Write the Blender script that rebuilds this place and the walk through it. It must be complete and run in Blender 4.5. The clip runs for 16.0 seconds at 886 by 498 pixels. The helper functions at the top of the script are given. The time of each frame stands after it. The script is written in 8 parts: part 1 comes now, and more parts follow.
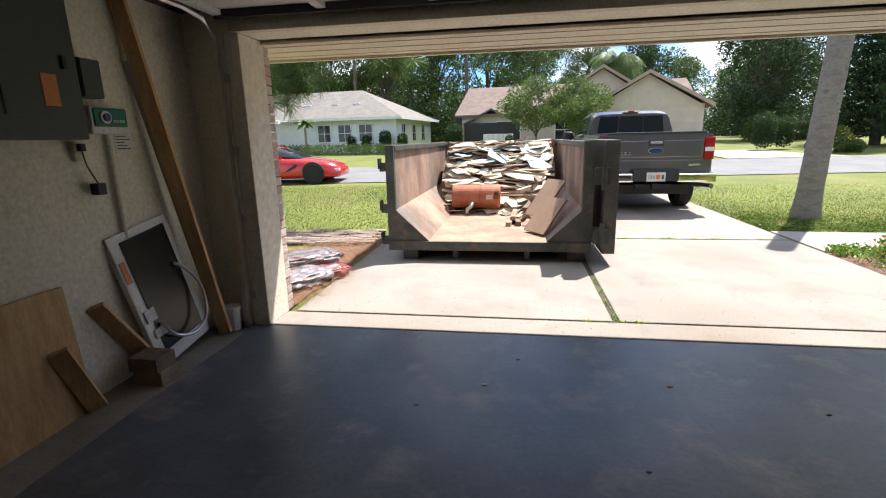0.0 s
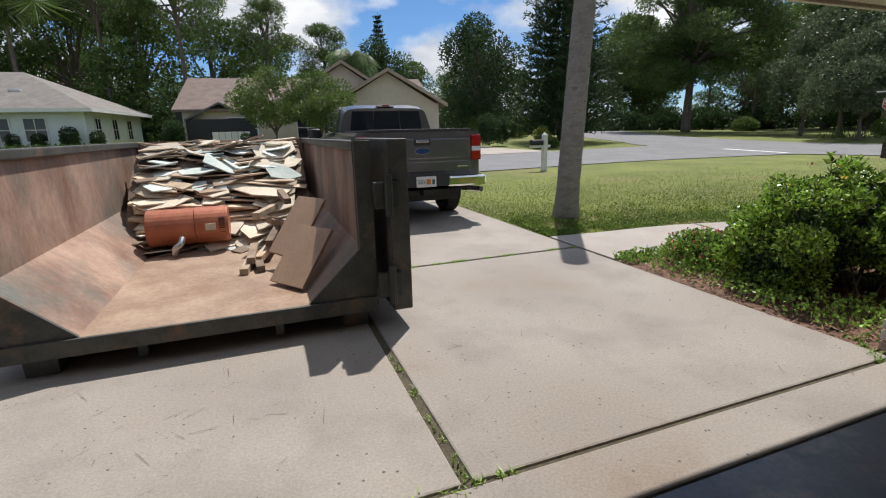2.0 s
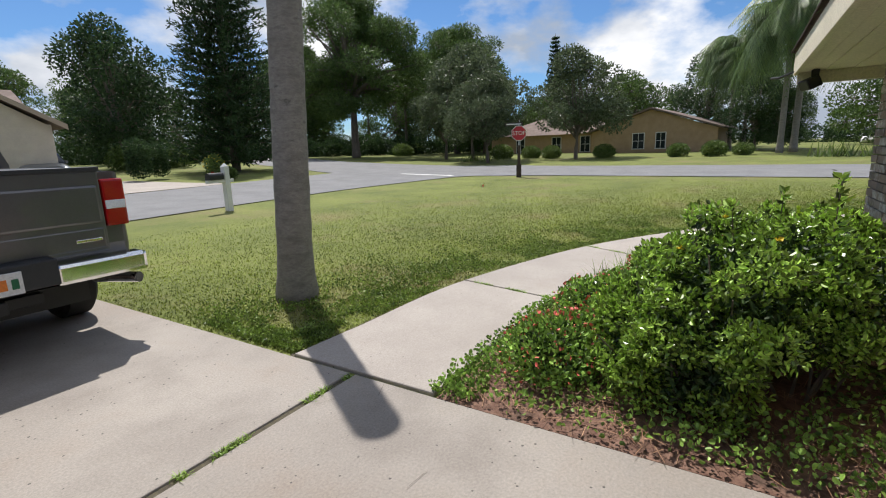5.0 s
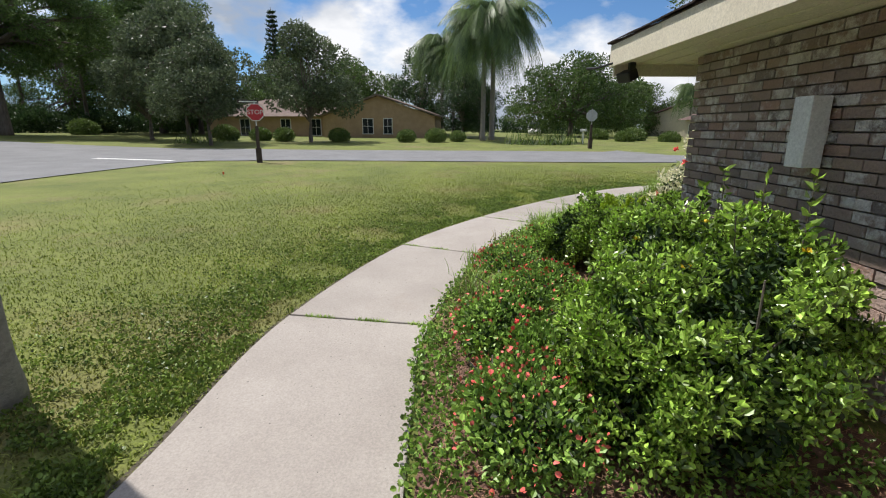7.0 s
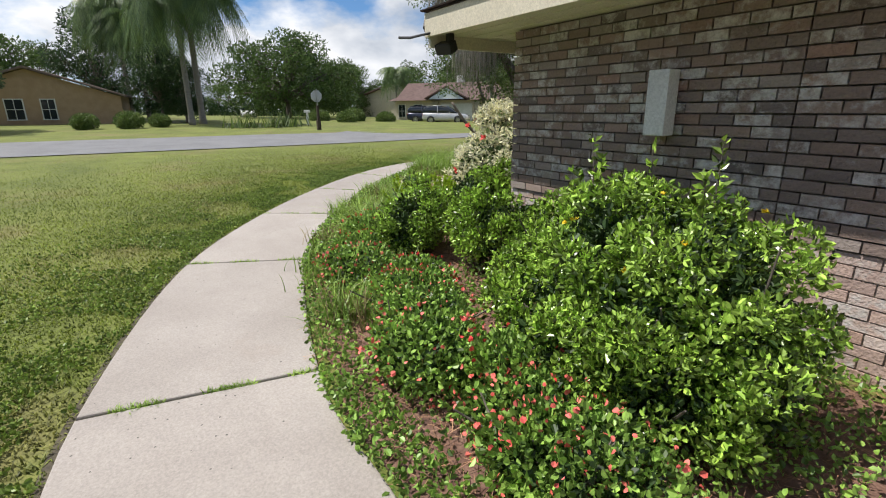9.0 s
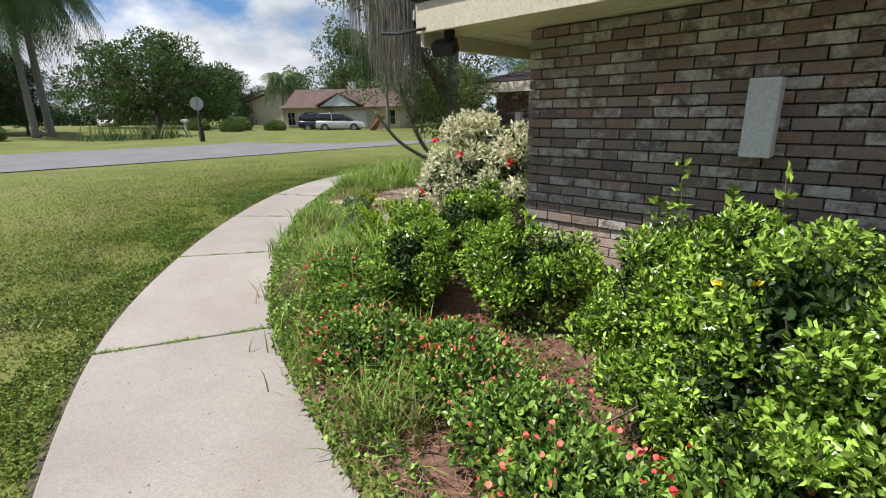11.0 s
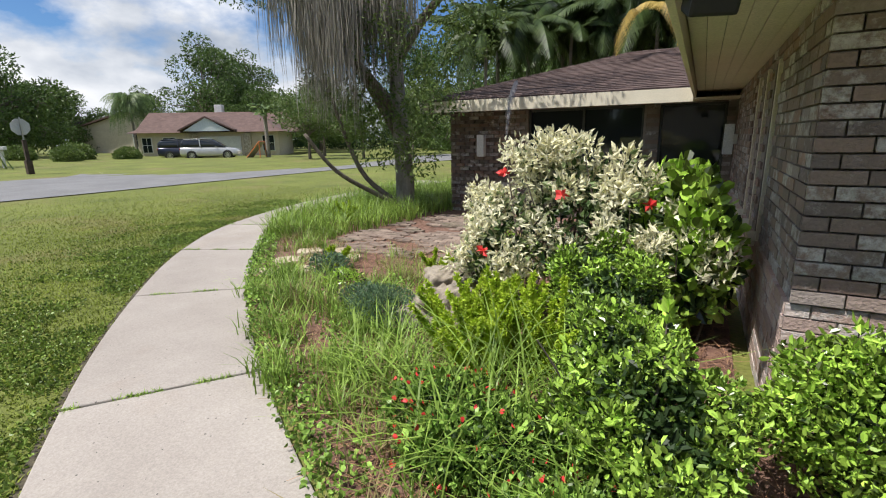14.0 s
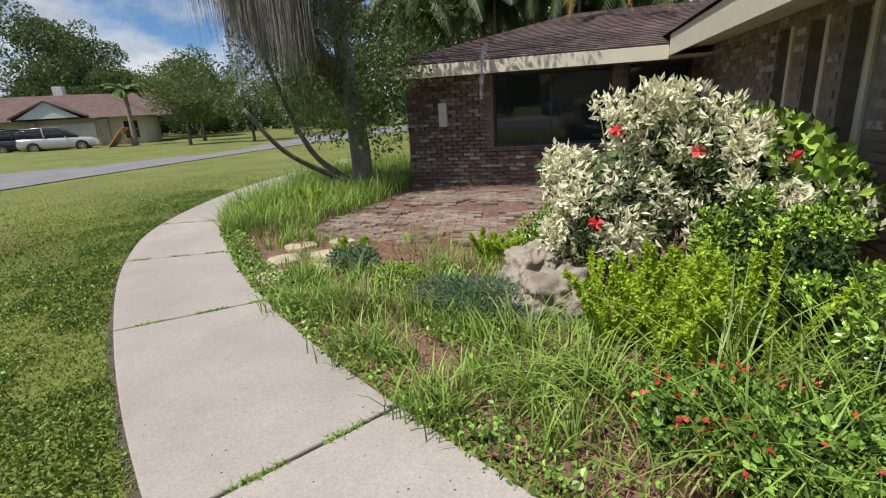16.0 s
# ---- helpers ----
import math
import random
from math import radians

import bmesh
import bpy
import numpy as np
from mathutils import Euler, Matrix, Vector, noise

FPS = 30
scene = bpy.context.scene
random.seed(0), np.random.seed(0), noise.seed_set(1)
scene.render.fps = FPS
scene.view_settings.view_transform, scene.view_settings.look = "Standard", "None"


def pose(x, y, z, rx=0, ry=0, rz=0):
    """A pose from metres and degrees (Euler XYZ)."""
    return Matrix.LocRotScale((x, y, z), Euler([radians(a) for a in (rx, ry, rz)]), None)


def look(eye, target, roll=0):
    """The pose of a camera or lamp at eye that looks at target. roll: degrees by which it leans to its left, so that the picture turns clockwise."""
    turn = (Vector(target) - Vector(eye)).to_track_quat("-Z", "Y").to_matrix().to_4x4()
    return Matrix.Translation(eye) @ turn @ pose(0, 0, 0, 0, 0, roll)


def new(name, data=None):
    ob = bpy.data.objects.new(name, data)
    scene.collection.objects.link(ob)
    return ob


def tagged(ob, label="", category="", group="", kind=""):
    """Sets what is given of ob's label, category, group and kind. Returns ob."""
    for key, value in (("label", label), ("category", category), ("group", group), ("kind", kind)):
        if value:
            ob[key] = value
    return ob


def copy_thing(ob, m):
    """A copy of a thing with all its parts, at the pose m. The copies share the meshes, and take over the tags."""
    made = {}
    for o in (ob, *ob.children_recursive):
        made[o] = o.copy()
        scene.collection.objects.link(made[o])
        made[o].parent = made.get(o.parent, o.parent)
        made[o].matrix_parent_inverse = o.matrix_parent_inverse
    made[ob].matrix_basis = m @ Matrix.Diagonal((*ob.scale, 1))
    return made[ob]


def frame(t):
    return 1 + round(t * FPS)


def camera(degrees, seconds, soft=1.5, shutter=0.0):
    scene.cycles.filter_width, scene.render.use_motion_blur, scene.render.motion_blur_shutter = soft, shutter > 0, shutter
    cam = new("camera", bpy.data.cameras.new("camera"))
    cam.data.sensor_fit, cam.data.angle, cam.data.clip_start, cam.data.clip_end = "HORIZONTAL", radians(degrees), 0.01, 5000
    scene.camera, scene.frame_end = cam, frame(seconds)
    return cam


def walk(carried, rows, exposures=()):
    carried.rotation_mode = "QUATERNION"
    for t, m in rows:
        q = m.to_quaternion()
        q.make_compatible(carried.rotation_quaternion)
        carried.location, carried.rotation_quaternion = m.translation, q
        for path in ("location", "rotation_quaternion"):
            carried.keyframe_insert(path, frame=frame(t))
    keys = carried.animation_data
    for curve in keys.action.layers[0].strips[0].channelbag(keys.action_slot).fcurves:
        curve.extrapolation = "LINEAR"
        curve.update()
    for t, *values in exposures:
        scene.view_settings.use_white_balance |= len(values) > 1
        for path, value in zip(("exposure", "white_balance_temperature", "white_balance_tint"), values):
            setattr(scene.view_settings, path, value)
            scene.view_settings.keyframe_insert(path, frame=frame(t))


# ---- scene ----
cam = camera(86.3, 16.0, soft=1.1)
PATH = [
    (0, (0.737, -3.594, 1.401), (0.43, -1.67, 0.948), -1.3),
    (0.5, (0.597, -3.154, 1.416), (0.199, -1.245, 0.971), -0.9),
    (1, (0.6, -2.588, 1.412), (0.588, -0.636, 0.978), -0.6),
    (1.5, (0.711, -2.064, 1.383), (1.018, -0.145, 0.911), -0.5),
    (2, (0.858, -1.509, 1.391), (1.539, 0.309, 0.91), -1.3),
    (2.5, (1.134, -1.065, 1.421), (2.179, 0.586, 0.995), -0.3),
    (3, (1.386, -0.624, 1.459), (2.639, 0.893, 1.098), 0.6),
    (3.5, (1.566, -0.241, 1.494), (3.051, 1.046, 1.125), 0.2),
    (3.7, (1.662, -0.084, 1.492), (3.19, 1.155, 1.137), -0.2),
    (6, (2.564, 1.734, 1.484), (4.397, 2.327, 0.945), -0.9),
    (6.5, (2.877, 2.034, 1.478), (4.794, 2.221, 0.939), -0.0),
    (7, (3.079, 2.356, 1.488), (5.016, 2.339, 0.991), 0.1),
    (7.5, (3.292, 2.615, 1.517), (5.238, 2.41, 1.103), -0.9),
    (8, (3.571, 2.762, 1.492), (5.471, 2.306, 1.063), -1.1),
    (8.5, (3.764, 2.987, 1.441), (5.478, 2.103, 0.91), -1.1),
    (9, (4.064, 3.16, 1.443), (5.665, 2.106, 0.873), -0.5),
    (11.5, (5.854, 3.275, 1.522), (7.091, 1.799, 0.983), -0.7),
    (12, (6.298, 3.11, 1.485), (7.456, 1.568, 0.956), -0.2),
    (12.5, (6.733, 2.959, 1.489), (7.859, 1.389, 0.969), -0.0),
    (13, (7.146, 2.855, 1.507), (8.121, 1.186, 0.995), 0.4),
    (13.5, (7.614, 2.743, 1.487), (8.641, 1.089, 1.028), -1.0),
    (14, (8.027, 2.707, 1.495), (8.953, 0.996, 1.035), -1.0),
    (14.5, (8.466, 2.641, 1.491), (9.231, 0.853, 1.023), -0.7),
    (15, (8.882, 2.597, 1.489), (9.797, 0.877, 1.038), -1.6),
    (15.5, (9.31, 2.689, 1.448), (10.109, 0.93, 0.927), -2.5),
    (16, (9.675, 2.678, 1.433), (10.174, 0.827, 0.864), -3.4),
]
walk(cam, [(t, look(e, g, r)) for t, e, g, r in PATH],
     [(0, 1.25), (0.5, 1.12), (1.0, 0.66), (1.5, 0.25), (2.5, 0.22), (3.5, 0.44), (6, 0.2), (7.5, 0.26), (9, 0.31), (12, 0.3), (13.5, 0.36), (14.5, 0.32), (16, 0.17)])

# ---------------------------------------------------------------- light
SUN = Vector((0.61, 0.79, 1.80)).normalized()
world = bpy.data.worlds.new("world")
scene.world = world
world.use_nodes = True
wn, wl = world.node_tree.nodes, world.node_tree.links
bg = wn["Background"]
sky = wn.new("ShaderNodeTexSky")
sky.sky_type, sky.sun_disc = "NISHITA", False
sky.sun_elevation, sky.sun_rotation = math.asin(SUN.z), math.atan2(SUN.x, SUN.y)
sky.air_density, sky.dust_density, sky.ozone_density = 1.0, 0.15, 2.0
geo = wn.new("ShaderNodeTexCoord")
sep = wn.new("ShaderNodeSeparateXYZ")
wl.new(geo.outputs["Generated"], sep.inputs[0])
# a layer of cumulus, flattened towards the horizon
flat = wn.new("ShaderNodeVectorMath"); flat.operation = "MULTIPLY"
flat.inputs[1].default_value = (1.0, 1.0, 1.9)
wl.new(geo.outputs["Generated"], flat.inputs[0])
cl = wn.new("ShaderNodeTexNoise")
cl.inputs["Scale"].default_value, cl.inputs["Detail"].default_value, cl.inputs["Roughness"].default_value = 3.1, 9.0, 0.56
wl.new(flat.outputs[0], cl.inputs["Vector"])
ramp = wn.new("ShaderNodeValToRGB")
ramp.color_ramp.elements[0].position, ramp.color_ramp.elements[1].position = 0.43, 0.56
wl.new(cl.outputs[0], ramp.inputs[0])
cl2 = wn.new("ShaderNodeTexNoise")
cl2.inputs["Scale"].default_value, cl2.inputs["Detail"].default_value = 5.0, 6.0
wl.new(flat.outputs[0], cl2.inputs["Vector"])
cramp = wn.new("ShaderNodeValToRGB")
cramp.color_ramp.elements[0].position, cramp.color_ramp.elements[1].position = 0.35, 0.62
cramp.color_ramp.elements[0].color, cramp.color_ramp.elements[1].color = (4.4, 5.0, 6.0, 1), (10.4, 10.5, 10.8, 1)
wl.new(cl2.outputs[0], cramp.inputs[0])
mixc = wn.new("ShaderNodeMix"); mixc.data_type = "RGBA"
wl.new(ramp.outputs[0], mixc.inputs[0]); tint = wn.new("ShaderNodeMix"); tint.data_type, tint.blend_type = "RGBA", "MULTIPLY"
tint.inputs[0].default_value, tint.inputs[7].default_value = 1.0, (0.60, 0.84, 1.12, 1)
wl.new(sky.outputs[0], tint.inputs[6]); wl.new(tint.outputs[2], mixc.inputs[6]); wl.new(cramp.outputs[0], mixc.inputs[7])
wl.new(mixc.outputs[2], bg.inputs[0])
bg.inputs[1].default_value = 0.08
sun = new("sun", bpy.data.lights.new("sun", "SUN"))
sun.data.energy, sun.data.angle, sun.data.color = 4.4, radians(0.6), (1.0, 0.957, 0.905)
sun.matrix_world = look(SUN * 50, (0, 0, 0))

# ---------------------------------------------------------------- materials
def node(nt, kind, **sockets):
    n = nt.nodes.new(kind)
    for k, v in sockets.items():
        n.inputs[k].default_value = v
    return n


def surf(name, c1, c2, scale=4.0, rough=0.8, bump=0.0, metal=0.0, fine=60.0, c3=None, stain=0.0, stain_scale=0.6,
         vary=0.0, island=0.0, grain=0.18, spec=0.5, coat=0.0, stretch=None, spot=0.0, trans=0.0, lo=0.35, hi=0.65):
    """A two-scale surface: c1 to c2 by a broad noise, fine grain over it, stains of c3, and differences from piece to piece."""
    m = bpy.data.materials.new(name)
    m.use_nodes = True
    nt = m.node_tree
    b = nt.nodes["Principled BSDF"]
    g = nt.nodes.new("ShaderNodeNewGeometry")
    vec = g.outputs["Position"]
    if stretch:
        mp = nt.nodes.new("ShaderNodeVectorMath"); mp.operation = "MULTIPLY"
        mp.inputs[1].default_value = stretch
        nt.links.new(vec, mp.inputs[0]); vec = mp.outputs[0]
    n1 = node(nt, "ShaderNodeTexNoise", Scale=scale, Detail=6.0, Roughness=0.6)
    nt.links.new(vec, n1.inputs["Vector"])
    r1 = nt.nodes.new("ShaderNodeValToRGB")
    r1.color_ramp.elements[0].position, r1.color_ramp.elements[1].position = lo, hi
    r1.color_ramp.elements[0].color, r1.color_ramp.elements[1].color = (*c1, 1), (*c2, 1)
    nt.links.new(n1.outputs[0], r1.inputs[0])
    col = r1.outputs[0]
    if c3 and stain > 0:
        n3 = node(nt, "ShaderNodeTexNoise", Scale=stain_scale, Detail=8.0, Roughness=0.65)
        nt.links.new(vec, n3.inputs["Vector"])
        r3 = nt.nodes.new("ShaderNodeValToRGB")
        r3.color_ramp.elements[0].position, r3.color_ramp.elements[1].position = 0.62 - 0.3 * stain, 0.72
        nt.links.new(n3.outputs[0], r3.inputs[0])
        mx = nt.nodes.new("ShaderNodeMix"); mx.data_type = "RGBA"
        nt.links.new(r3.outputs[0], mx.inputs[0]); nt.links.new(col, mx.inputs[6]); mx.inputs[7].default_value = (*c3, 1)
        col = mx.outputs[2]
    n2 = node(nt, "ShaderNodeTexNoise", Scale=fine, Detail=4.0, Roughness=0.7)
    nt.links.new(vec, n2.inputs["Vector"])
    hs = nt.nodes.new("ShaderNodeHueSaturation")
    mr = node(nt, "ShaderNodeMapRange")
    mr.inputs["From Min"].default_value, mr.inputs["From Max"].default_value = 0.3, 0.7
    mr.inputs["To Min"].default_value, mr.inputs["To Max"].default_value = 1 - grain, 1 + grain
    nt.links.new(n2.outputs[0], mr.inputs["Value"])
    val = mr.outputs[0]
    for amount, kind, out in ((vary, "ShaderNodeObjectInfo", "Random"), (island, "ShaderNodeNewGeometry", "Random Per Island")):
        if amount:
            o = nt.nodes.new(kind)
            mr2 = node(nt, "ShaderNodeMapRange")
            mr2.inputs["To Min"].default_value, mr2.inputs["To Max"].default_value = 1 - amount, 1 + amount
            nt.links.new(o.outputs[out], mr2.inputs["Value"])
            mm = nt.nodes.new("ShaderNodeMath"); mm.operation = "MULTIPLY"
            nt.links.new(val, mm.inputs[0]); nt.links.new(mr2.outputs[0], mm.inputs[1])
            val = mm.outputs[0]
    nt.links.new(val, hs.inputs["Value"]); nt.links.new(col, hs.inputs["Color"])
    col = hs.outputs[0]
    if spot:
        v = node(nt, "ShaderNodeTexVoronoi", Scale=14.0)
        nt.links.new(g.outputs["Position"], v.inputs["Vector"])
        nn = node(nt, "ShaderNodeTexNoise", Scale=1.3)
        nt.links.new(g.outputs["Position"], nn.inputs["Vector"])
        th = nt.nodes.new("ShaderNodeMath"); th.operation = "MULTIPLY"; th.inputs[1].default_value = 0.22 * spot
        nt.links.new(nn.outputs[0], th.inputs[0])
        lt = nt.nodes.new("ShaderNodeMath"); lt.operation = "LESS_THAN"
        nt.links.new(v.outputs["Distance"], lt.inputs[0]); nt.links.new(th.outputs[0], lt.inputs[1])
        mx = nt.nodes.new("ShaderNodeMix"); mx.data_type = "RGBA"
        nt.links.new(lt.outputs[0], mx.inputs[0]); nt.links.new(col, mx.inputs[6]); mx.inputs[7].default_value = (0.10, 0.09, 0.08, 1)
        col = mx.outputs[2]
    nt.links.new(col, b.inputs["Base Color"])
    b.inputs["Roughness"].default_value, b.inputs["Metallic"].default_value = rough, metal
    b.inputs["Specular IOR Level"].default_value = spec
    if coat:
        b.inputs["Coat Weight"].default_value, b.inputs["Coat Roughness"].default_value = coat, 0.05
    if bump:
        bp = node(nt, "ShaderNodeBump", Strength=bump, Distance=0.01)
        nt.links.new(n2.outputs[0], bp.inputs["Height"]); nt.links.new(bp.outputs[0], b.inputs["Normal"])
    if trans:
        tr = nt.nodes.new("ShaderNodeBsdfTranslucent")
        nt.links.new(col, tr.inputs[0])
        ms = nt.nodes.new("ShaderNodeMixShader"); ms.inputs[0].default_value = trans
        out = nt.nodes["Material Output"]
        nt.links.new(b.outputs[0], ms.inputs[1]); nt.links.new(tr.outputs[0], ms.inputs[2]); nt.links.new(ms.outputs[0], out.inputs[0])
    return m


def plain(name, c, rough=0.5, metal=0.0, spec=0.5, coat=0.0, emit=0.0, alpha=1.0):
    m = surf(name, [v * 0.93 for v in c], [min(1, v * 1.05) for v in c], 7.0, rough, 0.03, metal, 90.0, spec=spec, coat=coat)
    if alpha < 1:
        m.node_tree.nodes["Principled BSDF"].inputs["Alpha"].default_value = alpha
    return m


def glass(name, tint=(0.02, 0.025, 0.03), rough=0.03):
    m = bpy.data.materials.new(name); m.use_nodes = True
    b = m.node_tree.nodes["Principled BSDF"]
    b.inputs["Base Color"].default_value, b.inputs["Roughness"].default_value = (*tint, 1), rough
    b.inputs["Specular IOR Level"].default_value, b.inputs["IOR"].default_value = 0.6, 1.5
    return m


def leafy(name, c1, c2, rough=0.45, trans=0.3, island=0.35, scale=1.5, spec=0.4):
    return surf(name, c1, c2, scale, rough, 0.0, 0.0, 30.0, island=island, trans=trans, spec=spec)


M = dict(
    concrete=surf("drive_concrete", (0.250, 0.221, 0.194), (0.345, 0.311, 0.275), 1.4, 0.85, 0.3, fine=70, c3=(0.225, 0.178, 0.142), stain=0.42, stain_scale=0.7, vary=0.05, spot=0.75),
    walkway=surf("walk_concrete", (0.305, 0.270, 0.240), (0.365, 0.328, 0.293), 1.3, 0.85, 0.2, fine=80, c3=(0.31, 0.26, 0.22), stain=0.1, vary=0.05, spot=0.6),
    joint=surf("joint_dirt", (0.06, 0.05, 0.035), (0.10, 0.085, 0.05), 30, 0.95, 0.4),
    garage_floor=surf("painted_floor", (0.085, 0.096, 0.118), (0.150, 0.165, 0.190), 1.6, 0.36, 0.12, fine=35, c3=(0.30, 0.265, 0.23), stain=0.27, stain_scale=2.1, spec=0.6),
    bare_floor=surf("bare_concrete", (0.23, 0.21, 0.185), (0.30, 0.275, 0.24), 3, 0.85, 0.2),
    garage_wall=surf("garage_paint", (0.72, 0.68, 0.56), (0.78, 0.735, 0.62), 1.4, 0.75, 0.08, fine=40, c3=(0.42, 0.37, 0.28), stain=0.06),
    stucco=surf("stucco_paint", (0.70, 0.64, 0.53), (0.76, 0.70, 0.59), 5, 0.85, 0.55, fine=18),
    trim=surf("cream_trim", (0.62, 0.565, 0.44), (0.68, 0.625, 0.495), 2.5, 0.6, 0.05),
    soffit=surf("soffit_paint", (0.64, 0.58, 0.46), (0.70, 0.64, 0.52), 2.0, 0.7, 0.05),
    mortar=surf("mortar", (0.215, 0.185, 0.162), (0.295, 0.258, 0.228), 9, 0.95, 0.4),
    asphalt=surf("road_asphalt", (0.160, 0.160, 0.164), (0.200, 0.200, 0.204), 0.8, 0.9, 0.3, fine=50, c3=(0.16, 0.16, 0.165), stain=0.1),
    # the strong fine grain puts the shade between grass tufts into the colour
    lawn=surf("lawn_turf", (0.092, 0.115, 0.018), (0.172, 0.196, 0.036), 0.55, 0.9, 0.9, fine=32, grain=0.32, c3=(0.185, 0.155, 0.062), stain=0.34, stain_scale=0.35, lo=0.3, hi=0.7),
    blade=surf("grass_blade", (0.122, 0.160, 0.022), (0.250, 0.300, 0.048), 0.6, 0.55, 0.0, 0.0, 30.0, c3=(0.25, 0.205, 0.08), stain=0.30, stain_scale=0.35, island=0.55, trans=0.35, spec=0.35),
    mulch=surf("pine_straw", (0.12, 0.060, 0.042), (0.25, 0.145, 0.105), 14, 0.95, 0.8, fine=90, c3=(0.05, 0.035, 0.025), stain=0.25, stain_scale=4),
    white=surf("white_paint", (0.629, 0.629, 0.612), (0.697, 0.697, 0.680), 3, 0.55, 0.03),
    black=plain("black_plastic", (0.012, 0.012, 0.013), 0.5),
    dark_metal=surf("dark_metal", (0.04, 0.045, 0.04), (0.07, 0.075, 0.07), 6, 0.5, 0.1, 0.3),
    steel=plain("steel", (0.55, 0.55, 0.54), 0.35, 0.9),
    chrome=plain("chrome", (0.85, 0.85, 0.85), 0.08, 1.0),
    glass=glass("dark_glass"),
    wood=surf("pine_lumber", (0.50, 0.29, 0.13), (0.62, 0.41, 0.21), 5, 0.7, 0.15, fine=40, stretch=(6, 6, 1)),
    plywood=surf("plywood", (0.46, 0.27, 0.11), (0.62, 0.41, 0.20), 3, 0.65, 0.1, fine=30, stretch=(1, 5, 1)),
    bark=surf("bark", (0.10, 0.08, 0.065), (0.19, 0.16, 0.13), 7, 0.95, 0.8, fine=25, stretch=(1, 1, 0.25)),
    palm_bark=surf("palm_bark", (0.19, 0.17, 0.15), (0.29, 0.265, 0.235), 5, 0.95, 0.7, fine=26, stretch=(1, 1, 2.2), c3=(0.10, 0.09, 0.08), stain=0.15, stain_scale=5),
)
M["oak_leaf"] = leafy("oak_leaf", (0.050, 0.095, 0.022), (0.124, 0.192, 0.045))
M["dark_leaf"] = leafy("dark_leaf", (0.024, 0.053, 0.020), (0.061, 0.105, 0.036), spec=0.3)
M["pine_leaf"] = leafy("pine_needles", (0.063, 0.116, 0.029), (0.147, 0.221, 0.059))
M["light_leaf"] = leafy("light_leaf", (0.085, 0.14, 0.03), (0.16, 0.22, 0.06))
M["grey_leaf"] = leafy("grey_green_leaf", (0.072, 0.102, 0.048), (0.144, 0.180, 0.090))
M["palm_leaf"] = leafy("palm_frond", (0.078, 0.137, 0.043), (0.176, 0.254, 0.078))
M["bush_leaf"] = leafy("glossy_leaf", (0.165, 0.272, 0.033), (0.365, 0.540, 0.082), 0.30, 0.2, 0.95, 5, 0.6)
M["bush_dark"] = leafy("glossy_dark_leaf", (0.150, 0.250, 0.032), (0.345, 0.510, 0.082), 0.30, 0.2, 0.9, 5, 0.6)
# very dark green that stands in for shade inside the shrubs
M["shade_leaf"] = leafy("inner_shade_leaf", (0.020, 0.042, 0.012), (0.050, 0.090, 0.022), 0.5, 0.05, 0.5, 5, 0.3)

# ---------------------------------------------------------------- mesh helpers
def link(name, data, parent=None, mats=()):
    ob = new(name, data)
    for m in mats:
        data.materials.append(m)
    if parent is not None:
        ob.parent = parent
    return ob


def part(name, bm, material, parent=None, label="", smooth=False):
    """Links a bmesh as one mesh object under a thing or a part."""
    me = bpy.data.meshes.new(name)
    bm.normal_update()
    bm.to_mesh(me); bm.free()
    if smooth:
        me.shade_smooth()
    ob = link(name, me, parent, [material])
    if label:
        ob["label"] = label
    return ob


def mesh_np(name, verts, faces, material, parent=None, smooth=False):
    me = bpy.data.meshes.new(name)
    v = np.asarray(verts, float).reshape(-1, 3); f = np.asarray(faces, np.int32)
    k = f.shape[1]
    me.vertices.add(len(v)); me.vertices.foreach_set("co", v.ravel())
    me.loops.add(f.size); me.loops.foreach_set("vertex_index", f.ravel())
    me.polygons.add(len(f)); me.polygons.foreach_set("loop_start", np.arange(0, f.size, k, dtype=np.int32))
    me.update(calc_edges=True)
    if smooth:
        me.shade_smooth()
    else:
        me.shade_flat()
    return link(name, me, parent, [material])


def empty(name, m=None):
    ob = new(name)
    ob.empty_display_size = 0.2
    if m is not None:
        ob.matrix_world = m
    return ob


def box(bm, x0, x1, y0, y1, z0, z1, bevel=0.0, m=None):
    r = bmesh.ops.create_cube(bm, size=1.0)
    for v in r["verts"]:
        v.co = Vector((x0 + (v.co.x + 0.5) * (x1 - x0), y0 + (v.co.y + 0.5) * (y1 - y0), z0 + (v.co.z + 0.5) * (z1 - z0)))
        if m is not None:
            v.co = m @ v.co
    if bevel:
        es = list({e for v in r["verts"] for e in v.link_edges})
        bmesh.ops.bevel(bm, geom=es, offset=bevel, segments=2, profile=0.6, affect="EDGES")
    return bm


def boxes(*specs, bevel=0.0):
    bm = bmesh.new()
    for s in specs:
        box(bm, *s, bevel=bevel)
    return bm


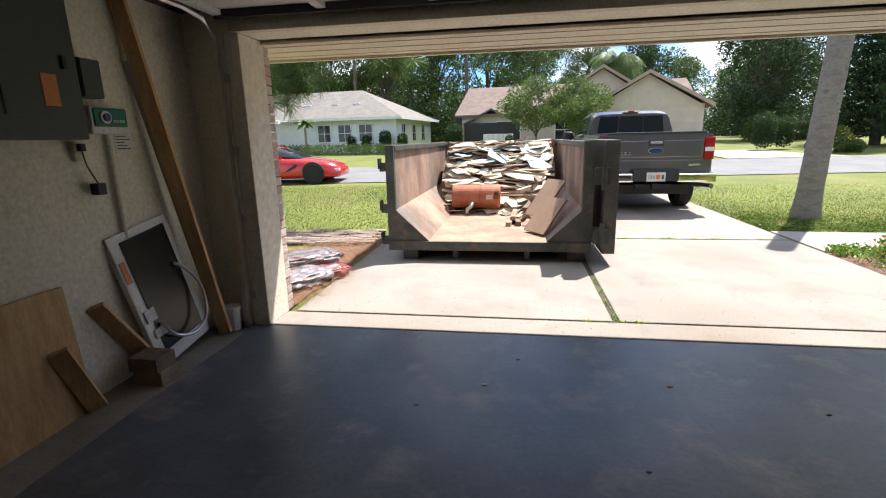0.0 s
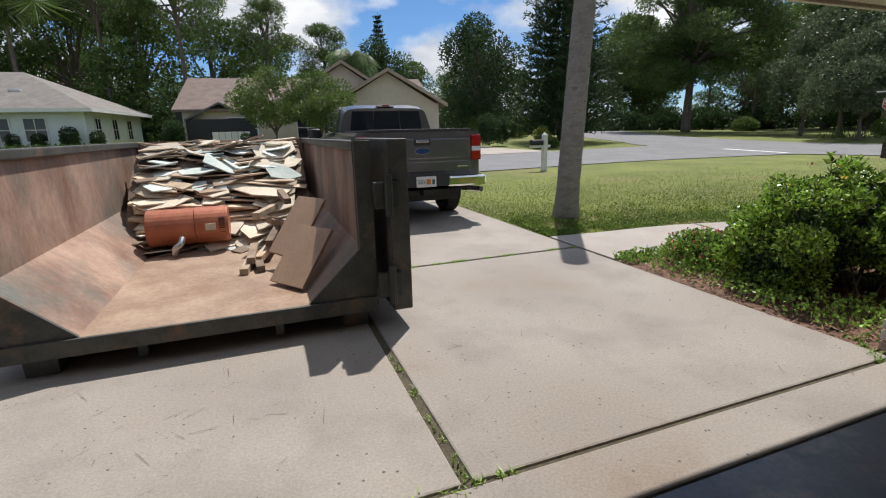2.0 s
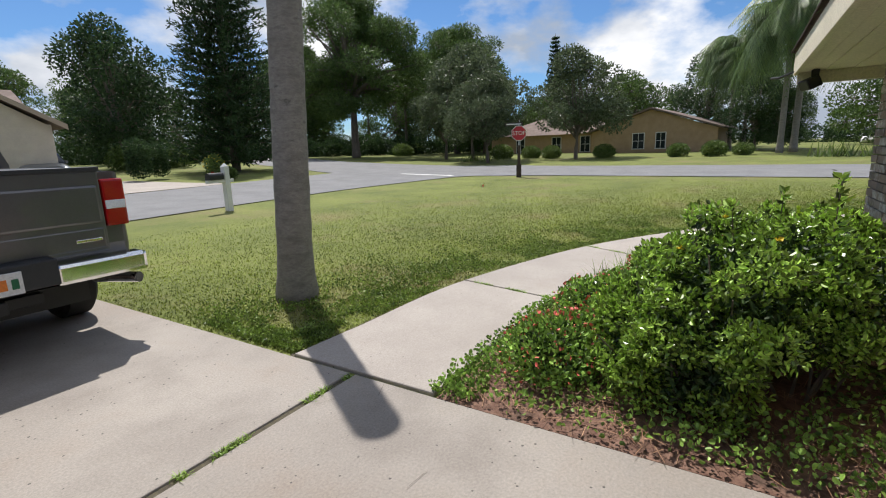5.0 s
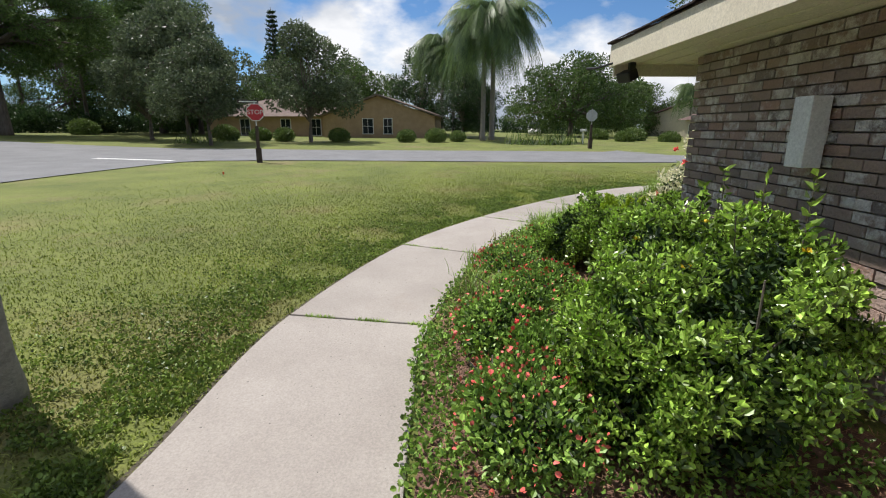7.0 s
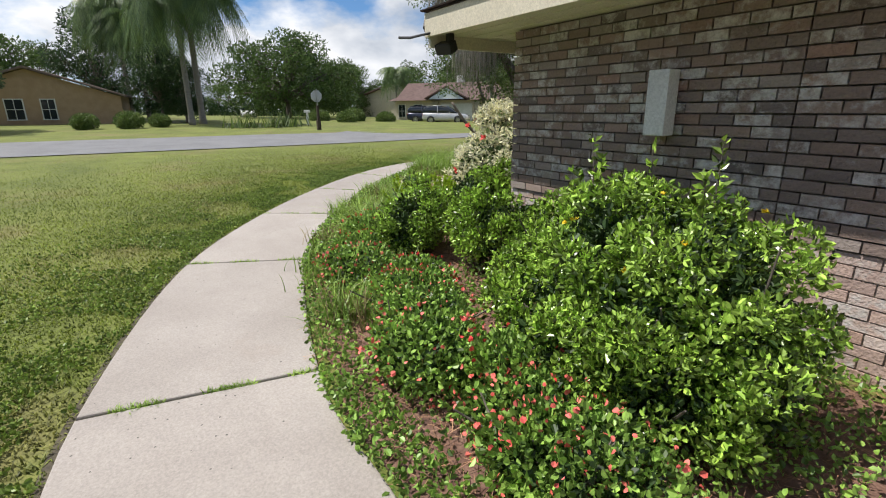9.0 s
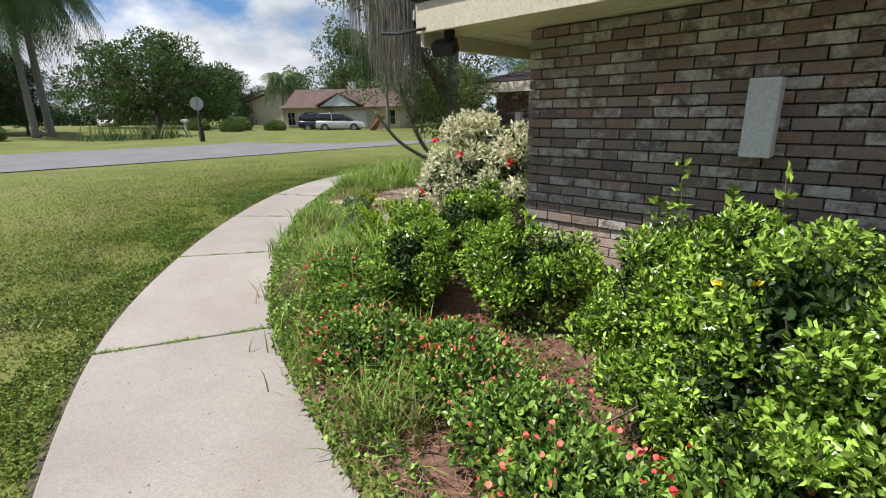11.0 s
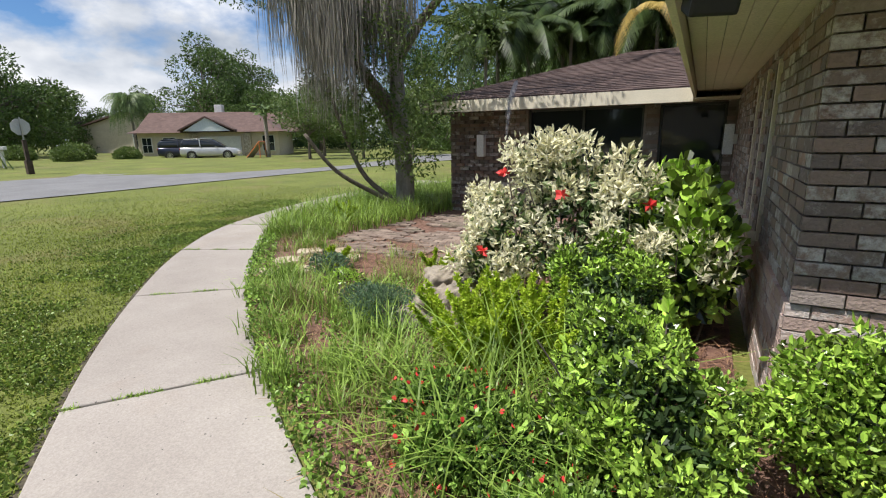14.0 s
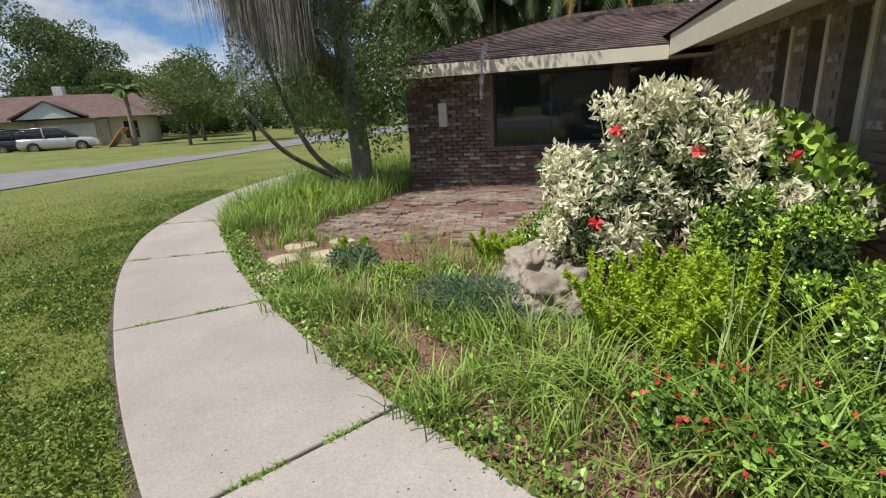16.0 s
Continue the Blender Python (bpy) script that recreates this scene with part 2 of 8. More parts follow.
def tube(bm, pts, radii, sides=8, cap=True):
    rings = []
    for i, p in enumerate(pts):
        p = Vector(p)
        a, b = Vector(pts[max(i - 1, 0)]), Vector(pts[min(i + 1, len(pts) - 1)])
        d = (b - a).normalized() if (b - a).length > 1e-6 else Vector((0, 0, 1))
        u = d.orthogonal().normalized() if abs(d.z) < 0.95 else Vector((1, 0, 0)).cross(d).normalized()
        w = d.cross(u)
        r = radii[i] if hasattr(radii, "__len__") else radii
        rings.append([bm.verts.new(p + (u * math.cos(2 * math.pi * k / sides) + w * math.sin(2 * math.pi * k / sides)) * r) for k in range(sides)])
    for a, b in zip(rings, rings[1:]):
        s = min(range(sides), key=lambda k: (a[0].co - b[k].co).length)
        for k in range(sides):
            bm.faces.new((a[k], a[(k + 1) % sides], b[(k + 1 + s) % sides], b[(k + s) % sides]))
    if cap:
        bm.faces.new(list(reversed(rings[0]))); bm.faces.new(rings[-1])
    return bm


def prism(bm, outline, a, b, axis="z"):
    """Extrudes a flat outline (pairs) from a to b along an axis."""
    def at(p, h):
        return {"z": (p[0], p[1], h), "y": (p[0], h, p[1]), "x": (h, p[0], p[1])}[axis]
    lo = [bm.verts.new(at(p, a)) for p in outline]
    hi = [bm.verts.new(at(p, b)) for p in outline]
    n = len(outline)
    bm.faces.new(lo); bm.faces.new(list(reversed(hi)))
    for i in range(n):
        bm.faces.new((lo[i], hi[i], hi[(i + 1) % n], lo[(i + 1) % n]))
    bmesh.ops.recalc_face_normals(bm, faces=bm.faces[:])
    return bm


def spline(pts, n=8):
    out = []
    P = [Vector((*p, 0)) if len(p) == 2 else Vector(p) for p in pts]
    for i in range(len(P) - 1):
        p0, p1, p2, p3 = P[max(i - 1, 0)], P[i], P[i + 1], P[min(i + 2, len(P) - 1)]
        for k in range(n):
            t = k / n
            out.append(0.5 * ((2 * p1) + (p2 - p0) * t + (2 * p0 - 5 * p1 + 4 * p2 - p3) * t * t + (3 * p1 - p0 - 3 * p2 + p3) * t ** 3))
    return out + [P[-1]]


def terrain(x, y):
    """The lots across the streets lie a little higher."""
    a = 0.025 * np.clip(np.asarray(y, float) - 11, 0, 40)
    b = 0.02 * np.clip(np.asarray(x, float) - 24, 0, 45) * np.clip((np.asarray(y, float) + 18) / 15, 0, 1)
    return np.maximum(a, b)


def tz(x, y):
    return float(terrain(x, y))


def leaves(name, pos, size, material, parent, rng, up=0.5, ratio=0.5, out=None, droop=0.0, fold=0.15, rounded=False):
    """Many single leaves in one mesh: each a folded diamond of two faces."""
    n = len(pos)
    d = rng.normal(size=(n, 3))
    if out is not None:
        d = d * 0.75 + out * 1.0
    d[:, 2] += rng.normal(size=n) * 0.1 - droop
    d /= np.linalg.norm(d, axis=1)[:, None]
    r = rng.normal(size=(n, 3)); r[:, 2] *= 1 - up
    s = np.cross(d, r); s /= np.linalg.norm(s, axis=1)[:, None] + 1e-9
    nn = np.cross(s, d)
    L = (size * rng.uniform(0.65, 1.3, n))[:, None] if np.isscalar(size) else size[:, None]
    W = L * ratio * 0.5
    if rounded:
        v = np.empty((n, 6, 3))
        v[:, 0], v[:, 3] = pos, pos + d * L
        for k, f_, s_ in ((1, 0.3, 0.9), (2, 0.72, 0.95), (4, 0.72, -0.95), (5, 0.3, -0.9)):
            v[:, k] = pos + d * L * f_ + s * W * s_ + nn * L * fold
        b = np.arange(n)[:, None] * 6
        return mesh_np(name, v, np.concatenate([b + [0, 1, 2, 3], b + [0, 3, 4, 5]], 1).reshape(-1, 4), material, parent)
    v = np.empty((n, 4, 3))
    v[:, 0] = pos
    v[:, 1] = pos + d * L * 0.45 + s * W + nn * L * fold
    v[:, 2] = pos + d * L
    v[:, 3] = pos + d * L * 0.45 - s * W + nn * L * fold
    b = np.arange(n)[:, None] * 4
    f = np.concatenate([b + [0, 1, 2], b + [0, 2, 3]], 1).reshape(-1, 3)
    return mesh_np(name, v, f, material, parent)


def in_blobs(blobs, n, rng, shell=0.6):
    """Points in ellipsoids (x, y, z, rx, ry, rz), more of them near the skin, with the outward way."""
    B = np.array(blobs, float)
    w = (B[:, 3] * B[:, 4] * B[:, 5]) ** (2 / 3); w /= w.sum()
    i = rng.choice(len(B), n, p=w)
    d = rng.normal(size=(n, 3)); d /= np.linalg.norm(d, axis=1)[:, None]
    r = rng.uniform(shell ** 3, 1.12, n) ** (1 / 3)
    return B[i, :3] + d * B[i, 3:6] * r[:, None], d

# ---------------------------------------------------------------- ground and roads
def sheet(name, xs, ys, material, dz, keep=None):
    X, Y = np.meshgrid(xs, ys)
    Z = terrain(X, Y) + dz
    v = np.stack([X, Y, Z], -1).reshape(-1, 3)
    nx, ny = len(xs), len(ys)
    i = (np.arange(ny - 1)[:, None] * nx + np.arange(nx - 1)[None]).ravel()
    f = np.stack([i, i + 1, i + nx + 1, i + nx], 1)
    return mesh_np(name, v, f, material, smooth=True)


def steps(a, b, near, far):
    out, x = [a], a
    while x < b:
        x += near if -20 < x < 75 else far
        out.append(min(x, b))
    return out


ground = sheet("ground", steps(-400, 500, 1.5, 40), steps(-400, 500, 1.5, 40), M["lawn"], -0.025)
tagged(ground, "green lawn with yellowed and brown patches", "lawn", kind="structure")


def strip(name, left, right, material, dz, label, category, n=6):
    L, R = spline(left, n), spline(right, n)
    v, f = [], []
    for i, (a, b) in enumerate(zip(L, R)):
        for k in range(7):
            p = a.lerp(b, k / 6)
            v.append((p.x, p.y, tz(p.x, p.y) + dz))
    for i in range(len(L) - 1):
        for k in range(6):
            a = i * 7 + k
            f.append((a, a + 1, a + 8, a + 7))
    ob = mesh_np(name, v, f, material, smooth=True)
    # near-black leaves inside: the shade of the gaps put into their colour
    return tagged(ob, label, category, kind="structure")


strip("road", [(-90, 8.2), (-40, 9.3), (-8, 11.7), (8, 13.3), (16, 13.9), (24.4, 13.4)], [(-90, 15.2), (-40, 16.3), (-8, 18.2), (8, 19.8), (16, 20.9), (24.4, 22.0)],
      M["asphalt"], 0.0, "grey asphalt residential street", "road")
strip("road_2", [(23.0, 13.6), (24.6, 12.6), (25.2, 10.4), (25.1, 6), (24.5, -3), (24.3, -12), (23.6, -21), (21, -33), (15, -48), (0, -70)],
      [(33.5, 13.6), (33.0, 12.6), (32.6, 10.4), (32.2, 6), (31.8, -3), (31.8, -12), (31.4, -21), (29, -34), (23, -51), (8, -76)], M["asphalt"], 0.004, "grey asphalt side street along the lawn", "road")
strip("road_3", [(23.0, 13.4), (23.4, 21.9), (26, 28), (31, 40), (42, 60)], [(33.5, 13.4), (34, 21.9), (35.4, 28), (39.4, 38), (50, 57)], M["asphalt"], 0.002, "grey asphalt street between lawns", "road")
strip("road_4", [(31.2, -19.5), (34, -17.6), (38, -16.8), (60, -17), (110, -20)], [(31.2, -7.0), (34, -9.2), (38, -10), (60, -10.2), (110, -13)], M["asphalt"], 0.008, "grey asphalt side street beyond the crossing", "road")


def line_mark(name, pts, w):
    L = [(x, y + w) for x, y in pts] if abs(pts[0][0] - pts[-1][0]) > abs(pts[0][1] - pts[-1][1]) else [(x - w, y) for x, y in pts]
    R = [(x, y - w) for x, y in pts] if abs(pts[0][0] - pts[-1][0]) > abs(pts[0][1] - pts[-1][1]) else [(x + w, y) for x, y in pts]
    return strip(name, L, R, M["white"], 0.014, "worn white stop line painted on the road", "road marking", 4)


line_mark("trim_stop_line", [(24.0, 13.9), (24.2, 17.4)], 0.22)
line_mark("trim_stop_line_2", [(33.2, -13.6), (33.4, -9.6)], 0.22)

# ---------------------------------------------------------------- driveway and walk
def slab(name, outline, parent, material, z0=-0.12, z1=0.0, r=0.012):
    bm = bmesh.new()
    prism(bm, outline, z0, z1)
    es = [e for e in bm.edges if all(abs(v.co.z - z1) < 1e-5 for v in e.verts)]
    bmesh.ops.bevel(bm, geom=es, offset=r, segments=2, profile=0.5, affect="EDGES")
    return part(name, bm, material, parent)


drive = tagged(empty("driveway"), "pale concrete driveway in large slabs with weedy joints", "driveway", kind="structure")
for o in ([(-1.12, 0.0), (1.485, 0.0), (1.485, 3.12), (-1.12, 3.12)], [(1.535, 0.0), (4.33, 0.0), (4.33, 2.48), (4.33, 3.12), (1.535, 3.12)],
          [(-1.12, 3.165), (1.485, 3.165), (1.485, 7.5), (-1.12, 7.5)], [(1.535, 3.165), (4.33, 3.165), (4.33, 7.5), (1.535, 7.5)],
          [(-1.12, 7.54), (1.485, 7.54), (1.485, 12.5), (-1.4, 12.2)], [(1.535, 7.54), (4.33, 7.54), (4.8, 12.95), (1.535, 12.5)]):
    slab("slab", o, drive, M["concrete"])
slab("apron", [(-1.3, -0.33), (4.5, -0.33), (4.5, -0.025), (-1.2, -0.025)], drive, M["concrete"])
part("joint_fill", boxes((-1.1, 4.32, -0.34, 12.4, -0.1, -0.014)), M["joint"], drive)

LEFT = [(4.35, 3.76), (5.03, 3.71), (6.71, 3.58), (9.12, 2.83), (11.14, 1.62), (12.89, 0.22), (14.42, -1.3), (15.58, -2.99), (16.45, -5.55), (16.8, -8.2), (16.9, -12)]
RIGHT = [(4.35, 2.50), (5.40, 2.50), (6.49, 2.43), (8.61, 1.81), (10.48, 0.74), (12.06, -0.46), (13.40, -1.75), (14.62, -3.3), (15.4, -5.8), (15.7, -8.3), (15.75, -12)]
walkway = tagged(empty("walkway"), "curved pale concrete garden walk in slabs", "walkway", kind="structure")
LS, RS = spline(LEFT, 8), spline(RIGHT, 8)
cuts = [0] + [8 * k for k in range(2, len(LEFT))]
for a, b in zip(cuts, cuts[1:]):
    lo = [LS[i].to_2d() for i in range(a, b + 1)]
    hi = [RS[i].to_2d() for i in range(b, a - 1, -1)]
    # a gap at each joint
    d0, d1 = (lo[1] - lo[0]).normalized() * 0.012, (lo[-1] - lo[-2]).normalized() * 0.012
    e1, e0 = (hi[0] - hi[1]).normalized() * 0.012, (hi[-2] - hi[-1]).normalized() * 0.012
    lo[0], lo[-1], hi[0], hi[-1] = lo[0] + d0, lo[-1] - d1, hi[0] - e1, hi[-1] + e0
    slab("slab", [tuple(p) for p in reversed(lo + hi)], walkway, M["walkway"], -0.1, 0.004, 0.01)

# ---------------------------------------------------------------- own house: garage
wall = lambda name, bm, mat, label: tagged(part(name, bm, mat), label, "wall", kind="structure")
tagged(part("floor", boxes((-1.62, 5.7, -7.2, -0.345, -0.12, 0.0)), M["garage_floor"]), "garage floor in worn dark blue-grey paint", "floor", kind="structure")
tagged(part("trim_bare_floor", boxes((-1.62, -1.30, -7.2, -0.5, 0.0, 0.004)), M["bare_floor"]), "bare concrete strip along the garage wall", "floor", kind="structure")
wall("wall_garage_west", boxes((-1.80, -1.62, -7.2, -0.30, 0, 2.6)), M["garage_wall"], "cream painted garage wall")
wall("wall_garage_south", boxes((-1.80, 5.9, -7.4, -7.2, 0, 2.6)), M["garage_wall"], "cream painted garage back wall")
wall("wall_garage_east", boxes((5.7, 5.9, -7.2, -0.30, 0, 2.6)), M["garage_wall"], "cream painted garage wall")
wall("wall_garage_front", boxes((-1.80, -1.292, -0.30, -0.06, 0, 2.6), (4.50, 5.9, -0.30, -0.06, 0, 2.6), (-1.292, 4.50, -0.30, -0.06, 2.15, 2.6)), M["garage_wall"], "cream painted inside of the garage front wall")
tagged(part("ceiling", boxes((-1.80, 5.9, -7.4, -0.06, 2.6, 2.7)), M["white"]), "white painted garage ceiling", "ceiling", kind="structure")
# stuccoed reveals of the door opening
wall("wall_reveal_west", boxes((-1.289, -1.178, -0.345, -0.02, 0, 2.145), bevel=0.006), M["stucco"], "rough cream stucco reveal beside the garage opening")
wall("wall_reveal_east", boxes((4.36, 4.498, -0.29, -0.02, 0, 2.145), bevel=0.006), M["stucco"], "rough cream stucco reveal beside the garage opening")
tagged(part("trim_reveal", boxes((4.41, 4.50, -0.36, -0.30, 0, 2.15), (-1.295, -1.292, -0.36, -0.30, 0, 2.15), (-1.24, 4.50, -0.36, -0.30, 2.15, 2.24), bevel=0.004), M["trim"]), "cream painted timber stop round the garage opening", "trim", kind="structure")

# garage door, rolled up overhead, and its tracks
gd = tagged(empty("garage_door"), "white sectional garage door rolled up under the ceiling", "garage door")
for i in range(4):
    bm = boxes((-1.28, 4.54, -0.98 - i * 0.55, -0.45 - i * 0.55, 2.27, 2.31), bevel=0.004)
    for k in range(8):
        box(bm, -1.28 + k * 0.73, -1.22 + k * 0.73, -0.98 - i * 0.55, -0.45 - i * 0.55, 2.235, 2.27)
    part("door_section", bm, M["white"], gd)
part("bottom_seal", boxes((-1.28, 4.54, -0.45, -0.41, 2.22, 2.30)), M["black"], gd, "black rubber bottom seal")
for x in (-1.32, 4.56):
    bm = boxes((x - 0.012, x + 0.012, -0.42, -0.36, 0.02, 2.0), (x - 0.022, x + 0.022, -0.43, -0.42, 0.02, 2.0))
    tube(bm, [(x, -0.39, 2.0), (x, -0.42, 2.12), (x, -0.52, 2.21), (x, -0.7, 2.235), (x, -2.8, 2.235)], 0.02, 6)
    part("track", bm, M["steel"], gd, "galvanised steel track")
    for z in (0.25, 0.85, 1.35, 1.85):
        part("bracket", boxes((x - 0.05, x + 0.05, -0.36, -0.345, z - 0.03, z + 0.03), (x - 0.01, x + 0.01, -0.40, -0.36, z - 0.02, z + 0.02)), M["steel"], gd)

# ---------------------------------------------------------------- own house: brick walls and roof
wall("wall_front", boxes((4.52, 7.575, -0.28, -0.014, 0, 2.14)), M["mortar"], "brown brick front wall with pale mortar")
slots = [(-1.95, -1.55), (-2.62, -2.22), (-3.3, -2.9)]
bm = boxes((7.30, 7.575, -6.2, -0.282, 0, 0.68), (7.30, 7.575, -6.2, -0.282, 2.0, 2.14))
ys = [-0.282] + [v for s in slots for v in (s[1], s[0])] + [-6.2]
for a, b in zip(ys[::2], ys[1::2]):
    box(bm, 7.30, 7.575, b, a, 0.68, 2.0)
wall("wall_east", bm, M["mortar"], "brown brick side wall with tall narrow windows")
bm = boxes((7.3, 12.6, -6.5, -6.214, 0, 0.70), (7.3, 12.6, -6.5, -6.214, 1.97, 2.14), (7.3, 7.72, -6.5, -6.214, 0.70, 1.97), (8.70, 8.94, -6.5, -6.214, 0.70, 1.97), (10.98, 12.6, -6.5, -6.214, 0.70, 1.97))
wall("wall_wing", bm, M["mortar"], "brown brick wall of the rear wing with dark windows")
wall("wall_wing_end", boxes((12.35, 12.6, -12, -6.5, 0, 2.14), (7.3, 7.5, -12, -6.5, 0, 2.14), (-1.8, 12.6, -12.2, -12.0, 0, 2.14), (-1.8, -1.6, -12, -7.4, 0, 2.14)), M["mortar"], "brick end walls of the house")

window = lambda name, label: tagged(empty(name), label, "window", kind="structure")
for i, (a, b) in enumerate(slots):
    w = window("window_%d" % (i + 1), "tall narrow window with cream frame in the brick wall")
    part("pane", boxes((7.42, 7.43, a + 0.02, b - 0.02, 0.70, 1.98)), M["glass"], w)
    part("window_frame", boxes((7.40, 7.60, b - 0.07, b, 0.685, 1.995), (7.40, 7.45, a, a + 0.03, 0.685, 1.995), (7.40, 7.46, a, b, 1.96, 1.995), bevel=0.004), M["trim"], w, "cream painted frame")
    part("window_sill", boxes((7.40, 7.64, a - 0.02, b + 0.02, 0.64, 0.685), bevel=0.006), M["trim"], w)
for i, (a, b) in enumerate(((7.72, 8.70), (8.94, 10.98))):
    w = window("window_%d" % (i + 4), "wide dark window reflecting the garden")
    part("pane", boxes((a + 0.03, b - 0.03, -6.33, -6.32, 0.73, 1.94)), M["glass"], w)
    bm = boxes((a, a + 0.04, -6.36, -6.28, 0.70, 1.97), (b - 0.04, b, -6.36, -6.28, 0.70, 1.97), (a, b, -6.36, -6.28, 1.93, 1.97), (a, b, -6.36, -6.28, 0.70, 0.74))
    if b - a > 1.5:
        box(bm, (a + b) / 2 - 0.02, (a + b) / 2 + 0.02, -6.36, -6.29, 0.70, 1.97)
    part("window_frame", bm, M["dark_metal"], w, "dark bronze frame")

M["shingle"] = surf("brown_shingle", (0.070, 0.046, 0.042), (0.125, 0.085, 0.076), 3, 0.9, 0.5, fine=60, island=0.22)


def shingles(name, a, b, c, d, material, parent, rng, expo=0.14, wide=0.3):
    """Courses of lapped tabs over the slope a (eave start), b (eave end), c (ridge end), d (ridge start)."""
    a, b, c, d = map(np.array, (a, b, c, d))
    up = (d + c) / 2 - (a + b) / 2
    n = np.cross(b - a, up); n = n / np.linalg.norm(n)
    if n[2] < 0:
        n = -n
    rows = max(2, int(np.linalg.norm(up) / expo))
    v, f = [], []
    for r in range(rows):
        t0, t1 = r / rows, min(1, (r + 1.15) / rows)
        L0, R0, L1, R1 = a + (d - a) * t0, b + (c - b) * t0, a + (d - a) * t1, b + (c - b) * t1
        k = max(1, int(np.linalg.norm(R0 - L0) / wide))
        off = rng.uniform(0, 1)
        e = np.concatenate([[0], (np.arange(k) + off) / k, [1]])
        for s0, s1 in zip(e, e[1:]):
            if s1 - s0 < 1e-3:
                continue
            g = 0.006 * rng.uniform(0.6, 1.6)
            p = [L0 + (R0 - L0) * s0 + n * (g + 0.006), L0 + (R0 - L0) * (s1 - 0.01 / max(1, k)) + n * (g + 0.006), L1 + (R1 - L1) * (s1 - 0.01 / max(1, k)) + n * 0.001, L1 + (R1 - L1) * s0 + n * 0.001]
            i = len(v)
            v += p + [p[0] - n * 0.012, p[1] - n * 0.012]
            f += [(i, i + 1, i + 2, i + 3), (i, i + 4, i + 5, i + 1)]
    return mesh_np(name, v, f, material, parent)


def roof_solid(bm, eave, ridge):
    """A closed hip or gable roof body from four eave corners and two ridge ends."""
    e = [bm.verts.new(p) for p in eave]
    r = [bm.verts.new(p) for p in ridge]
    bm.faces.new(list(reversed(e)))
    bm.faces.new((e[0], e[1], r[1], r[0])); bm.faces.new((e[1], e[2], r[1])); bm.faces.new((e[2], e[3], r[0], r[1])); bm.faces.new((e[3], e[0], r[0]))
    bmesh.ops.recalc_face_normals(bm, faces=bm.faces[:])
    return bm


rng = np.random.default_rng(4)
roof = tagged(empty("roof"), "low hipped roof in dark brown shingles over the brick house", "roof", kind="structure")
E1 = [(-2.4, 0.62, 2.30), (8.22, 0.62, 2.30), (8.22, -12.8, 2.30), (-2.4, -12.8, 2.30)]
bm = bmesh.new()
e = [bm.verts.new(p) for p in E1]
r0, r1 = bm.verts.new((2.91, -4.7, 4.5)), bm.verts.new((2.91, -7.5, 4.5))
for q in ((e[0], e[1], r0), (e[1], e[2], r1, r0), (e[2], e[3], r1), (e[3], e[0], r0, r1), (e[3], e[2], e[1], e[0])):
    bm.faces.new(q)
bmesh.ops.recalc_face_normals(bm, faces=bm.faces[:])
part("roof_body", bm, M["shingle"], roof)
E2 = [(6.0, -5.56, 2.16), (12.95, -5.56, 2.16), (12.95, -12.8, 2.16), (6.0, -12.8, 2.16)]
part("roof_body", roof_solid(bmesh.new(), E2, [(6.0, -9.1, 3.25), (9.6, -9.1, 3.25)]), M["shingle"], roof)
shingles("shingles", (6.0, -5.58, 2.17), (12.97, -5.58, 2.17), (9.6, -9.1, 3.26), (6.0, -9.1, 3.26), M["shingle"], roof, rng)
shingles("shingles", (8.24, 0.64, 2.31), (8.24, -12.8, 2.31), (2.91, -7.5, 4.51), (2.91, -4.7, 4.51), M["shingle"], roof, rng, 0.2, 0.5)
shingles("shingles", (-2.4, 0.64, 2.31), (8.24, 0.64, 2.31), (2.92, -4.7, 4.51), (2.90, -4.7, 4.51), M["shingle"], roof, rng, 0.2, 0.5)

# fascias and soffits
tr = lambda name, bm, mat, label: tagged(part(name, bm, mat), label, "trim", kind="structure")
tr("trim_fascia", boxes((-2.4, 8.22, 0.575, 0.61, 2.09, 2.295), (8.175, 8.21, -5.545, 0.575, 2.00, 2.295), bevel=0.003), M["trim"], "cream painted fascia board along the eaves")
tr("trim_fascia_wing", boxes((8.215, 12.95, -5.585, -5.55, 1.95, 2.155), (12.91, 12.945, -12.8, -5.59, 1.95, 2.155), bevel=0.003), M["trim"], "cream painted fascia board of the rear wing")
bm = bmesh.new()
for k in range(6):
    box(bm, -2.4, 8.17, -0.05 + k * 0.104, 0.05 + k * 0.104, 2.115 - 0.004 * (k % 2), 2.135, bevel=0.003)
tr("trim_soffit_front", bm, M["soffit"], "cream boarded soffit under the front eave")
bm = bmesh.new()
for k in range(6):
    box(bm, 7.57 + k * 0.1, 7.667 + k * 0.1, -6.2, -0.052, 2.115 - 0.004 * (k % 2), 2.135, bevel=0.003)
tr("trim_soffit_side", bm, M["soffit"], "cream boarded soffit under the side eave")
tr("trim_soffit_wing", boxes((7.6, 12.9, -6.2, -5.59, 1.99, 2.01)), M["soffit"], "cream soffit of the rear wing")

# ---------------------------------------------------------------- writing
def letters(text, size, m, material, parent=None, name="lettering"):
    cu = bpy.data.curves.new(name, "FONT")
    cu.body, cu.size, cu.extrude, cu.align_x, cu.align_y = text, size, 0.001, "CENTER", "CENTER"
    tmp = bpy.data.objects.new(name, cu)
    me = bpy.data.meshes.new_from_object(tmp)
    bpy.data.objects.remove(tmp)
    ob = link(name, me, parent, [material])
    ob.matrix_basis = m
    return ob


